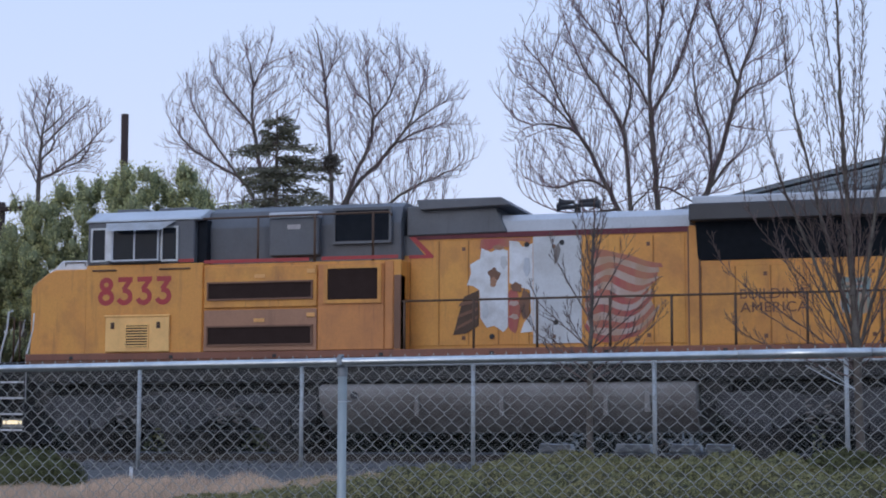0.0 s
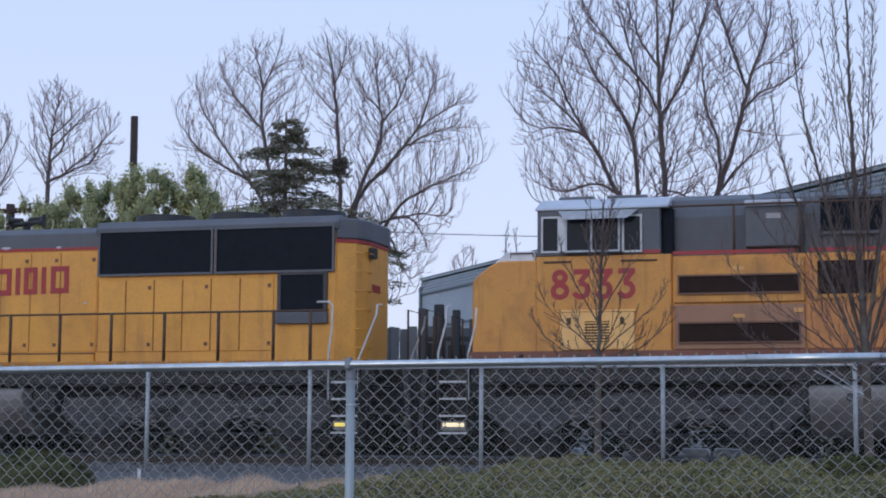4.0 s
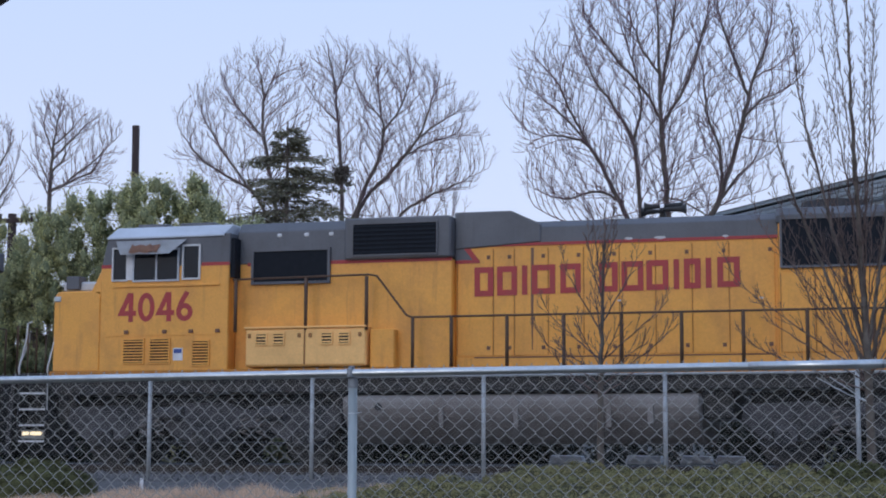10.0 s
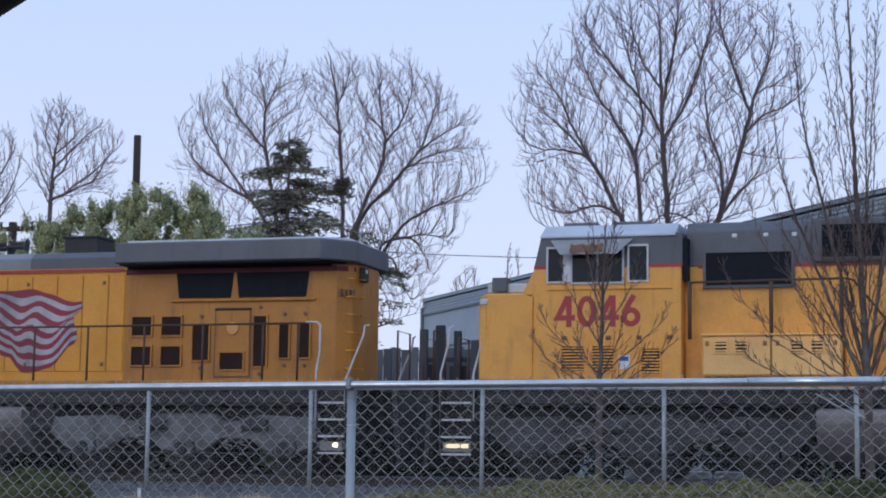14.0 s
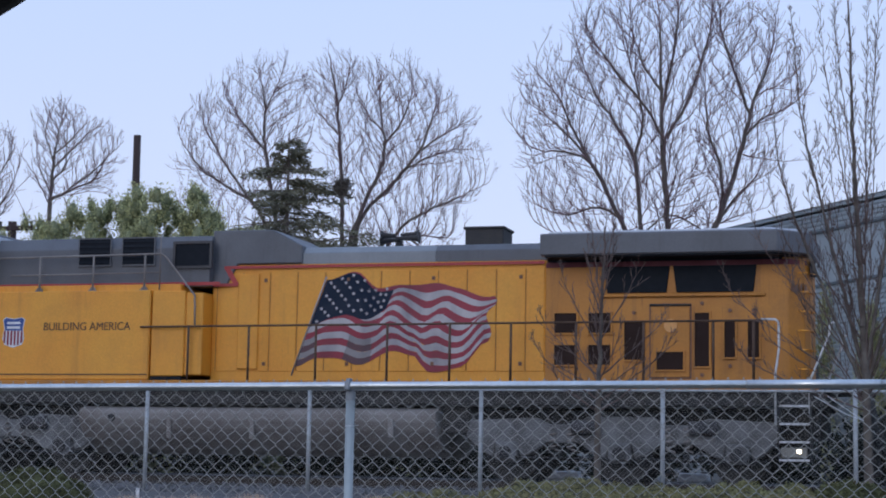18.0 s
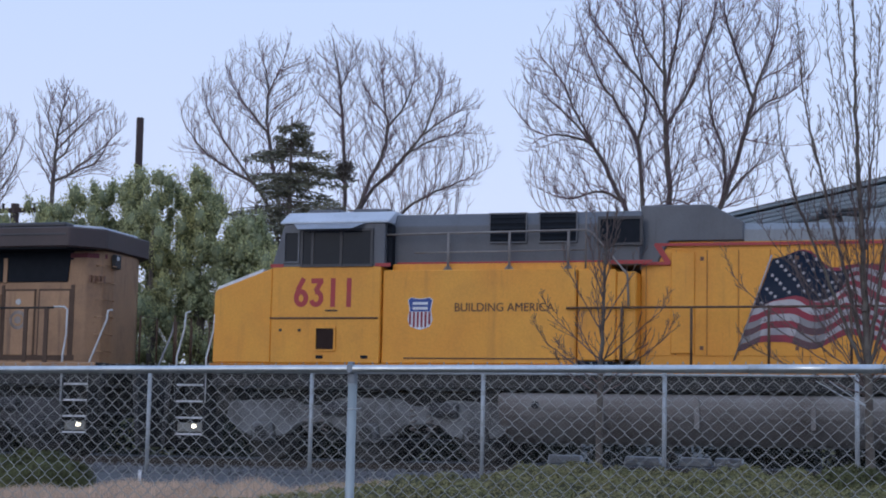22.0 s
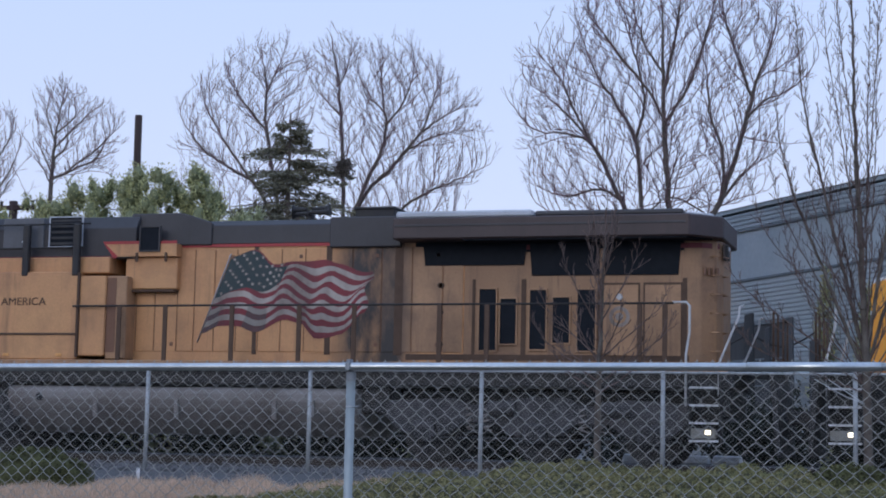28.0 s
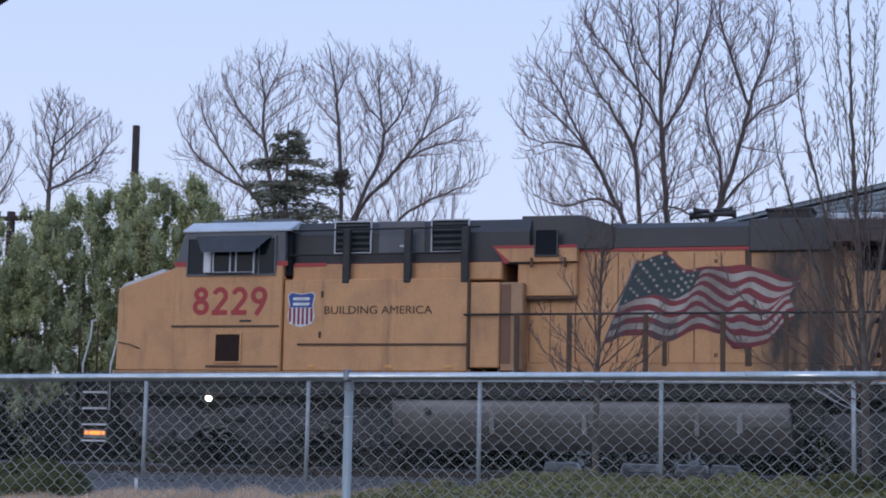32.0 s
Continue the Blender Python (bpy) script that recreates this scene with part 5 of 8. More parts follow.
# ---------------------------------------------------------------- building, poles
def make_building():
    b = thing("warehouse", "long blue-grey metal-clad warehouse with a low pitched roof", "building")
    p0, p1 = Vector((-22.66, 73.25, 0)), Vector((3.0, 40.2, 0))
    along = (p1 - p0).normalized()
    out = Vector((along.y, -along.x, 0))
    if out.y > 0:
        out = -out
    ln = (p1 - p0).length
    m = Matrix(((along.x, out.x, 0, p0.x), (along.y, out.y, 0, p0.y), (0, 0, 1, 0), (0, 0, 0, 1)))   # x along the wall, y outwards

    def wall_box(name, x0, x1, y0, y1, z0, z1, material, label="", parent=None):
        o = box(name, x0, x1, y0, y1, z0, z1, material, parent or b, label, bevel=0.01)
        o.data.transform(m)
        return o
    H = 7.25
    wall_box("wall", 0, ln, -0.3, 0, -0.5, H, M["cladding"], "smooth blue-grey wall")
    wall_box("wall", 0, 0.3, -22, -0.3, -0.5, H, M["cladding"], "end wall")
    wall_box("wall", ln - 0.3, ln, -22, -0.3, -0.5, H, M["cladding"], "end wall")
    wall_box("wall", 0, ln, -22.3, -22, -0.5, H, M["cladding"], "back wall")
    for x0 in (0.0, ln - 0.3):
        bm = bmesh.new()
        add_prism(bm, [(0.0, H), (0.0, 7.46), (-11.15, 8.61), (-22.3, 7.46), (-22.3, H)], "x", x0, x0 + 0.3, 0)
        part("gable", bm, M["cladding"], b, "blue-grey gable").data.transform(m)
    # ribbed bands of cladding between dark drip trims
    for z0, z1, step in ((6.86, 7.36, 0.125), (2.4, 5.27, 0.125)):
        z = z0
        while z < z1:
            wall_box("cladding_rib", 0.02, ln - 0.02, 0.0, 0.035, z, z + step * 0.62, M["cladding"])
            z += step
    wall_box("dark_band", 0.0, ln, 0.0, 0.06, 6.76, 6.83, M["cladding_trim"], "dark drip trim")
    wall_box("dark_band", 0.0, ln, 0.0, 0.06, 5.31, 5.39, M["cladding_trim"], "dark drip trim")
    wall_box("base_course", 0.0, ln, 0.0, 0.05, -0.4, 2.3, M["cladding_low"], "darker grey base course")
    wall_box("eave_trim", 0.0, ln, -0.1, 0.05, 7.38, 7.47, M["cladding"], "thin pale eave flashing")
    wall_box("corner_trim", -0.06, 0.14, -0.2, 0.09, -0.4, 7.14, M["cladding_trim"], "grey corner flashing")
    bm = bmesh.new()
    add_prism(bm, [(0.06, 7.472), (0.06, 7.51), (-11.15, 8.7), (-22.36, 7.51), (-22.36, 7.472), (-11.15, 8.62)], "x", -0.03, ln + 0.03, 0)
    roof = part("roof", bm, M["cladding_low"], b, "grey metal roof")
    roof.data.transform(m)
    # a door and a window on the wall behind the track
    d = wall_box("loading_door", 24.8, 28.7, 0.0, 0.07, -0.4, 4.0, M["darkboard"], "dark recessed loading door")
    wall_box("door_head", 24.6, 28.9, 0.0, 0.12, 4.0, 4.12, M["cladding_trim"], "dark door head", d)
    for k in range(1, 5):
        wall_box("door_rib", 24.85, 28.65, 0.07, 0.09, 0.75 * k, 0.75 * k + 0.05, M["cladding_trim"], "", d)
    w = thing("wall_lamp", "lit warm lamp on the warehouse wall", "wall lamp")
    wall_box("bracket", 22.95, 23.15, 0.03, 0.2, 5.0, 5.12, M["dark"], "dark lamp bracket", w)
    h = wall_box("hood", 22.88, 23.22, 0.16, 0.40, 5.06, 5.12, M["dark"], "dark lamp hood", w)
    wall_box("lens", 22.92, 23.18, 0.18, 0.38, 4.98, 5.06, M["lamp_wall"], "lit warm lens", h)
    glowing = new("wall_lamp_light", bpy.data.lights.new("wall_lamp_light", "POINT"))
    glowing.data.energy, glowing.data.color, glowing.data.shadow_soft_size = 26.0, (1.0, 0.62, 0.25), 0.08
    glowing.location = m @ Vector((23.05, 0.30, 4.90))
    # posts beside the building
    g = thing("metal_gate", "grey steel gate with upright posts beside the building", "gate")
    for x, top, w in ((-13.9, 3.85, 0.10), (-13.45, 3.95, 0.12), (-12.98, 3.8, 0.09), (-12.5, 3.55, 0.11), (-11.3, 3.6, 0.12)):
        box("gate_post", x - w, x + w, 45, 45.16, -0.3, top, M["darkboard"], g)
    for z in (0.6, 3.0):
        box("gate_rail", -14.0, -11.2, 45.17, 45.25, z, z + 0.12, M["darkboard"], g)
    for k in range(9):
        box("bar", -13.85 + k * 0.3, -13.69 + k * 0.3, 45.26, 45.29, -0.2, 2.95 + 0.08 * math.sin(k * 1.9), M["darkboard"], g, bevel=0)
    p = thing("post_row", "row of old dark timber posts before the warehouse", "posts")
    for k, (x, top, w) in enumerate(((-11.0, 3.5, 0.10), (-9.35, 3.75, 0.17), (-8.6, 3.6, 0.09), (-7.1, 3.3, 0.12), (-5.5, 3.85, 0.16), (-5.05, 3.5, 0.10), (-4.5, 3.75, 0.13), (-3.9, 3.2, 0.15))):
        prism("post", [(x - w, -0.35), (x - w * 0.8, top - 0.05), (x + w * 0.6, top), (x + w * 0.9, -0.35)], "y", 45.5, 45.7, M["darkboard"], p, bevel=0.02)
    for a, b in ((-9.35, -7.1), (-7.1, -5.5), (-5.5, -3.9)):
        tube("slack_cable", [(a + (b - a) * u, 45.6, 3.35 - 0.35 * math.sin(u * math.pi)) for u in np.linspace(0, 1, 7)], 0.025, M["dark"], p, sides=5)
    f = thing("board_fence", "tall weathered grey board fence behind the track", "fence")
    k = 0
    x = -17.2
    while x < -11.4:
        box("board", x, x + 0.235, 46.4, 46.44, -0.35, 3.45 + 0.04 * math.sin(k * 2.7), M["greyboard"], f, bevel=0.006)
        x += 0.25
        k += 1
    for z in (0.3, 1.7, 3.1):
        box("rail", -17.25, -11.35, 46.44, 46.52, z, z + 0.12, M["greyboard"], f, bevel=0.006)
    for x in (-17.2, -15.3, -13.4, -11.5):
        box("post", x, x + 0.14, 46.52, 46.66, -0.35, 3.5, M["greyboard"], f, bevel=0.01)


def make_poles():
    p = thing("timber_pole", "tall dark brown creosoted timber pole", "pole")
    bm = bmesh.new()
    add_tube(bm, [(-21.74, 44, -0.4), (-21.80, 44, 9.12)], 0.10, 12)
    part("shaft", bm, M["polewood"], p, smooth=True)
    u = thing("utility_pole", "dark timber utility pole with a crossarm and wires", "utility pole")
    tube("shaft", [(-34.75, 60, -0.4), (-34.75, 60, 9.3)], 0.16, M["polewood"], u, sides=10)
    box("crossarm", -36.0, -33.8, 59.85, 60.0, 8.95, 9.12, M["polewood"], u)
    for x in (-35.8, -35.2, -34.2, -33.9):
        tube("insulator", [(x, 59.92, 9.1), (x, 59.92, 9.3)], 0.05, M["dark"], u, sides=8)
    wire = [(-33.9 + 40 * s, 59.92 + 6 * s, 9.3 - 1.2 * math.sin(s * math.pi) - 0.5 * s) for s in np.linspace(0, 1, 14)]
    tube("wire", wire, 0.014, M["dark"], u, sides=4)
    for x0, x1 in ((-8.56, -7.84), (-6.97, -6.2), (-5.85, -5.2), (-5.15, -4.55)):
        c = thing("concrete_block", "low pale concrete slab on the ballast beyond the track", "concrete block", "concrete slabs beyond the track")
        prism("slab", [(x0, 0.04), (x1, 0.04), (x1 - 0.03, 0.22), (x0 + 0.05, 0.23)], "y", 36.4, 36.75, M["concrete"], c, bevel=0.02)


def make_window_trim():
    t = thing("trim", "black rubber trim of a car window close to the camera", "window trim", kind="structure")
    a, b = Vector((-0.3595, 0.6, 0.2325)), Vector((-0.3425, 0.6, 0.2415))
    d = (b - a).normalized()
    n = Vector((-d.z, 0, d.x))
    a, b = a + n * 0.0012, b + n * 0.0012
    bm = bmesh.new()
    add_tube(bm, [a - d * 0.35 + n * 0.02, a + n * 0.02, b + n * 0.02, b + d * 0.35 + n * 0.02], 0.02, 12)
    part("seal", bm, M["rubber"], t, "black rubber seal", smooth=True)


# ---------------------------------------------------------------- locomotives
# own space: x from the front of the nose backwards, near side y = -1.55, rail top z = 0
N = -1.55
H = -1.00


def framed(lo, name, x0, x1, z0, z1, y, frame, w=0.035, pane="glass", label="dark window", mullions=()):
    """A window or screen: a proud frame with its pane set back."""
    bm = bmesh.new()
    for a, b, c, d in ((x0, x1, z1 - w, z1), (x0, x1, z0, z0 + w), (x0, x0 + w, z0 + w, z1 - w), (x1 - w, x1, z0 + w, z1 - w)):
        add_box(bm, a, b, y - 0.03, y + 0.03, c, d)
    for m in mullions:
        add_box(bm, m - w / 2, m + w / 2, y - 0.024, y + 0.03, z0 + w, z1 - w)
    f = part(name, bm, M[frame], lo, label)
    box("pane" if pane == "glass" else "screen", x0 + w * 0.8, x1 - w * 0.8, y - 0.008, y + 0.03, z0 + w * 0.8, z1 - w * 0.8, M[pane], f, bevel=0.002)
    return f


def louvre(lo, name, x0, x1, z0, z1, y, frame, slat, n, label):
    """A framed opening with sloping slats."""
    bm = bmesh.new()
    w = 0.025
    for a, b, c, d in ((x0, x1, z1 - w, z1), (x0, x1, z0, z0 + w), (x0, x0 + w, z0 + w, z1 - w), (x1 - w, x1, z0 + w, z1 - w)):
        add_box(bm, a, b, y - 0.02, y + 0.02, c, d)
    f = part(name, bm, M[frame], lo, label)
    box("backing", x0 + 0.01, x1 - 0.01, y - 0.006, y + 0.012, z0 + 0.01, z1 - 0.01, M["black"], f, bevel=0)
    step = (z1 - z0 - 2 * w) / n
    first = None
    for k in range(n):
        z = z0 + w + step * (k + 0.5)
        if first is None:
            bm = bmesh.new()
            a = step * 0.21
            add_prism(bm, [(y - 0.022, -a), (y - 0.016, -a - 0.006), (y - 0.004, a - 0.006), (y - 0.008, a)], "x", x0 + w * 0.9, x1 - w * 0.9)
            first = o = part("slat", bm, M[slat], f)
        else:
            o = first.copy()
            scene.collection.objects.link(o)
        o.location = (0, 0, z)
    return f


def stanchions(lo, xs, z0, z1, y, material="rail_brown", r=0.024):
    for x in xs:
        o = tube("stanchion", [(x, y, z0), (x, y, z1)], r, M[material], lo, sides=6)


def handrail(lo, pts, material="rail_brown", r=0.020, label=""):
    return tube("handrail", pts, r, M[material], lo, label, sides=6)


def hood_doors(lo, xs, z0, z1, y, paint, every=3):
    """Flat doors along the hood, each with its latches."""
    for k, (a, b) in enumerate(zip(xs, xs[1:])):
        d = box("hood_door", a + 0.012, b - 0.012, y - 0.014, y + 0.02, z0, z1, M[paint], lo, bevel=0.008)
        box("seam", a - 0.006, a + 0.006, y - 0.004, y + 0.01, z0 + 0.01, z1 - 0.01, M["rust" if paint in ("yellow_d", "yellow_soot") else "seam_ochre"], d, bevel=0)
        if k % every == 1 % every:
            for z in (z0 + 0.14, z1 - 0.16):
                box("latch", b - 0.125, b - 0.06, y - 0.03, y - 0.012, z - 0.033, z + 0.037, M["rust"], d, bevel=0.01)


def trim_stripe(lo, x0, x1, z, y, h=0.065, material="red"):
    box("stripe", x0, x1, y - 0.005, y + 0.004, z, z + h, M[material], lo, "red painted stripe", bevel=0)


def pennant(lo, x0, x1, z0, z1, y):
    """The notch where the stripe turns back on itself, with its grey field."""
    mid = (z0 + z1) / 2
    bm = bmesh.new()
    t = 0.06
    add_prism(bm, [(x0, z1), (x0 + 0.12, z1), (x1 + 0.1, z0 + 0.02), (x1 + 0.1, z0), (x1, z0)], "y", y - 0.006, y + 0.002)
    part("stripe", bm, M["red"], lo, "slanted red stripe")


def emblem(lo, x, z, w, h, y, kind=("white", "shieldblue", "flagred")):
    """A shield with a blue head and red and white stripes; its writing is left as plain bars."""
    def outline(s, dz=0):
        return [(x + w * (0.5 + (u - 0.5) * s), z + h * (0.5 + (v - 0.5) * s) + dz) for u, v in
                ((0.0, 0.92), (0.12, 1.0), (0.5, 0.95), (0.88, 1.0), (1.0, 0.92), (0.93, 0.62), (1.0, 0.3), (0.9, 0.1), (0.5, 0.0), (0.1, 0.1), (0.0, 0.3), (0.07, 0.62))]
    e = prism("emblem", outline(1.0), "y", y - 0.006, y, M[kind[0]], lo, "red, white and blue shield emblem", bevel=0)
    prism("field", [(x + w * u, z + h * v) for u, v in ((0.03, 0.91), (0.14, 0.98), (0.5, 0.93), (0.86, 0.98), (0.97, 0.91), (0.9, 0.62), (0.92, 0.56), (0.08, 0.56), (0.1, 0.62))],
          "y", y - 0.009, y - 0.005, M[kind[1]], e, "blue head of the shield", bevel=0)
    for k in range(2):
        box("writing_bar", x + w * 0.2, x + w * 0.8, y - 0.011, y - 0.008, z + h * (0.62 + 0.15 * k), z + h * (0.70 + 0.15 * k), M[kind[0]], e, bevel=0)
    for k in range(6):
        u = 0.06 + k * 0.155
        box("stripe", x + w * u, x + w * (u + 0.085), y - 0.009, y - 0.005, z + h * (0.08 if 0 < k < 5 else 0.16), z + h * 0.55, M[kind[2]], e, bevel=0)


def flag(lo, x0, z0, w, h, lean, y, cut=(0.0, 1.0), canton=True, tail=0.0, kind="flag"):
    """A waving striped flag painted on the hood doors, as thin wavy bands."""
    f = thing_part("painted_flag", lo, "painted waving flag with red and white stripes")

    low = ((0.0, 0.0), (0.10, 0.10), (0.19, 0.10), (0.29, 0.02), (0.46, 0.18), (0.58, 0.10), (0.65, -0.05), (0.84, 0.0), (1.0, 0.26))
    high = ((0.0, 0.96), (0.20, 1.05), (0.36, 0.86), (0.50, 0.89), (0.68, 0.92), (0.82, 0.84), (1.0, 0.76))

    def smooth(rows, u):
        for (a, va), (b, vb) in zip(rows, rows[1:]):
            if u <= b:
                k = (u - a) / (b - a)
                return va + (vb - va) * (0.5 - 0.5 * math.cos(k * math.pi))
        return rows[-1][1]

    def at(u, v):
        uu = min(1.0, max(0.0, u + 0.10 * (0.5 - v) * math.sin(3.1 * u)))
        lo_z, hi_z = smooth(low, uu), smooth(high, uu)
        crease = 0.085 * math.sin(math.tau * (u - 0.40) / 0.32) * 4 * v * (1 - v) if 0.40 < u < 0.72 else 0.0
        fold = crease + (0.03 + 0.035 * u) * math.sin(19 * u + 2.5 * v) * min(1.0, max(0.0, 3 * (u - 0.25))) * (0.35 + 0.65 * 4 * v * (1 - v))
        return (x0 + lean * (1 - v) * (1 - 0.75 * u) + w * u * (1 + 0.02 * math.sin(9 * v)), z0 + h * (lo_z + (hi_z - lo_z) * (1 - v) + fold))

    def band(name, u0, u1, v0, v1, material, dy, parent, sag=0.0):
        n = max(2, int(30 * (u1 - u0)))
        vs = [(*at(u0 + (u1 - u0) * k / n, v + (r * sag * (k / n) ** 2 if sag else 0.0)), ) for v, r in ((v0, -0.45), (v1, 1.0)) for k in range(n + 1)]
        verts = [(a, y - dy, b) for a, b in vs]
        m = n + 1
        verts += [(a, y, b) for a, b in vs]
        faces = [(k, k + 1, m + k + 1, m + k) for k in range(n)] + [(k, 2 * m + k, 2 * m + k + 1, k + 1) for k in range(n)] + [(m + k, m + k + 1, 3 * m + k + 1, 3 * m + k) for k in range(n)]
        return raw(name, verts, faces, M[material], parent)
    for k in range(13):
        end = cut[1] - tail * abs(math.sin(k * 2.3))
        # the printed folds near the hoist are darker
        cuts = [(cut[0], end, 0)]
        if canton and k > 8:
            cuts = [(0.0, 0.07 + 0.01 * (k - 9), 1), (0.07 + 0.01 * (k - 9), 0.25, 0), (0.25, 0.37 + 0.008 * (k - 9), 1), (0.37 + 0.008 * (k - 9), end, 0)]
        for a, b, dark in cuts:
            band("stripe", a, b, k / 13, (k + 1) / 13, kind + (("grey" if dark else "white") if k % 2 else ("dusk" if dark else "red")), 0.006, f)
    if canton:
        band("blue_field", 0.0, 0.41, 0.0, 7 / 13, kind + "blue", 0.010, f, -0.17)
        verts, faces = [], []
        for r in range(7):
            for c in range(6 if r % 2 == 0 else 5):
                u, v = (c + (0.5 if r % 2 == 0 else 1.0)) / 6 * 0.40, (r + 0.6) / 7.2 * (7 / 13 - 0.22 * (c / 5) ** 2)
                cx, cz = at(u, v)
                b = len(verts)
                verts.append((cx, y - 0.013, cz))
                for s in range(10):
                    rr = 0.043 if s % 2 == 0 else 0.018
                    verts.append((cx + rr * math.sin(s * math.pi / 5), y - 0.013, cz + rr * math.cos(s * math.pi / 5)))
                faces += [(b, b + 1 + s, b + 1 + (s + 1) % 10) for s in range(10)]
        tagged(raw("stars", verts, faces, M[kind + "white"], f), kind="stuff")
    if canton:
        a, b = at(0, 0), at(0, 1)
        tube("flagstaff", [(b[0] - 0.06, y - 0.012, b[1] - 0.16), (a[0] - 0.015, y - 0.012, a[1] + 0.06)], 0.014, M["flagwhite"], f, sides=4)
    return f


def thing_part(name, lo, label):
    """A plain backing plate that carries the bands of a painted sign."""
    e = new(name)
    e.parent = lo
    return tagged(e, label)


def horn_set(lo, x, z, flip=1):
    bm = bmesh.new()
    add_box(bm, x - 0.05, x + 0.05, -0.08, 0.08, z - 0.02, z + 0.22, 0.01)
    h = part("horn", bm, M["dark"], lo, "black multi-chime air horn")
    for dy, dz, s, ln in ((-0.15, 0.24, flip, 0.50), (0.0, 0.33, flip, 0.42), (0.15, 0.25, -flip, 0.46), (-0.15, 0.30, -flip, 0.34)):
        bm = bmesh.new()
        m = Matrix.Translation((x + s * ln * 0.42, dy, z + dz)) @ Matrix.Rotation(radians(90 * s), 4, "Y")
        bmesh.ops.create_cone(bm, cap_ends=True, segments=12, radius1=0.035, radius2=0.055, depth=ln * 0.7, matrix=m)
        m = Matrix.Translation((x + s * ln * 0.84, dy, z + dz)) @ Matrix.Rotation(radians(90 * s), 4, "Y")
        bmesh.ops.create_cone(bm, cap_ends=True, segments=12, radius1=0.055, radius2=0.10, depth=ln * 0.16, matrix=m)
        part("bell", bm, M["dark"], h)
    box("bracket", x - 0.03, x + 0.03, -0.18, 0.18, z + 0.19, z + 0.27, M["dark"], h)
    return h


def steps(lo, x0, x1, lamp, lamp_x, z_low=0.42, post=True):
    """A corner ladder with pale tread edges and its lamp."""
    s = box("step_well", x0 - 0.02, x1 + 0.02, N + 0.42, N + 0.50, z_low, 1.72, M["dark"], lo, "dark recessed step well")
    for x in (x0 - 0.03, x1):
        box("side_plate", x, x + 0.03, N + 0.02, N + 0.42, z_low, 1.75, M["dark"], s)
    for k in range(4):
        z = z_low + 0.02 + k * 0.31
        t = box("tread", x0, x1, N + 0.06, N + 0.42, z, z + 0.025, M["dark"], s, "steel tread")
        box("edge", x0, x1, N + 0.045, N + 0.062, z - 0.01, z + 0.028, M["rail_white"], s, "white tread edge", bevel=0.003)
    if lamp:
        a, b = lamp_x
        h = box("step_lamp", a, b, N + 0.10, N + 0.16, z_low + 0.07, z_low + 0.25, M["lamp_case"], s, "dull step lamp housing")
        c, wide = (b - (b - a) * 0.32, 0.045) if lamp == "lamp_white" else ((a + b) / 2, (b - a) * 0.42)
        box("lens", c - wide, c + wide, N + 0.085, N + 0.10, z_low + 0.145, z_low + 0.215, M[lamp], h, "lit lens", bevel=0.02)
    return s


def truck(lo, xc, paint="under"):
    """A three-axle truck: side frames with axle boxes, springs, brake gear."""
    t = box("truck", xc - 2.75, xc + 2.75, -0.64, 0.64, 0.55, 1.36, M["dark"], lo, "grimy three-axle truck", bevel=0.05)
    for s in (-1, 1):
        y0, y1 = sorted((s * 1.02, s * 1.22))
        pts = [(-2.85, 0.80), (-2.78, 1.10), (-1.55, 1.16), (-1.3, 1.04), (-0.8, 1.04), (-0.6, 1.18), (0.6, 1.18), (0.8, 1.04), (1.3, 1.04), (1.55, 1.16), (2.78, 1.10), (2.85, 0.80),
               (2.52, 0.52), (2.34, 0.44), (2.28, 0.66), (1.88, 0.66), (1.82, 0.44), (1.62, 0.50), (1.35, 0.70), (0.75, 0.70), (0.46, 0.50), (0.26, 0.44), (0.20, 0.66),
               (-0.20, 0.66), (-0.26, 0.44), (-0.46, 0.50), (-0.75, 0.70), (-1.35, 0.70), (-1.62, 0.50), (-1.82, 0.44), (-1.88, 0.66), (-2.28, 0.66), (-2.34, 0.44), (-2.52, 0.52)]
        prism("side_frame", [(xc + a, b) for a, b in pts], "y", y0, y1, M[paint], t, "cast steel side frame", bevel=0.02)
        for k in (-2.08, 0, 2.08):
            ya, yb = sorted((s * 1.0, s * 1.34))
            box("axle_box", xc + k - 0.2, xc + k + 0.2, ya, yb, 0.36, 0.72, M[paint], t, bevel=0.05)
            bm = bmesh.new()
            add_disc(bm, (xc + k, 0.52), 0.12, *sorted((s * 1.33, s * 1.40)), 14)
            part("axle_cap", bm, M["dark"], t)
        for k in (-1.05, 1.05):
            for j in (-0.16, 0.16):
                pts = [(xc + k + j + 0.085 * math.cos(q * 1.25), s * 1.19 + 0.07 * math.sin(q * 1.25), 0.56 + q * 0.022) for q in range(20)]
                tube("coil_spring", pts, 0.02, M["tank"], t, sides=4)
            ya, yb = sorted((s * 1.2, s * 1.42))
            bm = bmesh.new()
            m = Matrix.Translation((xc + k + 0.45, (ya + yb) / 2, 0.98)) @ Matrix.Rotation(radians(90), 4, "Y")
            bmesh.ops.create_cone(bm, cap_ends=True, segments=14, radius1=0.13, radius2=0.13, depth=0.5, matrix=m)
            part("brake_cylinder", bm, M["under"], t, "grey brake cylinder", smooth=False)
        tube("brake_rod", [(xc - 2.6, s * 1.30, 0.44), (xc + 2.6, s * 1.30, 0.42)], 0.022, M["dark"], t)
    return t


WHEELS = []


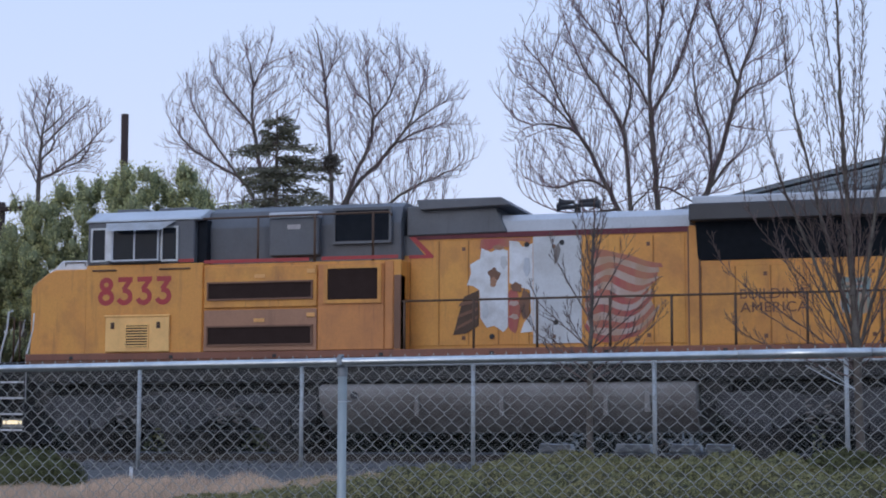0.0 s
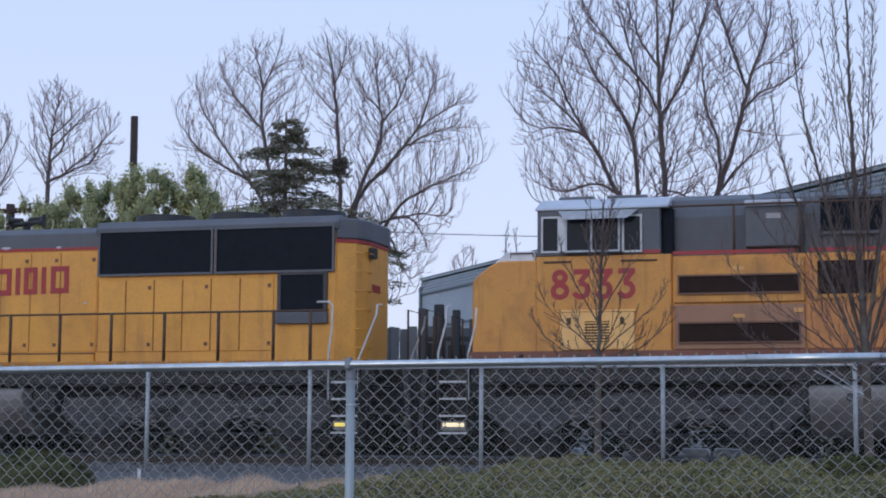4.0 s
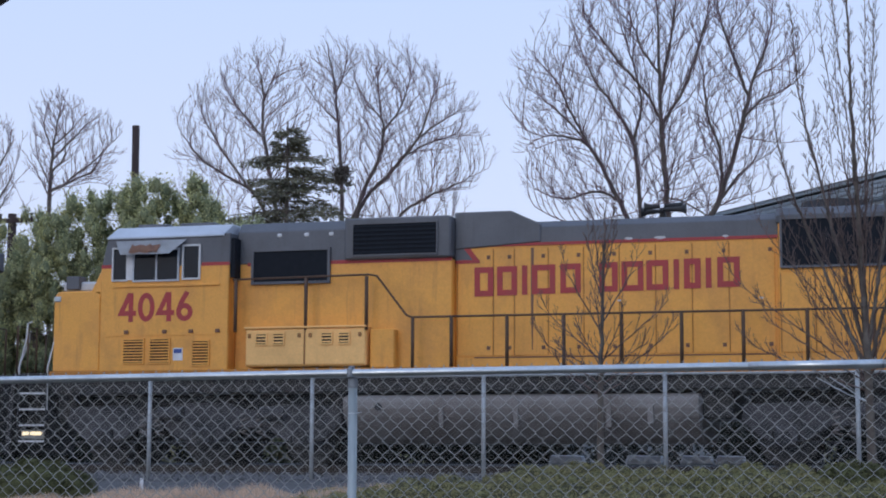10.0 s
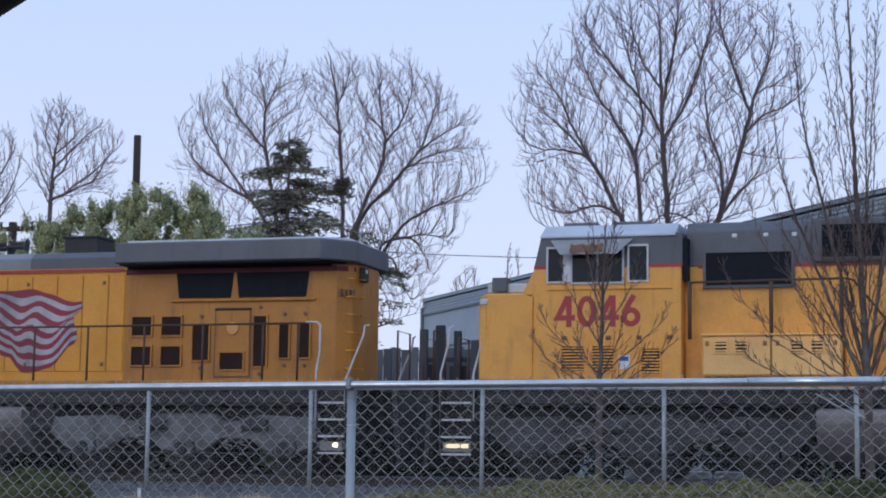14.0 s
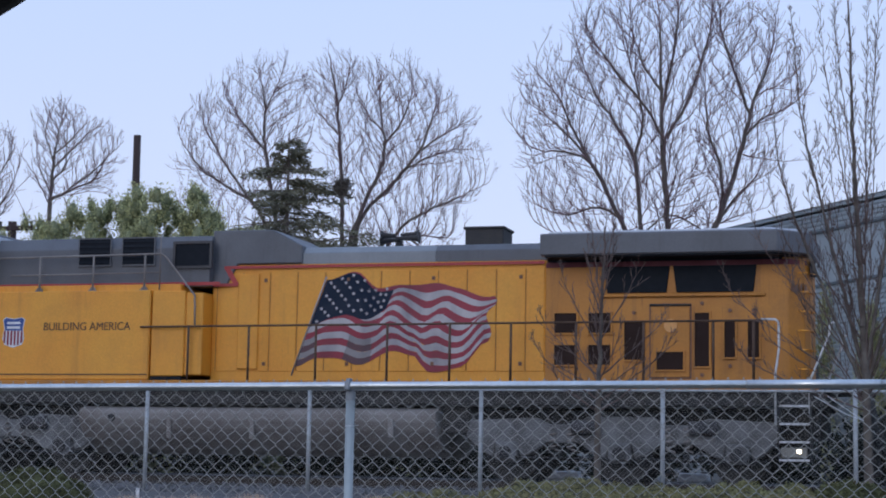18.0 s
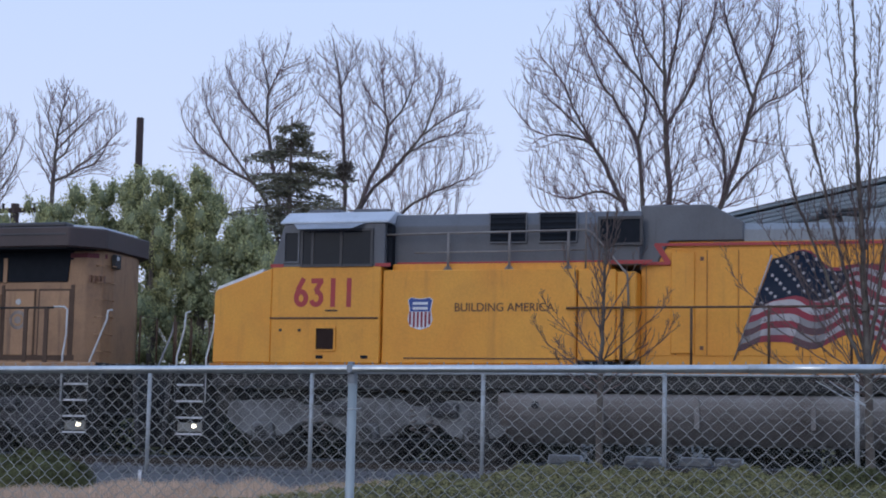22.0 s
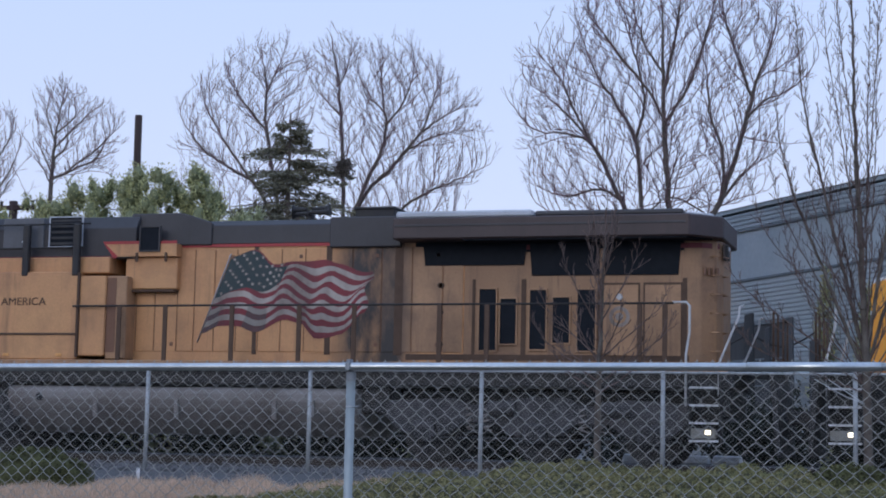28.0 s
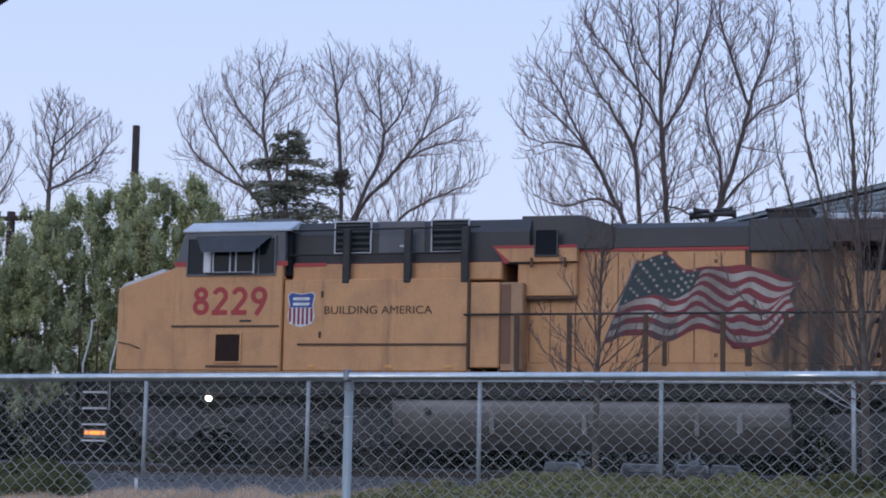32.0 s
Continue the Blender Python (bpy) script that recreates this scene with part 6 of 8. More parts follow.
def wheelset(lo, x):
    bm = bmesh.new()
    for s in (-1, 1):
        add_disc(bm, (0, 0), 0.508, *sorted((s * 0.69, s * 0.82)), 28)
        add_disc(bm, (0, 0), 0.535, *sorted((s * 0.66, s * 0.69)), 28)
        for k in range(6):
            a = k * math.tau / 6
            add_disc(bm, (0.3 * math.cos(a), 0.3 * math.sin(a)), 0.05, *sorted((s * 0.82, s * 0.835)), 8)
    add_disc(bm, (0, 0), 0.09, -1.1, 1.1, 12)
    w = part("wheelset", bm, M["dark"], lo, "dark steel wheels on their axle")
    WHEELS.append((w, x))
    return w


def underframe(lo, sill, tank=(5.85, 12.65), rear=19.9, lamps=("lamp_cream", "lamp_yellow"), front_x=(-0.70, -0.13), back_x=(19.05, 19.60), gear="under"):
    box("frame", -0.05, rear, -1.42, 1.42, 1.36, 1.76, M["dark"], lo, "dark steel underframe", bevel=0.03)
    for s in (-1, 1):
        y0, y1 = sorted((s * 1.42, s * 1.56))
        box("side_sill", -0.05, rear - 0.1, y0, y1, 1.62, 1.80, M[sill], lo, "painted side sill", bevel=0.02)
    box("walkway", -0.1, rear, -1.5, 1.5, 1.76, 1.795, M["dark"], lo, "dark tread-plate walkway", bevel=0.005)
    for x0, x1, d in ((-1.0, -0.05, -1), (rear, rear + 0.72, 1)):
        box("platform", x0, x1, -1.30, 1.30, 1.66, 1.78, M["dark"], lo, "end platform", bevel=0.02)
        xe = x0 if d < 0 else x1
        prism("plough", [(xe, 0.2), (xe + d * 0.08, 0.2), (xe + d * 0.02, 1.3), (xe - d * 0.05, 1.66), (xe - d * 0.12, 1.66)], "y", -1.35, 1.35, M["dark"], lo, "dark pilot plate", bevel=0.01)
        c = box("coupler", min(xe, xe + d * 0.36), max(xe, xe + d * 0.36), -0.12, 0.12, 0.78, 1.04, M["under"], lo, "cast steel coupler", bevel=0.04)
        for k in (-0.5, 0.5):
            tube("air_hose", [(xe + d * 0.03, k, 0.95), (xe + d * 0.2, k, 0.6), (xe + d * 0.34, k * 0.6, 0.45)], 0.025, M["dark"], lo, sides=6)
    a, b = tank
    prism("fuel_tank", [(-1.30, 1.30), (-1.46, 1.26), (-1.50, 1.18), (-1.49, 1.05), (-1.40, 0.88), (-1.20, 0.68), (-0.95, 0.52), (-0.7, 0.42), (0.7, 0.42), (0.95, 0.52), (1.20, 0.68), (1.40, 0.88), (1.49, 1.05), (1.50, 1.18), (1.46, 1.26), (1.30, 1.30)], "x", a, b, M["tank"], lo, "grimy grey fuel tank", bevel=0.02)
    for x in (a + 1.9, (a + b) / 2, b - 1.6):
        box("tank_strap", x - 0.04, x + 0.04, -1.505, -1.44, 0.70, 1.26, M["tank"], lo, bevel=0.005)
    disc("fuel_filler", (a + 0.7, 1.08), 0.07, -1.53, -1.48, M["under"], lo, "round fuel filler cap", 14)
    box("sight_gauge", b - 0.9, b - 0.8, -1.54, -1.48, 0.75, 1.1, M["tank"], lo)
    for s in (-1, 1):
        bm = bmesh.new()
        m = Matrix.Translation(((a + b) / 2, s * 1.18, 1.50)) @ Matrix.Rotation(radians(90), 4, "Y")
        bmesh.ops.create_cone(bm, cap_ends=True, segments=16, radius1=0.14, radius2=0.14, depth=(b - a) * 0.9, matrix=m)
        part("air_reservoir", bm, M["under"], lo, "long air reservoir")
    for x0, x1 in ((-0.05, 0.35), (a - 0.35, a - 0.02), (b + 0.02, b + 0.55), (18.95, rear - 0.1)):
        box("equipment_box", x0, x1, -1.15, 1.15, 0.85, 1.38, M["dark"], lo, bevel=0.03)
    for xc in (3.05, 16.15):
        truck(lo, xc, gear)
        for k in (-2.08, 0, 2.08):
            wheelset(lo, xc + k)
    steps(lo, *front_x, lamps[0], (front_x[0] + 0.02, front_x[1] - 0.02))
    steps(lo, *back_x, lamps[1], (back_x[0] + 0.02, back_x[1] - 0.05))
    for s in (-1, 1):
        y = s * 1.5
        f0, f1 = front_x
        handrail(lo, [(f0 - 0.02, y, 1.25), (f0 - 0.02, y, 1.92), (f0 - 0.16 + 0.28, y, 2.45), (f0 + 0.14, y, 2.75), (f0 + 0.20, y * 0.96, 2.78)], "rail_white", 0.021, "white grab rail")
        handrail(lo, [(f1 + 0.03, y, 1.05), (f1 + 0.03, y, 1.9), (f1 + 0.16, y, 2.4), (f1 + 0.18, y, 2.72)], "rail_white", 0.021, "white grab rail")
        b0, b1 = back_x
        handrail(lo, [(b0 - 0.06, y, 1.05), (b0 - 0.06, y, 1.95), (b0 + 0.0, y, 2.35), (b0 + 0.0, y, 2.82), (b0 - 0.06, y, 2.88), (b0 - 0.3, y, 2.88)], "rail_white", 0.021, "white grab rail")
        handrail(lo, [(b1, y, 1.25), (b1, y, 1.80), (b1 + 0.34, y, 2.62), (b1 + 0.36, y, 2.80), (b1 + 0.42, y * 0.95, 2.82)], "rail_white", 0.021, "white grab rail")
        handrail(lo, [(-0.95, s * 1.2, 1.78), (-0.95, s * 1.2, 2.72), (-0.95, s * 0.45, 2.72), (-0.95, s * 0.45, 1.78)], "rail_brown", 0.02)
        handrail(lo, [(rear + 0.66, s * 1.2, 1.78), (rear + 0.66, s * 1.2, 2.72), (rear + 0.66, s * 0.45, 2.72), (rear + 0.66, s * 0.45, 1.78)], "rail_brown", 0.02)


def cab_roof(lo, x0, x1, z0=4.43, z1=4.70, material="silver"):
    prism("cab_roof", [(N - 0.03, z0), (N - 0.02, z0 + 0.04), (-1.12, z1), (1.12, z1), (-N + 0.02, z0 + 0.04), (-N + 0.03, z0)], "x", x0, x1, M[material], lo, "pale sloping cab roof", bevel=0.012)
    for k, (a, b) in enumerate(((0.25, 0.9), (1.15, 1.9))):
        box("roof_box", x0 + a, x0 + b, -0.75, 0.3, z1, z1 + 0.11, M["grey"], lo, bevel=0.02)
    disc("antenna_base", (x0 + 1.0, z1 + 0.06), 0.04, -0.1, 0.1, M["dark"], lo)


def arc(cx, cz, rx, rz, a0, a1, n=14):
    return [(cx + rx * math.cos(radians(a0 + (a1 - a0) * k / n)), cz + rz * math.sin(radians(a0 + (a1 - a0) * k / n))) for k in range(n + 1)]


STROKES = {
    "0": [arc(0.33, 0.5, 0.25, 0.41, 0, 360, 24)],
    "1": [[(0.33, 0.0), (0.33, 1.0)]],
    "2": [arc(0.32, 0.68, 0.23, 0.23, 165, -35) + [(0.10, 0.09)], [(0.0, 0.09), (0.63, 0.09)]],
    "3": [[(0.03, 0.91), (0.62, 0.91)], [(0.55, 0.93), (0.26, 0.55)], arc(0.29, 0.31, 0.25, 0.22, 105, -160)],
    "4": [[(0.44, 0.98), (0.07, 0.30), (0.70, 0.30)], [(0.48, 1.0), (0.48, 0.0)]],
    "6": [arc(0.33, 0.31, 0.24, 0.22, 0, 360, 22), [(0.44, 1.0), (0.22, 0.68), (0.10, 0.40), (0.09, 0.30)]],
    "8": [arc(0.33, 0.29, 0.24, 0.20, 0, 360, 22), arc(0.33, 0.74, 0.19, 0.17, 0, 360, 22)],
    "9": [arc(0.33, 0.69, 0.24, 0.22, 0, 360, 22), [(0.22, 0.0), (0.44, 0.32), (0.56, 0.60), (0.57, 0.70)]],
}


def ribbon(pts, wide):
    """The two edges of a flat stroke along the points."""
    p = [Vector(q) for q in pts]
    closed = (p[0] - p[-1]).length < 1e-6
    a, b = [], []
    for i, q in enumerate(p):
        back = p[i - 1] if i else (p[-2] if closed else p[0])
        ahead = p[i + 1] if i + 1 < len(p) else (p[1] if closed else p[-1])
        d1, d2 = (q - back), (ahead - q)
        d1 = d1.normalized() if d1.length > 1e-9 else d2.normalized()
        d2 = d2.normalized() if d2.length > 1e-9 else d1
        m = (Vector((-d1.y, d1.x)) + Vector((-d2.y, d2.x)))
        m = m.normalized() if m.length > 1e-6 else Vector((-d1.y, d1.x))
        k = wide / 2 / max(0.55, m.dot(Vector((-d1.y, d1.x))))
        a.append(q + m * k)
        b.append(q - m * k)
    return a, b


def digits(lo, text, x, z, w, h):
    """Large flat numerals drawn with a broad stroke, one part for each."""
    cell = w / len(text)
    for i, ch in enumerate(text):
        verts, faces = [], []
        for k, pts in enumerate(STROKES[ch]):
            sx = cell * 0.84 / 0.66
            q = [(x + cell * (i + 0.08) + u * sx, z + v * h) for u, v in pts]
            a, b = ribbon(q, h * 0.175)
            base, n, y = len(verts), len(a), N - 0.004 - 0.0015 * k
            verts += [(p.x, y, p.y) for p in a] + [(p.x, y, p.y) for p in b]
            faces += [(base + j, base + j + 1, base + n + j + 1, base + n + j) for j in range(n - 1)]
        raw("numeral", verts, faces, M["red"], lo, "large red numeral")


def sunshade(lo, x0, x1, z0, z1, material, taper=0.12):
    bm = bmesh.new()
    vs = [bm.verts.new(p) for p in ((x0, N - 0.03, z1), (x1, N - 0.03, z1), (x1 - taper, N - 0.32, z0), (x0 + taper, N - 0.32, z0))]
    bm.faces.new(vs)
    r = bmesh.ops.solidify(bm, geom=bm.faces[:], thickness=0.02)
    part("sunshade", bm, M[material], lo, "tilted metal sunshade over the cab window")


def exhaust(lo, x, z, w=0.7):
    e = box("exhaust_outlet", x - w / 2, x + w / 2, -0.35, 0.35, z, z + 0.38, M["dark"], lo, "sooty exhaust stack", bevel=0.02)
    box("rim", x - w / 2 - 0.03, x + w / 2 + 0.03, -0.38, 0.38, z + 0.36, z + 0.41, M["dark"], e)


# ---- first: rusty unit with white patches over a flag
def loco_patched():
    lo = thing("diesel_locomotive", "weathered yellow diesel locomotive with white patches over a painted flag", "locomotive", "locomotives of the train")
    Y = "yellow_a"
    underframe(lo, "rust", tank=(6.0, 13.0), rear=20.05, lamps=("lamp_cream", "lamp_yellow"), front_x=(-0.62, -0.10), back_x=(19.2, 19.75))
    prism("nose", [(0, 1.80), (0, 3.18), (0.06, 3.28), (0.36, 3.50), (0.50, 3.56), (1.22, 3.56), (1.22, 1.80)], "y", N + 0.04, -N - 0.04, M[Y], lo, "short yellow nose", bevel=0.03)
    prism("nose_cover", [(0.36, 3.50), (0.62, 3.74), (1.16, 3.74), (1.16, 3.55)], "y", N + 0.12, -N - 0.12, M["white"], lo, "white-topped nose cover", bevel=0.02)
    handrail(lo, [(0.7, N + 0.14, 3.6), (0.7, N + 0.10, 3.70), (1.12, N + 0.10, 3.70), (1.12, N + 0.14, 3.6)], "rail_brown", 0.012)
    box("cab_body", 1.20, 3.66, N, -N, 1.80, 3.62, M[Y], lo, "yellow cab side", bevel=0.02)
    box("cab_upper", 1.22, 3.46, N + 0.01, -N - 0.01, 3.62, 4.46, M["grey"], lo, "grey upper cab", bevel=0.02)
    cab_roof(lo, 1.19, 3.60, 4.45, 4.70)
    trim_stripe(lo, 3.14, 3.46, 3.635, N + 0.006)
    framed(lo, "cab_window", 1.30, 1.64, 3.68, 4.34, N, "rail_white", label="white-framed cab window")
    box("blind", 1.62, 1.74, N - 0.035, N, 3.70, 4.32, M["white"], lo, "white window post", bevel=0.004)
    framed(lo, "cab_window", 1.74, 2.74, 3.68, 4.34, N, "silver", label="sliding cab window", mullions=(2.22,))
    framed(lo, "cab_window", 2.78, 3.14, 3.66, 4.34, N, "rail_white", label="white-framed cab window")
    sunshade(lo, 1.62, 3.08, 4.24, 4.43, "white", 0.16)
    box("arm_rest", 1.70, 2.80, N - 0.05, N, 3.64, 3.68, M["dark"], lo)
    for a, b in ((1.35, 1.85), (2.75, 3.4)):
        box("drip_edge", a, b, N - 0.03, N, 3.50, 3.53, M["rail_brown"], lo, bevel=0.004)
    digits(lo, "8333", 1.44, 2.83, 1.62, 0.55)
    d = box("access_door", 1.66, 3.00, N - 0.05, N, 1.93, 2.62, M["cream"], lo, "clean cream-yellow louvred access door", bevel=0.015)
    box("door_lip", 1.64, 3.02, N - 0.07, N, 2.60, 2.64, M["cream"], d)
    louvre(d, "vent", 2.08, 2.58, 2.00, 2.46, N - 0.05, "cream", "cream", 8, "small louvred vent")
    for x in (1.82, 2.78):
        box("latch", x - 0.035, x + 0.035, N - 0.08, N - 0.05, 2.38, 2.50, M["rail_brown"], d)
    box("sill_edge", -0.05, 19.9, N - 0.03, N + 0.02, 1.78, 1.915, M["rust_red"], lo, "rusty red walkway edge", bevel=0.01)
    for k in range(9):
        box("lug", 0.9 + 2.1 * k, 0.98 + 2.1 * k, N - 0.04, N - 0.02, 1.80, 1.86, M["dark"], lo)
    box("recess_fill", 3.46, 3.66, N + 0.16, -N - 0.16, 3.62, 4.46, M["black"], lo, "dark gap behind the cab")
    # vent cabinet
    box("vent_cabinet", 3.66, 7.60, N + 0.02, -N - 0.02, 1.80, 3.58, M[Y], lo, "yellow cabinet with long vents", bevel=0.02)
    for z0, z1, v0, v1 in ((2.74, 3.52, 2.88, 3.23), (1.92, 2.70, 2.02, 2.40)):
        p = box("vent_panel", 3.70, 5.97, N - 0.03, N + 0.02, z0, z1, M[Y if z0 > 2.5 else "rust_light"], lo, "hinged panel with a long dark screen", bevel=0.012)
        framed(p, "long_vent", 3.77, 5.90, v0, v1, N - 0.035, "rust", 0.03, "brown", "long brown vent screen")
        box("hinge", 5.78, 5.94, N - 0.055, N - 0.03, z1 - 0.16, z1 - 0.08, M["locker"], p)
        box("plate", 4.72, 4.94, N - 0.045, N - 0.03, v1 + 0.06, v1 + 0.13, M["locker"], p)
    p = box("screen_panel", 5.99, 7.28, N - 0.015, N + 0.02, 1.92, 3.52, M["orange_worn"], lo, "rust-orange panel with an intake", bevel=0.012)
    box("corner_column", 7.29, 7.46, N - 0.01, N + 0.1, 1.92, 3.56, M["orange_worn"], lo, "rusty corner column", bevel=0.012)
    framed(p, "intake_screen", 6.12, 7.24, 2.78, 3.50, N - 0.03, Y, 0.07, "brown", "dark intake screen")
    box("gap", 7.46, 7.60, N + 0.015, N + 0.3, 1.92, 3.30, M["rust"], lo, "narrow rusty gap")
    # grey upper works
    prism("hood_upper", [(-1.20, 3.58), (-1.24, 4.30), (-1.10, 4.62), (-0.85, 4.73), (0.85, 4.73), (1.10, 4.62), (1.24, 4.30), (1.20, 3.58)], "x", 3.60, 7.50, M["grey"], lo, "grey upper hood", bevel=0.012)
    trim_stripe(lo, 3.68, 5.80, 3.595, N + 0.01)
    trim_stripe(lo, 6.05, 7.55, 3.60, N + 0.01)
    box("electrical_hatch", 4.93, 5.92, -1.38, -1.15, 3.72, 4.44, M["grey"], lo, "grey electrical hatch", bevel=0.02)
    box("hatch_lid", 4.93, 5.92, -1.40, -1.10, 4.44, 4.55, M["silver"], lo, "pale hatch lid", bevel=0.015)
    box("label_plate", 5.30, 5.56, -1.392, -1.378, 4.22, 4.31, M["flagwhite"], lo, bevel=0)
    framed(lo, "radiator_opening", 6.18, 7.34, 3.92, 4.60, -1.29, "grey", 0.05, "black", "dark ventilation opening")
    handrail(lo, [(3.62, N + 0.03, 4.46), (7.36, N + 0.03, 4.47), (7.42, N + 0.03, 4.40)], "rail_brown")
    stanchions(lo, (4.76, 5.90, 7.05), 3.58, 4.46, N + 0.03)
    # rear hood
    box("hood", 7.44, 20.0, H, -H, 1.80, 4.08, M[Y], lo, "yellow engine hood", bevel=0.02)
    hood_doors(lo, [7.62, 8.18, 8.75, 9.32, 9.9, 10.46, 11.02, 11.6, 12.2, 12.78], 2.00, 3.95, H, Y)
    prism("raised_housing", [(7.56, 4.06), (7.56, 4.62), (9.25, 4.62), (9.50, 4.08)], "y", -1.06, 1.06, M["grey"], lo, "grey raised housing", bevel=0.02)
    prism("housing_cap", [(7.86, 4.52), (7.78, 4.72), (9.42, 4.72), (9.62, 4.56)], "y", -1.20, 1.20, M["grey"], lo, "flared grey cap", bevel=0.02)
    pennant(lo, 7.60, 7.98, 3.66, 4.04, H - 0.018)
    prism("grey_field", [(7.45, 3.70), (7.90, 3.70), (7.62, 4.02), (7.62, 4.08), (7.45, 4.08)], "y", H - 0.019, H + 0.004, M["grey"], lo, bevel=0)
    trim_stripe(lo, 7.60, 8.06, 3.64, H - 0.020)
    trim_stripe(lo, 7.62, 12.9, 3.99, H - 0.016, 0.10, "darkred")
    prism("roof_duct", [(-1.0, 4.06), (-1.0, 4.30), (-0.85, 4.42), (0.85, 4.42), (1.0, 4.30), (1.0, 4.06)], "x", 9.15, 12.86, M["silver"], lo, "pale rounded roof duct", bevel=0.012)
    horn_set(lo, 10.6, 4.42)
    # white patches over the old flag
    y = H - 0.020
    prism("white_patch", [(8.98, 2.50), (8.96, 3.02), (8.84, 3.10), (8.72, 3.12), (8.80, 3.34), (8.78, 3.50), (8.97, 3.60), (9.0, 3.80), (9.18, 3.72), (9.34, 3.80), (9.50, 3.74), (9.50, 2.34), (9.42, 2.24), (9.24, 2.36), (9.10, 2.32)],
          "y", y - 0.004, y + 0.004, M["white"], lo, "ragged white patch", bevel=0)
    prism("white_patch", [(9.53, 3.14), (9.53, 3.92), (9.70, 3.90), (9.78, 3.80), (9.97, 3.86), (9.97, 2.24), (9.74, 2.22), (9.80, 2.40), (9.94, 2.58), (9.92, 3.0), (9.72, 3.06)],
          "y", y - 0.004, y + 0.004, M["white"], lo, "ragged white patch", bevel=0)
    prism("white_patch", [(9.98, 2.02), (9.98, 3.98), (10.88, 3.98), (10.88, 2.02)], "y", y - 0.004, y + 0.004, M["offwhite"], lo, "plain white primer panel", bevel=0)
    def blot(cx, cz, rx, rz, material, k):
        pts = []
        for i in range(18):
            a = i * math.tau / 18
            q = 1 + 0.35 * noise.noise((cx * 3 + math.cos(a), cz * 3 + math.sin(a), k)) + 0.12 * math.sin(5 * a + k)
            pts.append((cx + rx * q * math.cos(a), cz + rz * q * math.sin(a)))
        prism("paint_remnant", pts, "y", y - 0.006 - 0.0015 * k, y - 0.002, M[material], lo, "remnant of old paint", bevel=0)
    blot(9.25, 3.30, 0.11, 0.12, "rust", 0)
    blot(9.22, 3.16, 0.06, 0.09, "rust_light", 1)
    blot(9.62, 2.62, 0.12, 0.40, "fadedred", 2)
    blot(9.61, 2.76, 0.09, 0.05, "fadedwhite", 3)
    blot(9.62, 2.52, 0.08, 0.05, "fadedwhite", 4)
    blot(9.83, 2.76, 0.10, 0.25, "rust", 5)
    blot(9.66, 3.06, 0.10, 0.08, "rust", 6)
    blot(9.32, 3.80, 0.10, 0.05, "rust_light", 7)
    blot(9.08, 2.62, 0.05, 0.14, "offwhite", 8)
    blot(9.42, 3.52, 0.07, 0.12, "offwhite", 9)
    blot(9.86, 3.44, 0.06, 0.16, "silver", 10)
    prism("paint_remnant", [(8.96, 3.78), (8.99, 3.97), (9.94, 3.97), (9.92, 3.88), (9.70, 3.92), (9.50, 3.80), (9.30, 3.84), (9.15, 3.76)], "y", y - 0.003, y + 0.003, M["fadedred"], lo, "pinkish remnant of old paint", bevel=0)
    prism("paint_remnant", [(8.46, 2.20), (8.66, 2.90), (8.95, 3.02), (8.95, 2.36), (8.70, 2.22)], "y", y - 0.008, y - 0.002, M["rail_brown"], lo, "dark remnant of old paint", bevel=0)
    for k in range(3):
        prism("flag_remnant", [(8.50 + 0.03 * k, 2.28 + 0.22 * k), (8.54 + 0.03 * k, 2.36 + 0.22 * k), (8.94, 2.56 + 0.15 * k), (8.93, 2.50 + 0.15 * k)], "y", y - 0.011, y - 0.004, M["rust"], lo, bevel=0)
    for x, z in ((10.52, 3.86), (9.86, 3.84), (10.4, 2.40), (9.2, 2.16)):
        disc("latch_hole", (x, z), 0.05, y - 0.014, y, M["dark"], lo, sides=10)
    prism("rust_streak", [(10.38, 3.45), (10.36, 3.75), (10.46, 3.86), (10.50, 3.72), (10.43, 3.5)], "y", y - 0.008, y, M["tank"], lo, "grey stain", bevel=0)
    flag(lo, 8.3, 2.12, 4.1, 1.75, 0.35, H - 0.018, cut=(0.635, 0.96), canton=False, tail=0.03, kind="faded")
    # radiator end
    prism("radiator_wing", [(12.92, N), (19.2, N), (19.9, -0.9), (19.9, 0.9), (19.2, -N), (12.92, -N)], "z", 4.12, 4.42, M["grey_dirty"], lo, "dark grey radiator overhang", bevel=0.02)
    prism("radiator_roof", [(12.95, -1.35), (19.1, -1.35), (19.7, -0.8), (19.7, 0.8), (19.1, 1.35), (12.95, 1.35)], "z", 4.42, 4.58, M["silver"], lo, "pale radiator roof", bevel=0.03)
    prism("radiator_frame", [(-1.02, 3.46), (-1.30, 4.14), (1.30, 4.14), (1.02, 3.46)], "x", 13.0, 19.3, M["black"], lo, "black inclined radiator screens", bevel=0.01)
    box("band", 12.84, 13.02, H - 0.04, H + 0.04, 1.85, 4.1, M[Y], lo, "yellow corner post", bevel=0.015)
    for x in (12.83, 13.03):
        box("door_seam", x - 0.012, x + 0.012, H - 0.03, H, 1.9, 4.05, M["rust"], lo, bevel=0)
    hood_doors(lo, [13.05, 13.66, 14.28, 14.90, 15.52, 16.14, 16.8, 17.5, 18.2, 18.9, 19.5], 1.96, 3.36, H, Y)
    for word, z in (("BUILDING", 2.76), ("AMERICA", 2.52)):
        lettering("slogan", word, 13.74, z, 1.18, 0.18, H - 0.022, M["rust"], lo, fat=0.0, label="dark slogan lettering")
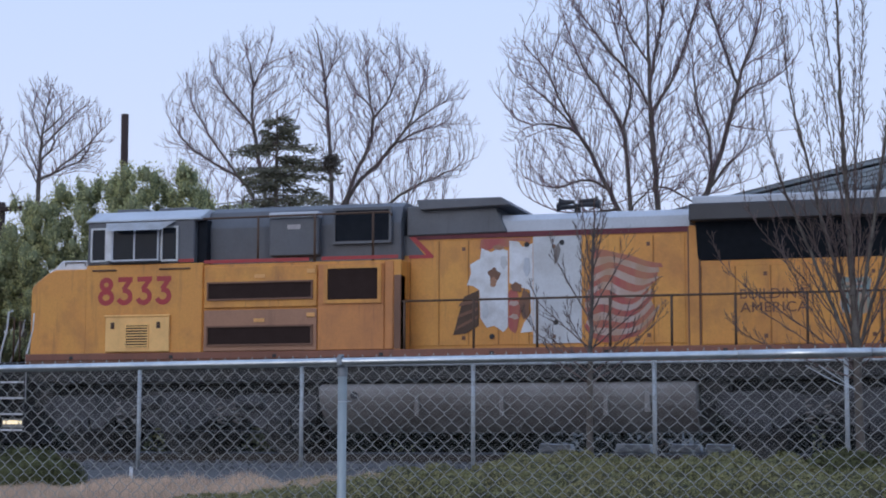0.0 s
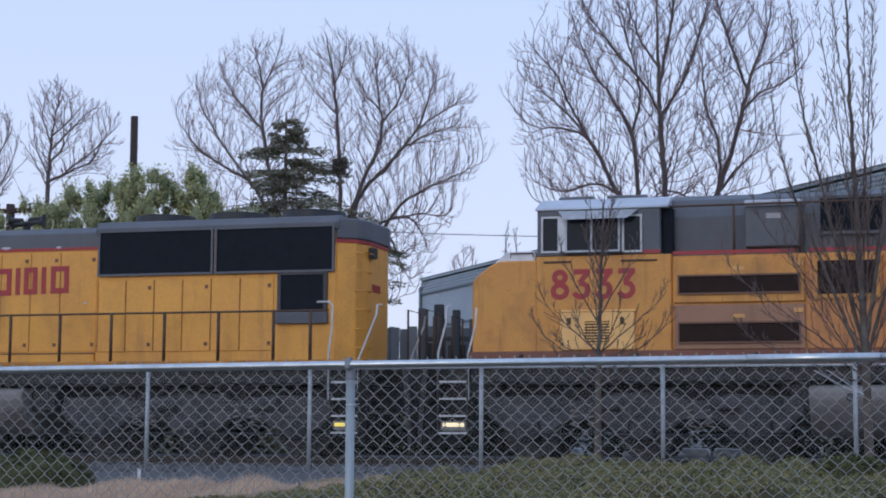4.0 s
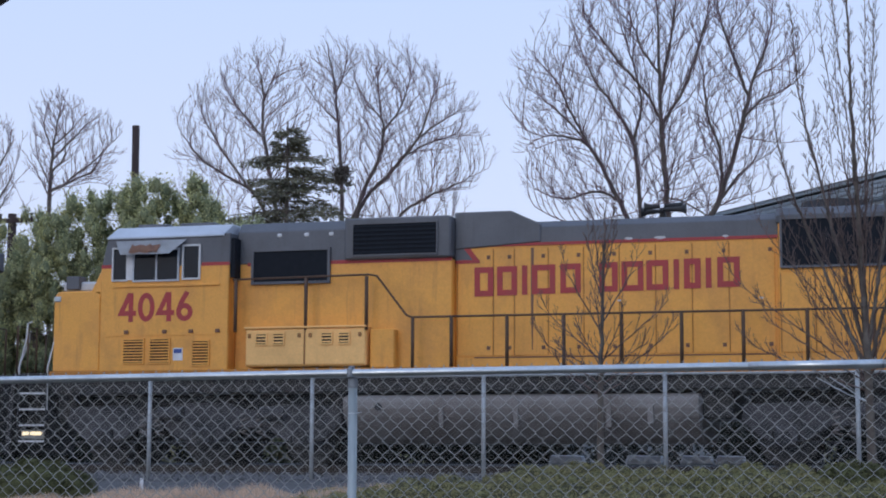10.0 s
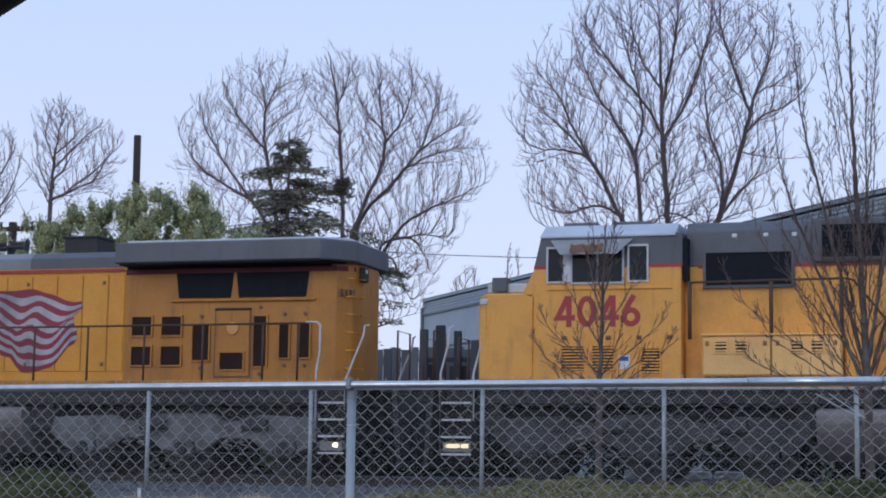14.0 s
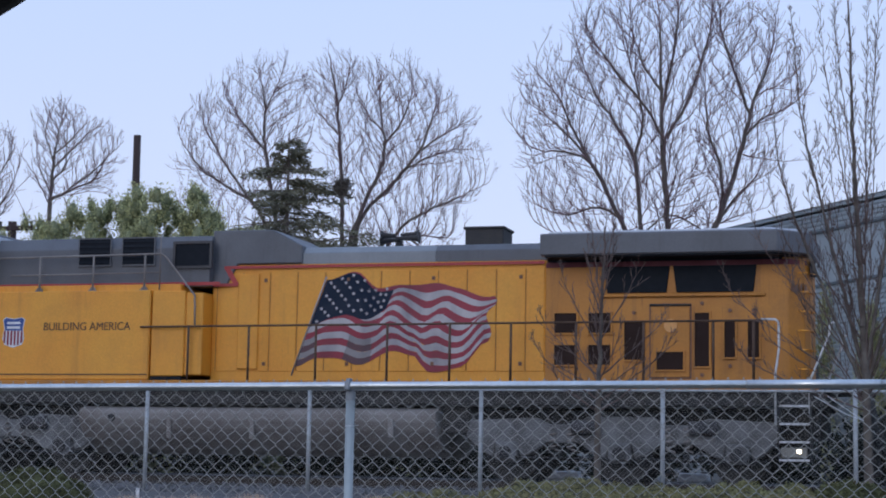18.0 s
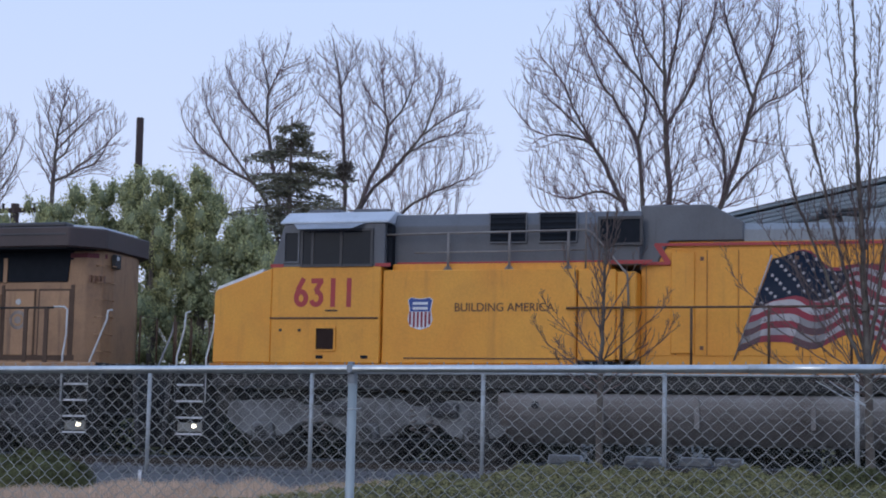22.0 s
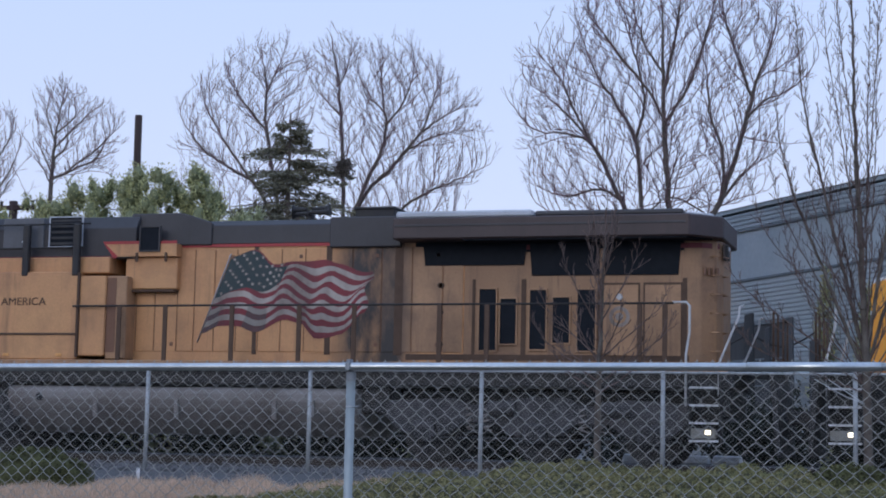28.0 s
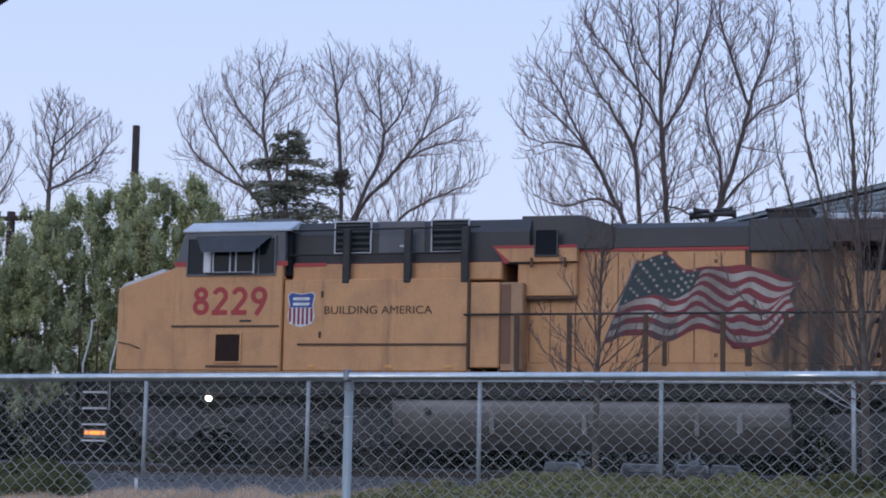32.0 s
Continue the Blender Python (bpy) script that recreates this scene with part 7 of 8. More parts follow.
    emblem(lo, 15.46, 2.42, 0.56, 0.70, H - 0.018, ("fadedwhite", "fadedblue", "fadedblue"))
    handrail(lo, [(7.62, N + 0.02, 2.80), (19.0, N + 0.02, 2.82)])
    stanchions(lo, (7.67, 8.99, 10.17, 11.5, 12.6, 13.72, 14.95, 16.2, 17.4, 18.6), 1.78, 2.82, N + 0.02)
    return lo


# ---- second: unit with large black radiator screens
def loco_wide_radiators():
    lo = thing("diesel_locomotive", "yellow and grey diesel locomotive with wide black radiator screens", "locomotive", "locomotives of the train")
    Y = "yellow_b"
    underframe(lo, "yellow_rear", tank=(6.0, 12.6), rear=19.75, lamps=("lamp_cream", "lamp_yellow"), front_x=(-0.70, -0.13), back_x=(19.02, 19.55))
    prism("nose", [(0, 1.78), (0, 3.22), (0.05, 3.33), (0.12, 3.36), (0.80, 3.36), (1.02, 3.36), (1.02, 1.78)], "y", N + 0.03, -N - 0.03, M[Y], lo, "yellow nose", bevel=0.03)
    prism("nose_slope", [(0.80, 3.34), (1.06, 3.84), (1.22, 3.84), (1.22, 3.2)], "y", N + 0.03, -N - 0.03, M[Y], lo, bevel=0.015)
    box("nose_cover", 0.10, 0.86, N + 0.2, -N - 0.2, 3.36, 3.56, M["offwhite"], lo, "pale nose cover", bevel=0.04)
    box("sand_hatch", 0.22, 0.5, N + 0.1, N + 0.4, 3.40, 3.66, M["grey"], lo)
    box("number_tag", 0.02, 0.16, N - 0.002, N + 0.03, 3.16, 3.26, M["blind"], lo, "small pale tag")
    box("cab_body", 1.02, 3.70, N, -N, 1.78, 3.80, M[Y], lo, "yellow cab side", bevel=0.02)
    prism("cab_upper", [(1.02, 3.80), (1.16, 4.40), (3.72, 4.40), (3.72, 3.80)], "y", N + 0.008, -N - 0.008, M["grey"], lo, "grey upper cab", bevel=0.015)
    cab_roof(lo, 1.14, 3.60, 4.34, 4.62)
    trim_stripe(lo, 1.03, 1.26, 3.78, N)
    trim_stripe(lo, 3.14, 3.72, 3.78, N)
    framed(lo, "cab_window", 1.26, 1.60, 3.52, 4.18, N, "rail_white", label="white-framed cab window")
    # bright reflection on post and slider frame put into their pale paint
    box("blind", 1.58, 1.70, N - 0.035, N, 3.54, 4.10, M["white"], lo, "white window post", bevel=0.004)
    framed(lo, "cab_window", 1.70, 2.68, 3.50, 4.14, N, "silver", label="sliding cab window", mullions=(2.20,))
    framed(lo, "cab_window", 2.74, 3.12, 3.52, 4.20, N, "rail_white", label="white-framed cab window")
    sunshade(lo, 1.34, 2.84, 4.00, 4.30, "offwhite", 0.24)
    # rust flaking off the sunshade's sloping face
    bm = bmesh.new()
    top, low = [], []
    for k in range(9):
        x = 1.74 + 0.075 * k
        u, v = 0.30 + 0.16 * math.sin(k * 1.9) ** 2, 0.97 - 0.10 * math.sin(k * 2.3 + 1) ** 2
        for row, q, d in ((top, u, 0.012), (low, v, 0.012)):
            row.append(bm.verts.new((x, N - 0.03 - 0.29 * q - d, 4.30 - 0.30 * q + d)))
    for k in range(8):
        bm.faces.new((low[k], low[k + 1], top[k + 1], top[k]))
    bmesh.ops.solidify(bm, geom=bm.faces[:], thickness=0.006)
    part("stain", bm, M["rust_light"], lo, "rust stain on the sunshade")
    box("drip_edge", 1.28, 3.52, N - 0.03, N, 3.40, 3.44, M[Y], lo, bevel=0.004)
    digits(lo, "4046", 1.40, 2.73, 1.60, 0.56)
    box("seam", 1.2, 3.5, N - 0.012, N, 2.46, 2.485, M[Y], lo, bevel=0)
    for x0, x1, z0, z1, n in ((1.52, 1.98, 1.92, 2.41, 8), (2.08, 2.52, 1.92, 2.41, 8), (2.97, 3.34, 1.87, 2.36, 8)):
        louvre(lo, "louvre", x0, x1, z0, z1, N - 0.01, Y, Y, n, "yellow louvred vent")
    for x in (1.55, 2.35, 2.9, 3.45):
        box("latch", x, x + 0.09, N - 0.03, N, 2.50, 2.57, M["rust"], lo)
    box("notice", 2.58, 2.78, N - 0.006, N, 1.98, 2.22, M["white"], lo, "small white and blue notice", bevel=0)
    box("notice_band", 2.60, 2.76, N - 0.009, N - 0.004, 2.12, 2.20, M["shieldblue"], lo, bevel=0)
    prism("recess_fill", [(3.705, 3.55), (3.705, 4.30), (3.80, 4.30), (3.80, 3.55)], "y", N + 0.05, -N - 0.12, M["black"], lo, bevel=0)
    # forward hood
    box("hood_front", 3.70, 8.02, -1.22, 1.22, 1.78, 3.82, M[Y], lo, "yellow forward hood", bevel=0.02)
    prism("hood_upper", [(-1.22, 3.82), (-1.22, 4.44), (-1.05, 4.62), (1.05, 4.62), (1.22, 4.44), (1.22, 3.82)], "x", 3.74, 5.94, M["grey"], lo, "grey forward hood top", bevel=0.015)
    trim_stripe(lo, 3.95, 4.05, 3.78, -1.226)
    trim_stripe(lo, 5.62, 8.02, 3.78, -1.226)
    framed(lo, "equipment_window", 4.04, 5.64, 3.42, 4.10, -1.25, "grey", 0.05, "black", "long dark screened opening")
    for x in (4.55, 5.1, 5.6):
        box("roof_light", x, x + 0.09, -1.24, -1.2, 4.32, 4.39, M["white"], lo)
    box("dynamic_brake_box", 5.94, 8.02, -1.32, 1.32, 3.84, 4.62, M["grey"], lo, "grey dynamic brake housing", bevel=0.03)
    louvre(lo, "brake_grille", 6.10, 7.78, 3.90, 4.52, -1.34, "grey", "black", 7, "large black slatted grille")
    l = box("side_locker", 4.06, 6.46, N + 0.02, -1.2, 1.84, 2.58, M["cream"], lo, "clean cream-yellow side locker", bevel=0.02)
    box("locker_lip", 4.04, 6.48, N - 0.03, N + 0.05, 2.55, 2.59, M["cream"], l)
    for a, b in ((4.08, 5.24), (5.27, 6.44)):
        d = box("locker_door", a, b, N - 0.004, N + 0.03, 1.87, 2.53, M["cream"], l, bevel=0.01)
    box("centre_seam", 5.24, 5.27, N - 0.003, N + 0.02, 1.87, 2.53, M["seam_ochre"], l, bevel=0)
    for x in (4.27, 4.62, 5.58, 5.92):
        louvre(l, "small_vent", x, x + 0.24, 2.24, 2.47, N - 0.012, "cream", "cream", 3, "small slatted vent")
    for x in (4.12, 5.12, 5.34, 6.32):
        box("latch", x, x + 0.06, N - 0.03, N, 2.38, 2.46, M["seam_ochre"], l)
    box("side_locker", 6.50, 6.98, N + 0.12, -1.2, 1.80, 2.52, M[Y], lo, "yellow locker", bevel=0.02)
    handrail(lo, [(3.78, N + 0.03, 3.50), (6.50, N + 0.03, 3.53), (6.66, N + 0.03, 3.50), (7.24, N + 0.03, 2.76), (7.34, N + 0.03, 2.72), (18.7, N + 0.03, 2.72), (18.95, N + 0.03, 2.72)])
    stanchions(lo, (3.84, 5.26, 6.46), 2.5, 3.50, N + 0.03, r=0.036)
    stanchions(lo, (7.36, 8.10, 9.15, 10.20, 11.25, 12.32, 13.40, 14.50, 15.62, 16.74, 17.86, 18.60), 1.78, 2.72, N + 0.03, r=0.034)
    # engine hood
    box("hood", 8.02, 13.98, H, -H, 1.78, 4.10, M[Y], lo, "yellow engine hood", bevel=0.02)
    hood_doors(lo, [8.06, 8.76, 9.16, 9.80, 10.46, 11.12, 11.78, 12.44, 13.10, 13.92], 2.02, 4.00, H, Y, 1)
    prism("hood_top", [(-1.0, 4.08), (-1.0, 4.38), (-0.85, 4.50), (0.85, 4.50), (1.0, 4.38), (1.0, 4.08)], "x", 8.02, 14.0, M["grey"], lo, "grey hood top", bevel=0.012)
    prism("raised_housing", [(8.02, 4.0), (8.02, 4.70), (9.10, 4.70), (9.66, 4.44), (9.66, 4.10)], "y", -1.04, 1.04, M["grey"], lo, "grey raised housing", bevel=0.02)
    prism("grey_field", [(8.03, 3.76), (8.45, 3.76), (8.20, 4.05), (8.20, 4.10), (8.03, 4.10)], "y", H - 0.020, H, M["grey"], lo, bevel=0)
    pennant(lo, 8.16, 8.40, 3.76, 4.06, H - 0.018)
    trim_stripe(lo, 8.03, 8.50, 3.74, H - 0.020, 0.06)
    trim_stripe(lo, 8.16, 14.0, 4.04, H - 0.016, 0.055)
    box("walk_skirt", 8.06, 13.9, H - 0.04, H, 1.80, 1.98, M[Y], lo, "lower skirt")
    box("skirt_edge", 8.4, 13.9, H - 0.045, H, 1.975, 2.0, M["rust"], lo, "grimy skirt edge", bevel=0.003)
    # road name as plain bars, one for each character
    y = H - 0.022
    cells = [(0.00, 0.36), (0.42, 0.38), (0.88, 0.10), (1.06, 0.44), (1.58, 0.38), (2.28, 0.34), (2.68, 0.40), (3.12, 0.40), (3.60, 0.10), (3.78, 0.30), (4.16, 0.10), (4.36, 0.40)]
    for k, (u, w) in enumerate(cells):
        x = 8.40 + u * 1.03
        z, hh = 3.12 + 0.006 * k, 0.54
        bm = bmesh.new()
        if w < 0.2:
            add_box(bm, x, x + w, y - 0.004, y + 0.004, z, z + hh)
        else:
            t = 0.105
            for a, b, c, d in ((x, x + t, z, z + hh), (x + w - t, x + w, z, z + hh), (x + t, x + w - t, z, z + t), (x + t, x + w - t, z + hh - t, z + hh)):
                add_box(bm, a, b, y - 0.004, y + 0.004, c, d)
        part("name_bar", bm, M["red"], lo)
    horn_set(lo, 11.75, 4.50)
    # radiator section
    box("radiator_hood", 13.98, 18.96, -1.16, 1.16, 1.78, 4.30, M[Y], lo, "yellow radiator hood", bevel=0.02)
    prism("radiator_top", [(-1.20, 4.28), (-1.22, 4.42), (-1.08, 4.56), (1.08, 4.56), (1.22, 4.42), (1.20, 4.28)], "x", 13.95, 19.02, M["grey"], lo, "grey radiator top", bevel=0.015)
    for a, b in ((14.02, 16.46), (16.50, 18.94)):
        framed(lo, "radiator_screen", a, b, 3.48, 4.38, -1.20, "grey", 0.04, "black", "wide black radiator screen")
    framed(lo, "intake_screen", 17.80, 18.80, 2.52, 3.50, -1.19, "grey_dirty", 0.07, "black", "square dark intake screen")
    box("sill_plate", 17.78, 18.82, -1.24, -1.16, 2.50, 2.72, M["grey"], lo)
    hood_doors(lo, [14.02, 14.62, 15.22, 15.82, 16.42, 17.02, 17.72], 2.00, 3.40, -1.165, Y, 2)
    for x in (14.9, 16.5, 18.1):
        bm = bmesh.new()
        bmesh.ops.create_cone(bm, cap_ends=True, segments=24, radius1=0.66, radius2=0.60, depth=0.22, matrix=Matrix.Translation((x, 0, 4.66)))
        part("radiator_fan", bm, M["dark"], lo, "round radiator fan cowl")
    # tapered rear end
    prism("rear_end", [(18.96, -1.16), (19.30, -0.95), (19.42, -0.55), (19.42, 0.55), (19.30, 0.95), (18.96, 1.16)], "z", 1.78, 4.04, M[Y], lo, "yellow tapered rear end", bevel=0.02)
    prism("rear_top", [(18.96, -1.20), (19.34, -0.97), (19.46, -0.55), (19.46, 0.55), (19.34, 0.97), (18.96, 1.20)], "z", 4.10, 4.50, M["grey"], lo, "grey rear top", bevel=0.03)
    prism("rear_stripe", [(18.95, -1.17), (19.31, -0.96), (19.43, -0.55), (19.43, 0.55), (19.31, 0.96), (18.95, 1.17)], "z", 4.04, 4.10, M["red"], lo, "red stripe round the rear", bevel=0)
    for k in range(6):
        z = 2.05 + 0.36 * k
        tube("rung", [(19.28, -0.98, z), (19.40, -1.02, z), (19.52, -0.62, z), (19.42, -0.58, z)], 0.013, M[Y], lo, sides=5)
    box("rear_lamp", 19.42, 19.52, -0.62, -0.35, 3.78, 3.98, M["dark"], lo, "dark rear lamp housing")
    for k in range(4):
        box("number_bar", 19.425, 19.432, -0.40 + k * 0.13, -0.31 + k * 0.13, 3.15, 3.30, M["red"], lo, bevel=0)
    for x, z, w, h in ((11.29, 4.11, 0.16, 0.05), (11.86, 4.11, 0.22, 0.06), (13.04, 4.10, 0.12, 0.05), (14.3, 3.09, 0.12, 0.04), (13.66, 2.98, 0.10, 0.035), (11.11, 2.99, 0.08, 0.03)):
        prism("paint_chip", [(x - w / 2, z), (x - w * 0.2, z + h * 0.5), (x + w * 0.45, z + h * 0.4), (x + w / 2, z - h * 0.2), (x, z - h * 0.5)], "y", H - 0.0215, H - 0.010, M["offwhite"], lo, "bare pale paint chip", bevel=0)
    for x, z0, z1, w in ((9.50, 2.12, 4.0, 0.03), (15.9, 2.1, 2.5, 0.04)):
        prism("rust_streak", [(x - w * 0.3, z0), (x - w, (z0 + z1) / 2), (x - w * 0.8, z1), (x + w, z1), (x + w * 0.7, (z0 + z1) / 2), (x + w * 0.2, z0)], "y", H - 0.0175, H - 0.010, M["rust"], lo, "dark rust streak", bevel=0)
    return lo


def ge_rear(lo, Y, grey, screens, wing_top="silver", dirty=False, rear="yellow_rear"):
    """The radiator end with its overhanging wing, shared by the two flag units."""
    prism("radiator_wing", [(14.72 if not dirty else 13.46, N), (18.98, N), (19.50, -0.95), (19.50, 0.95), (18.98, -N), (14.72 if not dirty else 13.46, -N)], "z", 4.06, 4.46, M[grey], lo, "grey overhanging radiator wing", bevel=0.025)
    # black plate: deep shade under the overhang is put into its colour
    prism("wing_soffit", [(14.8, -1.50), (18.9, -1.50), (19.3, -1.0), (14.8, -1.0)], "z", 4.03, 4.06, M["black"], lo, "black underside of the wing, its shade put into the colour", bevel=0)
    prism("red_band", [(14.72, H - 0.02), (19.12, H - 0.02), (19.40, -0.72), (19.30, -0.70), (19.08, H + 0.02), (14.72, H + 0.02)], "z", 3.90, 3.99, M["darkred"], lo, "dark red band below the wing", bevel=0)
    prism("radiator_roof", [(14.8, -1.2), (18.8, -1.2), (19.3, -0.8), (19.3, 0.8), (18.8, 1.2), (14.8, 1.2)], "z", 4.46, 4.54, M[wing_top], lo, "radiator roof panel", bevel=0.02)
    prism("rear_hood", [(14.70, H), (19.10, H), (19.36, -0.78), (19.44, -0.5), (19.44, 0.5), (19.36, 0.78), (19.10, -H), (14.70, -H)], "z", 1.80, 4.06, M[rear], lo, "grimy rear hood", bevel=0.02)
    for k in range(6):
        z = 2.05 + 0.34 * k
        tube("rung", [(19.26, -0.90, z), (19.40, -0.96, z), (19.54, -0.60, z), (19.44, -0.54, z)], 0.013, M[Y], lo, sides=5)
    box("rear_lamp", 19.44, 19.54, -0.62, -0.38, 3.72, 4.0, M["dark"], lo, "dark rear lamp housing")
    box("lens", 19.50, 19.56, -0.58, -0.5, 3.88, 3.96, M["blind"], lo)
    for k in range(4):
        box("number_bar", 19.15 + k * 0.07, 19.19 + k * 0.07, H + 0.015 + k * 0.052, H + 0.075 + k * 0.052, 3.42, 3.55, M["rust"], lo, "rusty number bar", bevel=0)


# ---- third: bright unit with a clean flag
def loco_bright_flag():
    lo = thing("diesel_locomotive", "bright yellow and grey diesel locomotive with a clean painted flag", "locomotive", "locomotives of the train")
    Y = "yellow_c"
    underframe(lo, "yellow_rear", tank=(5.6, 12.8), rear=19.75, lamps=("lamp_white", "lamp_white"), front_x=(-0.72, -0.16), back_x=(18.98, 19.50), gear="under_grey")
    prism("nose", [(0, 1.80), (0, 3.12), (0.04, 3.19), (1.18, 3.60), (1.18, 1.80)], "y", N + 0.03, -N - 0.03, M[Y], lo, "sloping yellow nose", bevel=0.025)
    prism("nose_top", [(0.03, 3.17), (0.06, 3.25), (0.98, 3.585), (0.98, 3.50)], "y", N + 0.05, -N - 0.05, M["white"], lo, "white-topped nose slope", bevel=0.012)
    box("cab_body", 1.18, 3.34, N, -N, 1.80, 3.62, M[Y], lo, "yellow cab side", bevel=0.02)
    prism("cab_upper", [(1.16, 3.60), (1.40, 4.42), (3.40, 4.42), (3.40, 3.60)], "y", N + 0.01, -N - 0.01, M["grey"], lo, "grey upper cab", bevel=0.015)
    cab_roof(lo, 1.32, 3.48, 4.42, 4.69)
    trim_stripe(lo, 1.14, 1.40, 3.60, N + 0.004)
    trim_stripe(lo, 3.22, 3.52, 3.60, N + 0.004)
    framed(lo, "cab_window", 1.40, 1.72, 3.68, 4.28, N + 0.005, "grey", 0.03, label="cab quarter window")
    framed(lo, "cab_window", 1.74, 3.18, 3.60, 4.32, N, "grey_dirty", 0.05, label="wide sliding cab window", mullions=(1.98, 2.55))
    sunshade(lo, 1.60, 3.02, 4.28, 4.42, "silver", 0.18)
    digits(lo, "6311", 1.62, 2.85, 1.26, 0.54)
    box("drip_edge", 1.16, 3.30, N - 0.022, N, 2.63, 2.66, M["rail_brown"], lo, "dark seam", bevel=0.004)
    box("vent", 2.26, 2.50, N - 0.014, N, 2.77, 2.80, M["dark"], lo)
    framed(lo, "cab_vent", 2.07, 2.48, 2.03, 2.48, N - 0.004, Y, 0.03, "brown", "small brown vent")
    for x in (2.10, 2.98):
        box("hole", x, x + 0.14, N - 0.008, N, 1.89, 1.95, M["black"], lo)
    for x in (1.38, 1.76):
        disc("bolt", (x, 2.42), 0.028, N - 0.02, N, M["dark"], lo, sides=8)
    box("recess_fill", 3.36, 3.50, N + 0.14, -N - 0.14, 3.62, 4.40, M["black"], lo)
    box("aux_cabinet", 3.36, 7.02, N + 0.06, -N - 0.06, 1.80, 3.54, M[Y], lo, "plain yellow cabinet", bevel=0.025)
    box("aux_shoulder", 3.50, 7.60, -1.36, 1.36, 3.50, 3.66, M[Y], lo, bevel=0.02)
    box("bottom_edge", 3.8, 7.0, N + 0.045, N + 0.06, 1.90, 1.92, M["rail_brown"], lo, bevel=0)
    emblem(lo, 3.86, 2.43, 0.48, 0.60, N + 0.058)
    lettering("slogan", "BUILDING AMERICA", 4.76, 2.765, 1.86, 0.155, N + 0.054, M["rail_brown"], lo, fat=0.0, label="dark slogan lettering")
    box("step_cabinet", 7.04, 7.74, N + 0.10, -N - 0.10, 1.88, 3.52, M[Y], lo, "yellow cabinet beside the walkway", bevel=0.02)
    box("step_side", 7.74, 8.10, -1.43, 1.43, 1.90, 3.48, M[Y], lo, "soiled cabinet side", bevel=0.02)
    # solid black bar that stands for the shade beneath the cabinet
    box("toe_shade", 7.06, 7.72, N + 0.06, -1.2, 1.80, 1.87, M["black"], lo, "black bar for the shade under the cabinet")
    box("raised_door", 8.66, 9.08, H - 0.055, H, 2.04, 3.86, M[Y], lo, "raised narrow hood door", bevel=0.012)
    prism("hood_upper", [(-1.22, 3.62), (-1.24, 4.38), (-1.08, 4.62), (1.08, 4.62), (1.24, 4.38), (1.22, 3.62)], "x", 3.44, 8.12, M["grey"], lo, "grey upper hood", bevel=0.012)
    trim_stripe(lo, 3.55, 8.35, 3.64, -1.238)
    for a in (5.32, 6.26):
        louvre(lo, "roof_louvre", a, a + 0.72, 4.04, 4.60, -1.26, "grey", "black", 5, "dark slatted vent")
    framed(lo, "dark_opening", 7.36, 8.18, 3.97, 4.50, -1.255, "grey_dirty", 0.05, "black", "square dark opening")
    handrail(lo, [(3.36, N + 0.10, 4.20), (7.20, N + 0.10, 4.24), (7.32, N + 0.08, 4.16), (7.95, N + 0.05, 3.42), (7.98, N + 0.03, 2.85)], "tank")
    handrail(lo, [(3.95, N + 0.12, 3.86), (7.20, N + 0.12, 3.88)], "tank", 0.014)
    for x in (4.60, 5.76, 6.86):
        s = tube("stanchion", [(x, N + 0.10, 3.52), (x, N + 0.10, 4.22)], 0.024, M["tank"], lo)
        prism("foot", [(x - 0.12, 3.50), (x, 3.64), (x + 0.12, 3.50)], "y", N + 0.08, N + 0.12, M["tank"], s, bevel=0)
    tube("stanchion", [(7.18, N + 0.10, 3.54), (7.18, N + 0.10, 4.6)], 0.016, M["tank"], lo)
    # engine hood
    box("hood", 8.10, 14.72, H, -H, 1.80, 4.06, M[Y], lo, "yellow engine hood", bevel=0.02)
    hood_doors(lo, [8.20, 8.74, 9.30, 9.86, 10.42, 10.98, 11.54, 12.10, 12.66, 13.22, 13.78, 14.34, 14.70], 2.00, 3.90, H, Y)
    prism("raised_housing", [(8.10, 3.62), (8.10, 4.72), (9.35, 4.72), (9.95, 4.40), (9.95, 4.06), (8.62, 4.06), (8.40, 3.64)], "y", -1.05, 1.05, M["grey"], lo, "grey raised housing", bevel=0.02)
    pennant(lo, 8.34, 8.56, 3.66, 4.0, -1.05)
    trim_stripe(lo, 8.12, 8.64, 3.63, -1.052, 0.06)
    trim_stripe(lo, 8.36, 14.7, 3.97, H - 0.054, 0.055)
    prism("roof_duct", [(-1.0, 4.04), (-1.0, 4.26), (-0.86, 4.38), (0.86, 4.38), (1.0, 4.26), (1.0, 4.04)], "x", 9.4, 12.6, M["grey_mid"], lo, "grey rounded roof duct", bevel=0.012)
    prism("roof_duct", [(-1.0, 4.04), (-1.0, 4.26), (-0.86, 4.38), (0.86, 4.38), (1.0, 4.26), (1.0, 4.04)], "x", 12.6, 14.74, M["grey"], lo, "sooty rounded roof duct", bevel=0.012)
    horn_set(lo, 11.55, 4.38)
    exhaust(lo, 13.35, 4.38, 0.75)
    flag(lo, 9.84, 2.08, 3.76, 1.72, 0.62, H - 0.018)
    ge_rear(lo, Y, "grey", None)
    for a, b in ((15.80, 17.00), (17.06, 18.55)):
        prism("radiator_screen", [(a, 3.90), (a + 0.06, 3.42), (b - 0.06, 3.42), (b, 3.90)], "y", H - 0.03, H + 0.05, M["black"], lo, "black inclined radiator screen", bevel=0.005)
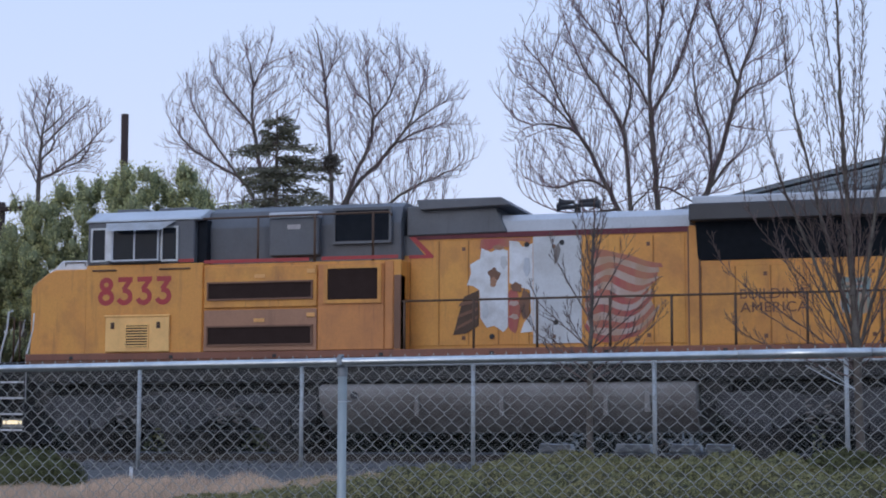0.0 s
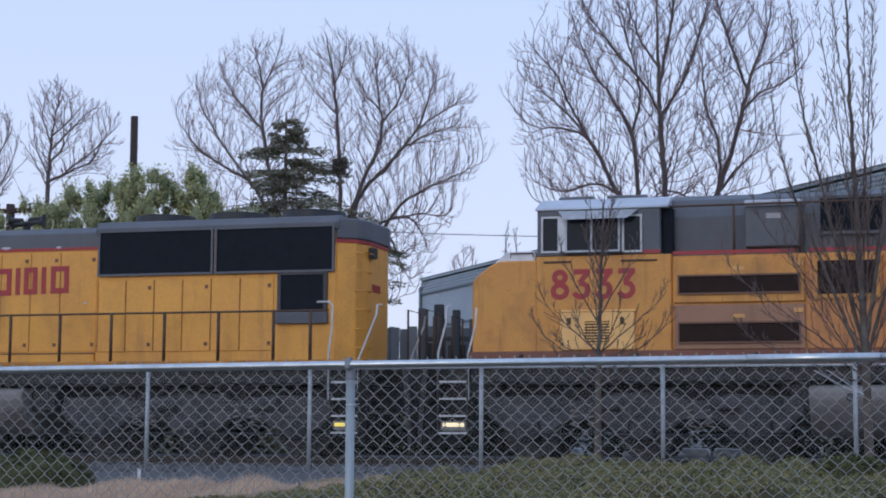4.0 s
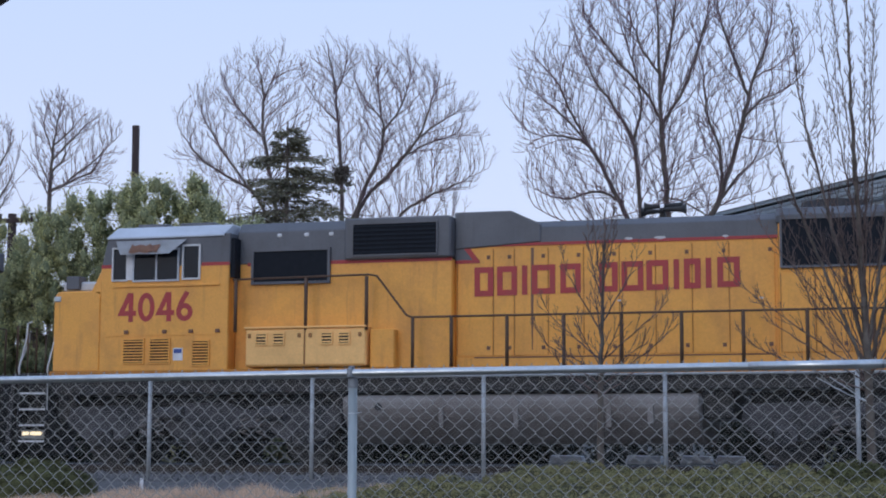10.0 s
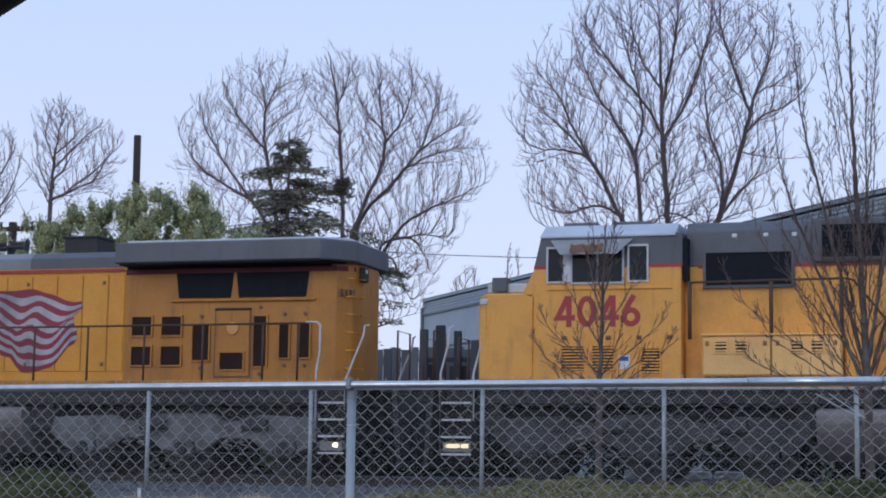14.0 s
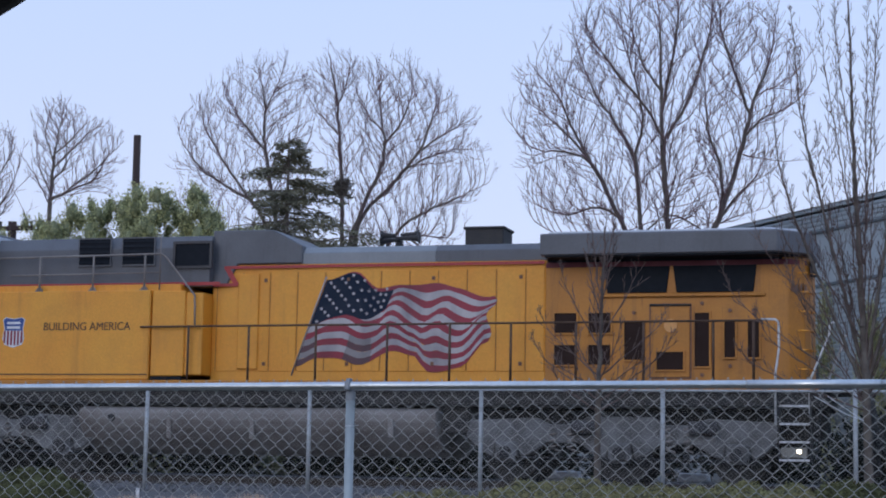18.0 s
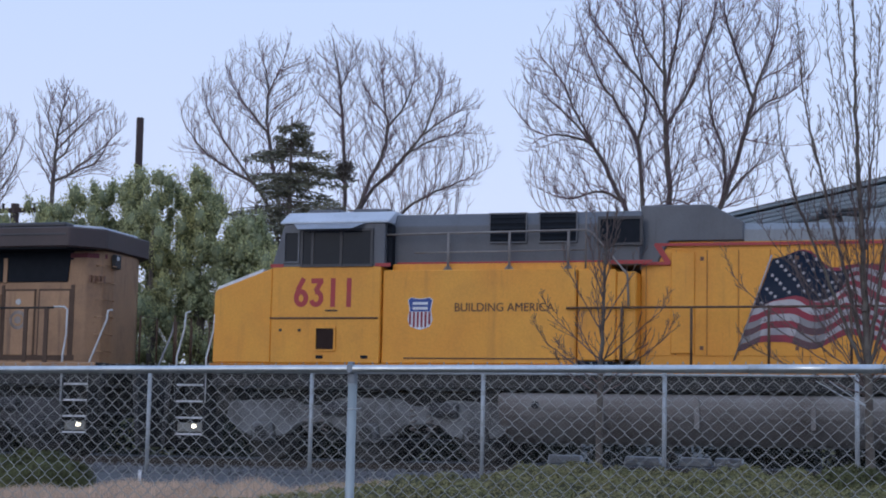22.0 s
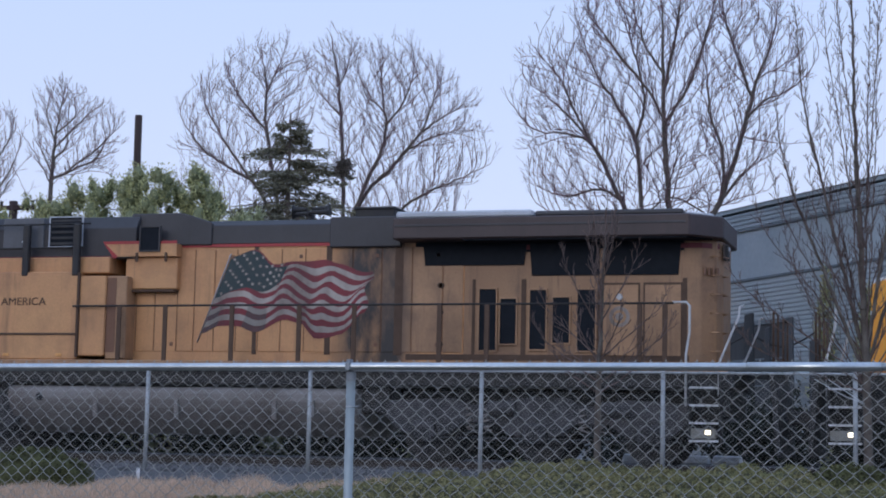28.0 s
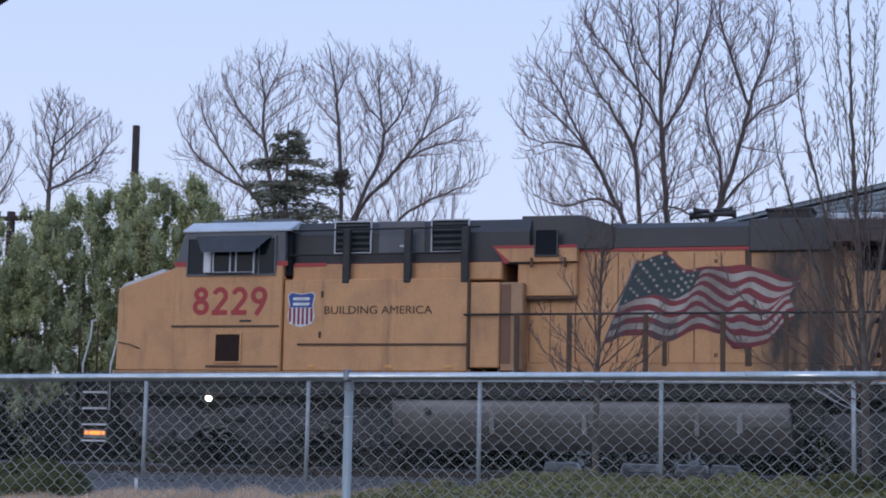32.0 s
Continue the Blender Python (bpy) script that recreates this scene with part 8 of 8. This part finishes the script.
    # flat black strip painted in for the wing's shadow on the hood
    box("recess_fill", 14.74, 19.0, H - 0.012, H + 0.02, 3.985, 4.06, M["black"], lo, "black strip for the shadow below the wing", bevel=0.003)
    box("screen_sill", 15.7, 18.7, H - 0.06, H, 3.34, 3.40, M["yellow_rear"], lo)
    for a in (14.86, 15.49):
        for z in (2.09, 2.67):
            framed(lo, "vent_screen", a, a + 0.47, z, z + 0.42, H - 0.015, "yellow_rear", 0.03, "brown", "square brown vent screen")
    for a, b, z0, z1 in ((16.15, 16.55, 2.18, 2.92), (17.42, 17.74, 2.06, 3.08), (17.95, 18.20, 2.22, 2.95), (18.36, 18.62, 2.22, 2.95)):
        framed(lo, "tall_vent", a, b, z0, z1, H - 0.015, "yellow_rear", 0.03, "brown", "tall brown vent screen")
        disc("latch", ((a + b) / 2, z1 + 0.14), 0.035, H - 0.035, H, M["rust"], lo, sides=10)
        disc("latch", ((a + b) / 2, z0 - 0.12), 0.035, H - 0.035, H, M["rust"], lo, sides=10)
    box("door_frame", 16.63, 17.39, H - 0.012, H + 0.01, 1.87, 3.22, M["rust"], lo, "grimy door frame", bevel=0)
    d = box("hood_door", 16.66, 17.36, H - 0.03, H, 1.90, 3.17, M["yellow_rear"], lo, "yellow door with a vent", bevel=0.015)
    framed(d, "door_vent", 16.74, 17.28, 2.0, 2.38, H - 0.035, "yellow_rear", 0.03, "brown", "low brown vent")
    disc("handle", (17.02, 2.82), 0.12, H - 0.06, H - 0.03, M["locker"], d, "round pale hand plate", 14)
    box("top_edge", 16.64, 17.38, H - 0.05, H, 3.17, 3.21, M["dark"], d)
    handrail(lo, [(6.85, N + 0.02, 2.82), (18.7, N + 0.02, 2.86)])
    stanchions(lo, (7.86, 9.10, 10.45, 11.85, 13.05, 14.2, 15.40, 16.62, 17.85, 18.55), 1.78, 2.84, N + 0.02)
    return lo


# ---- fourth: faded sooty unit
def loco_faded_flag():
    lo = thing("diesel_locomotive", "faded and sooty yellow diesel locomotive with a worn painted flag", "locomotive", "locomotives of the train")
    Y = "yellow_d"
    underframe(lo, "yellow_soot", tank=(5.6, 12.8), rear=19.75, lamps=("lamp_amber", "lamp_white"), front_x=(-0.68, -0.14), back_x=(18.98, 19.50))
    prism("nose", [(0, 1.80), (0, 3.32), (0.05, 3.40), (1.22, 3.78), (1.22, 1.80)], "y", N + 0.03, -N - 0.03, M[Y], lo, "sloping faded nose", bevel=0.025)
    prism("nose_top", [(0.02, 3.36), (0.08, 3.46), (0.95, 3.76), (0.98, 3.68)], "y", N + 0.05, -N - 0.05, M["offwhite"], lo, "dirty white nose slope", bevel=0.012)
    box("cab_body", 1.20, 3.40, N, -N, 1.80, 3.80, M[Y], lo, "faded cab side", bevel=0.02)
    prism("cab_upper", [(1.18, 3.80), (1.38, 4.46), (3.44, 4.46), (3.44, 3.80)], "y", N + 0.01, -N - 0.01, M["grey"], lo, "grey upper cab", bevel=0.015)
    cab_roof(lo, 1.34, 3.56, 4.44, 4.68)
    trim_stripe(lo, 1.18, 1.44, 3.78, N + 0.004, 0.09)
    trim_stripe(lo, 3.28, 3.50, 3.78, N + 0.004, 0.09)
    framed(lo, "window_surround", 1.44, 3.27, 3.60, 4.34, N - 0.004, "grey", 0.03, "glass", "metal-framed cab windows", mullions=(1.80, 2.92))
    box("blind", 1.80, 1.94, N - 0.045, N, 3.66, 4.12, M["white"], lo, "white window post", bevel=0.004)
    framed(lo, "cab_window", 1.98, 2.84, 3.64, 4.08, N - 0.02, "silver", 0.03, label="small sliding window", mullions=(2.34, 2.46))
    sunshade(lo, 1.62, 3.18, 4.02, 4.36, "grey", 0.25)
    box("arm_rest", 1.9, 2.8, N - 0.06, N, 3.62, 3.66, M["dark"], lo)
    digits(lo, "8229", 1.56, 2.85, 1.58, 0.54)
    box("drip_edge", 1.16, 3.36, N - 0.022, N, 2.62, 2.66, M["rail_brown"], lo, "dark seam", bevel=0.004)
    box("vent", 2.56, 2.80, N - 0.014, N, 2.72, 2.76, M["dark"], lo)
    framed(lo, "cab_vent", 2.06, 2.62, 1.94, 2.52, N - 0.004, Y, 0.035, "brown", "square dark vent")
    box("bottom_edge", 1.9, 3.36, N - 0.02, N, 1.86, 1.90, M["rail_brown"], lo, bevel=0)
    handrail(lo, [(0.05, N + 0.02, 2.34), (0.30, N - 0.02, 2.30), (0.5, N + 0.02, 2.22)], "rail_brown", 0.012)
    box("recess_fill", 3.40, 3.52, N + 0.14, -N - 0.14, 3.60, 4.44, M["black"], lo)
    box("aux_cabinet", 3.42, 7.02, N + 0.06, -N - 0.06, 1.80, 3.52, M[Y], lo, "plain faded cabinet", bevel=0.025)
    box("aux_shoulder", 3.52, 7.60, -1.34, 1.34, 3.50, 3.82, M[Y], lo, bevel=0.02)
    box("seam", 3.72, 7.0, N + 0.035, N + 0.06, 2.28, 2.32, M["rail_brown"], lo, "dark seam", bevel=0.003)
    for x in (3.95, 5.45, 6.6):
        box("hinge", x, x + 0.13, N + 0.035, N + 0.06, 1.86, 1.92, M["locker"], lo)
    emblem(lo, 3.50, 2.62, 0.55, 0.66, N + 0.058)
    lettering("slogan", "BUILDING AMERICA", 4.24, 2.865, 2.10, 0.15, N + 0.054, M["rail_brown"], lo, fat=0.0, label="dark slogan lettering")
    for x, z in ((4.17, 3.18), (4.14, 2.42)):
        box("hook", x, x + 0.04, N + 0.02, N + 0.06, z, z + 0.12, M["rail_brown"], lo)
    box("step_cabinet", 7.04, 7.60, N + 0.10, -N - 0.10, 1.88, 3.44, M[Y], lo, "faded cabinet beside the walkway", bevel=0.02)
    box("post", 7.0, 7.05, N + 0.05, N + 0.12, 1.86, 3.5, M["rail_brown"], lo)
    box("step_side", 7.60, 8.02, N + 0.16, -N - 0.16, 1.82, 3.44, M["yellow_soot"], lo, "soiled cabinet side", bevel=0.02)
    box("rust_patch", 7.58, 7.80, N + 0.153, N + 0.17, 1.95, 3.40, M["rust"], lo, "streak of rust down the cabinet", bevel=0)
    prism("hood_upper", [(-1.22, 3.80), (-1.24, 4.40), (-1.08, 4.64), (1.08, 4.64), (1.24, 4.40), (1.22, 3.80)], "x", 3.46, 8.1, M["grey_dirty"], lo, "sooty grey upper hood", bevel=0.012)
    trim_stripe(lo, 3.55, 4.2, 3.78, -1.35)
    trim_stripe(lo, 4.2, 7.7, 3.80, -1.232, 0.05, "darkred")
    prism("stripe", [(7.40, 4.13), (8.98, 4.13), (8.98, 4.075), (7.46, 4.075), (7.74, 3.83), (7.66, 3.78)], "y", -1.268, -1.255, M["red"], lo, "red stripe folded back to a point", bevel=0)
    for a in (4.32, 6.22):
        louvre(lo, "roof_louvre", a, a + 0.74, 4.02, 4.64, -1.27, "silver", "dark", 5, "dark slatted vent in a metal frame")
    box("panel", 5.2, 6.1, -1.27, -1.2, 4.02, 4.62, M["grey"], lo, "grey access panel", bevel=0.015)
    box("plate", 5.62, 5.80, -1.285, -1.268, 4.13, 4.17, M["blind"], lo)
    framed(lo, "dark_opening", 8.20, 8.64, 3.92, 4.42, -1.28, "grey_dirty", 0.025, "black", "square dark opening")
    handrail(lo, [(3.44, N + 0.10, 4.45), (7.22, N + 0.10, 4.47)], "dark")
    handrail(lo, [(3.44, N + 0.10, 3.98), (7.1, N + 0.10, 4.0)], "dark")
    for x in (4.64, 5.84, 6.94):
        box("bracket", x - 0.07, x + 0.07, N + 0.04, N + 0.16, 3.44, 4.46, M["dark"], lo, "dark railing bracket", bevel=0.02)
    # engine hood
    box("hood", 8.0, 14.72, H, -H, 1.80, 4.10, M[Y], lo, "faded engine hood", bevel=0.02)
    box("upper_locker", 7.86, 8.96, -1.16, -0.9, 3.2, 3.82, M[Y], lo, "faded upper locker", bevel=0.02)
    box("ledge", 7.9, 8.92, -1.18, -0.9, 3.14, 3.19, M["rail_brown"], lo)
    prism("raised_housing", [(7.9, 4.06), (7.9, 4.70), (9.0, 4.70), (9.62, 4.50), (9.62, 4.06)], "y", -1.06, 1.06, M["grey_dirty"], lo, "sooty raised housing", bevel=0.02)
    prism("side_field", [(7.46, 4.075), (7.72, 3.83), (8.98, 3.83), (8.98, 4.075)], "y", -1.262, -1.0, M[Y], lo, "faded yellow field below the stripe", bevel=0)
    for x in (8.12, 8.74):
        box("drain_spout", x, x + 0.05, -1.30, -1.24, 3.72, 3.90, M["rail_brown"], lo)
    hood_doors(lo, [8.05, 8.45, 8.92, 9.28, 9.70, 10.16, 10.62, 11.08, 11.56, 12.02, 12.52, 13.1], 2.00, 3.98, H, Y)
    hood_doors(lo, [13.1, 13.7, 14.3, 14.70], 2.00, 3.98, H, "yellow_soot")
    for x, w in ((10.55, 0.045), (12.04, 0.06), (13.44, 0.085)):
        box("soot_strip", x - w, x + w, H - 0.0165, H + 0.01, 1.95, 4.05, M["rail_brown"], lo, "grimy door post", bevel=0.004)
    for x, w in ((14.90, 0.03), (15.85, 0.045), (17.27, 0.035), (18.82, 0.04)):
        box("soot_strip", x - w, x + w, H - 0.012, H + 0.01, 1.90, 3.36, M["rail_brown"], lo, "grimy post between the vents", bevel=0.004)
    box("soot_strip", 13.6, 18.9, H - 0.010, H + 0.01, 1.86, 1.97, M["rail_brown"], lo, "grimy foot of the hood", bevel=0.004)
    trim_stripe(lo, 8.98, 12.1, 4.02, H - 0.016, 0.06)
    prism("hood_top", [(-1.02, 4.08), (-1.02, 4.44), (-0.86, 4.55), (0.86, 4.55), (1.02, 4.44), (1.02, 4.08)], "x", 9.0, 12.7, M["grey_dirty"], lo, "sooty hood top", bevel=0.012)
    box("soot_housing", 12.06, 13.48, -1.10, 1.10, 3.98, 4.56, M["grey_dirty"], lo, "sooty silencer housing", bevel=0.02)
    horn_set(lo, 11.25, 4.55)
    exhaust(lo, 12.7, 4.44, 0.8)
    flag(lo, 9.44, 2.34, 3.32, 1.55, 0.60, H - 0.018, kind="worn")
    ge_rear(lo, "yellow_soot", "sootbrown", None, "silver", True, "soothood")
    box("screen_post", 17.27, 17.36, H - 0.05, H, 3.40, 3.90, M["yellow_soot"], lo, "sooty post between the screens", bevel=0.01)
    # wing's shadow drawn as a black strip laid on the hood
    box("recess_fill", 13.75, 18.8, H - 0.012, H + 0.03, 3.86, 4.06, M["black"], lo, "black strip for the shadow below the wing", bevel=0.004)
    box("wing_ledge", 13.5, 18.9, N - 0.012, N + 0.02, 4.29, 4.33, M["grey_dirty"], lo, "sooty seam along the wing", bevel=0.004)
    box("roof_panel", 13.5, 16.1, -1.48, 1.48, 4.46, 4.585, M["silver"], lo, "pale roof panel", bevel=0.03)
    box("roof_fan_cover", 16.14, 18.85, -1.46, 1.3, 4.46, 4.56, M["grey_dirty"], lo, "dark roof fan cover", bevel=0.03)
    for a, b, z in ((13.9, 15.9, 3.62), (15.95, 18.75, 3.42)):
        prism("radiator_screen", [(a, 4.02), (a + 0.05, z), (b - 0.05, z), (b, 4.02)], "y", H - 0.03, H + 0.05, M["black"], lo, "black inclined radiator screen", bevel=0.005)
    for a, b, z0, z1 in ((14.99, 15.36, 2.02, 3.20), (15.39, 15.74, 2.14, 3.02), (15.95, 16.30, 2.04, 3.18), (16.38, 16.74, 2.16, 3.04), (16.84, 17.22, 2.02, 3.18)):
        framed(lo, "tall_vent", a, b, z0, z1, H - 0.015, "yellow_soot", 0.025, "black", "tall dark vent screen")
    for x in (14.25, 14.28):
        for z in (2.15, 2.75, 3.25):
            disc("latch", (x, z), 0.05, H - 0.04, H, M["rail_brown"], lo, sides=10)
    for x0, x1 in ((17.31, 18.01), (18.07, 18.78)):
        box("door_frame", x0, x1, H - 0.012, H + 0.01, 1.93, 3.28, M["rail_brown"], lo, "dark grimy door frame", bevel=0)
    d = box("hood_door", 17.34, 17.98, H - 0.03, H, 1.96, 3.24, M["yellow_soot"], lo, "sooty hood door", bevel=0.015)
    # bright glint on the door painted as an off-white disc
    disc("glint_plate", (17.64, 3.02), 0.06, H - 0.05, H - 0.03, M["offwhite"], d, "small plate, its bright glint put into off-white paint", 12)
    g = disc("ring", (17.64, 2.66), 0.19, H - 0.036, H - 0.03, M["wornwhite"], d, "pale round hand ring", 20)
    disc("ring_groove", (17.64, 2.66), 0.125, H - 0.040, H - 0.034, M["yellow_soot"], g, sides=16)
    disc("ring_centre", (17.64, 2.66), 0.075, H - 0.046, H - 0.038, M["wornwhite"], g, sides=16)
    box("hood_door", 18.1, 18.75, H - 0.02, H, 1.96, 3.24, M["yellow_soot"], lo, "sooty hood door", bevel=0.015)
    handrail(lo, [(6.95, N + 0.02, 2.84), (18.7, N + 0.02, 2.86)], "dark")
    for x in (7.95, 8.92, 10.30, 11.66, 12.75, 14.4, 15.3, 18.1, 18.55):
        box("stanchion", x - 0.045, x + 0.045, N + 0.0, N + 0.04, 1.78, 2.85, M["rail_brown"], lo, bevel=0.008)
    for x, z in ((1.95, 1.28),):
        disc("ditch_lamp", (x, z), 0.055, N + 0.04, N + 0.12, M["lamp_white"], lo, "lit round lamp", 14)
    return lo


TRAVEL = [(0.0, 0.26), (1.0, 0.19), (2.0, 0.165), (3.0, 0.11), (4.0, 0.04), (5.5, 0.01), (7.0, 0.0)]


def travelled(t):
    """How far the train has gone since 16 s."""
    late = 0.0
    for (a, va), (b, vb) in zip(TRAVEL, TRAVEL[1:]):
        if a <= t <= b:
            late = va + (vb - va) * (t - a) / (b - a)
    return 2.12 * (t - 16) - 0.00479 * (t - 16) ** 2 + late


def motions():
    """The train rolls slowly past; every wheelset turns with it."""
    times = [0, 1, 2, 3, 4, 5.5, 7] + list(range(9, 33, 2)) + [32]
    for lo, start in TRAIN:
        walk(lo, [(t, pose(start + travelled(t), TRACK_Y, 0)) for t in times])
    turns = [k / 3 for k in range(0, 97)]
    for w, x in WHEELS:
        walk(w, [(t, pose(x, 0, 0.508, 0, math.degrees(travelled(t) / 0.508) % 360, 0)) for t in turns])


TRAIN = [(loco_patched(), 17.28), (loco_wide_radiators(), -4.45), (loco_bright_flag(), -26.51), (loco_faded_flag(), -48.60)]

make_ground()
make_track()
make_near_fence()
make_far_fence()
make_building()
make_poles()
make_trees()
make_ground_plants()
make_window_trim()
motions()
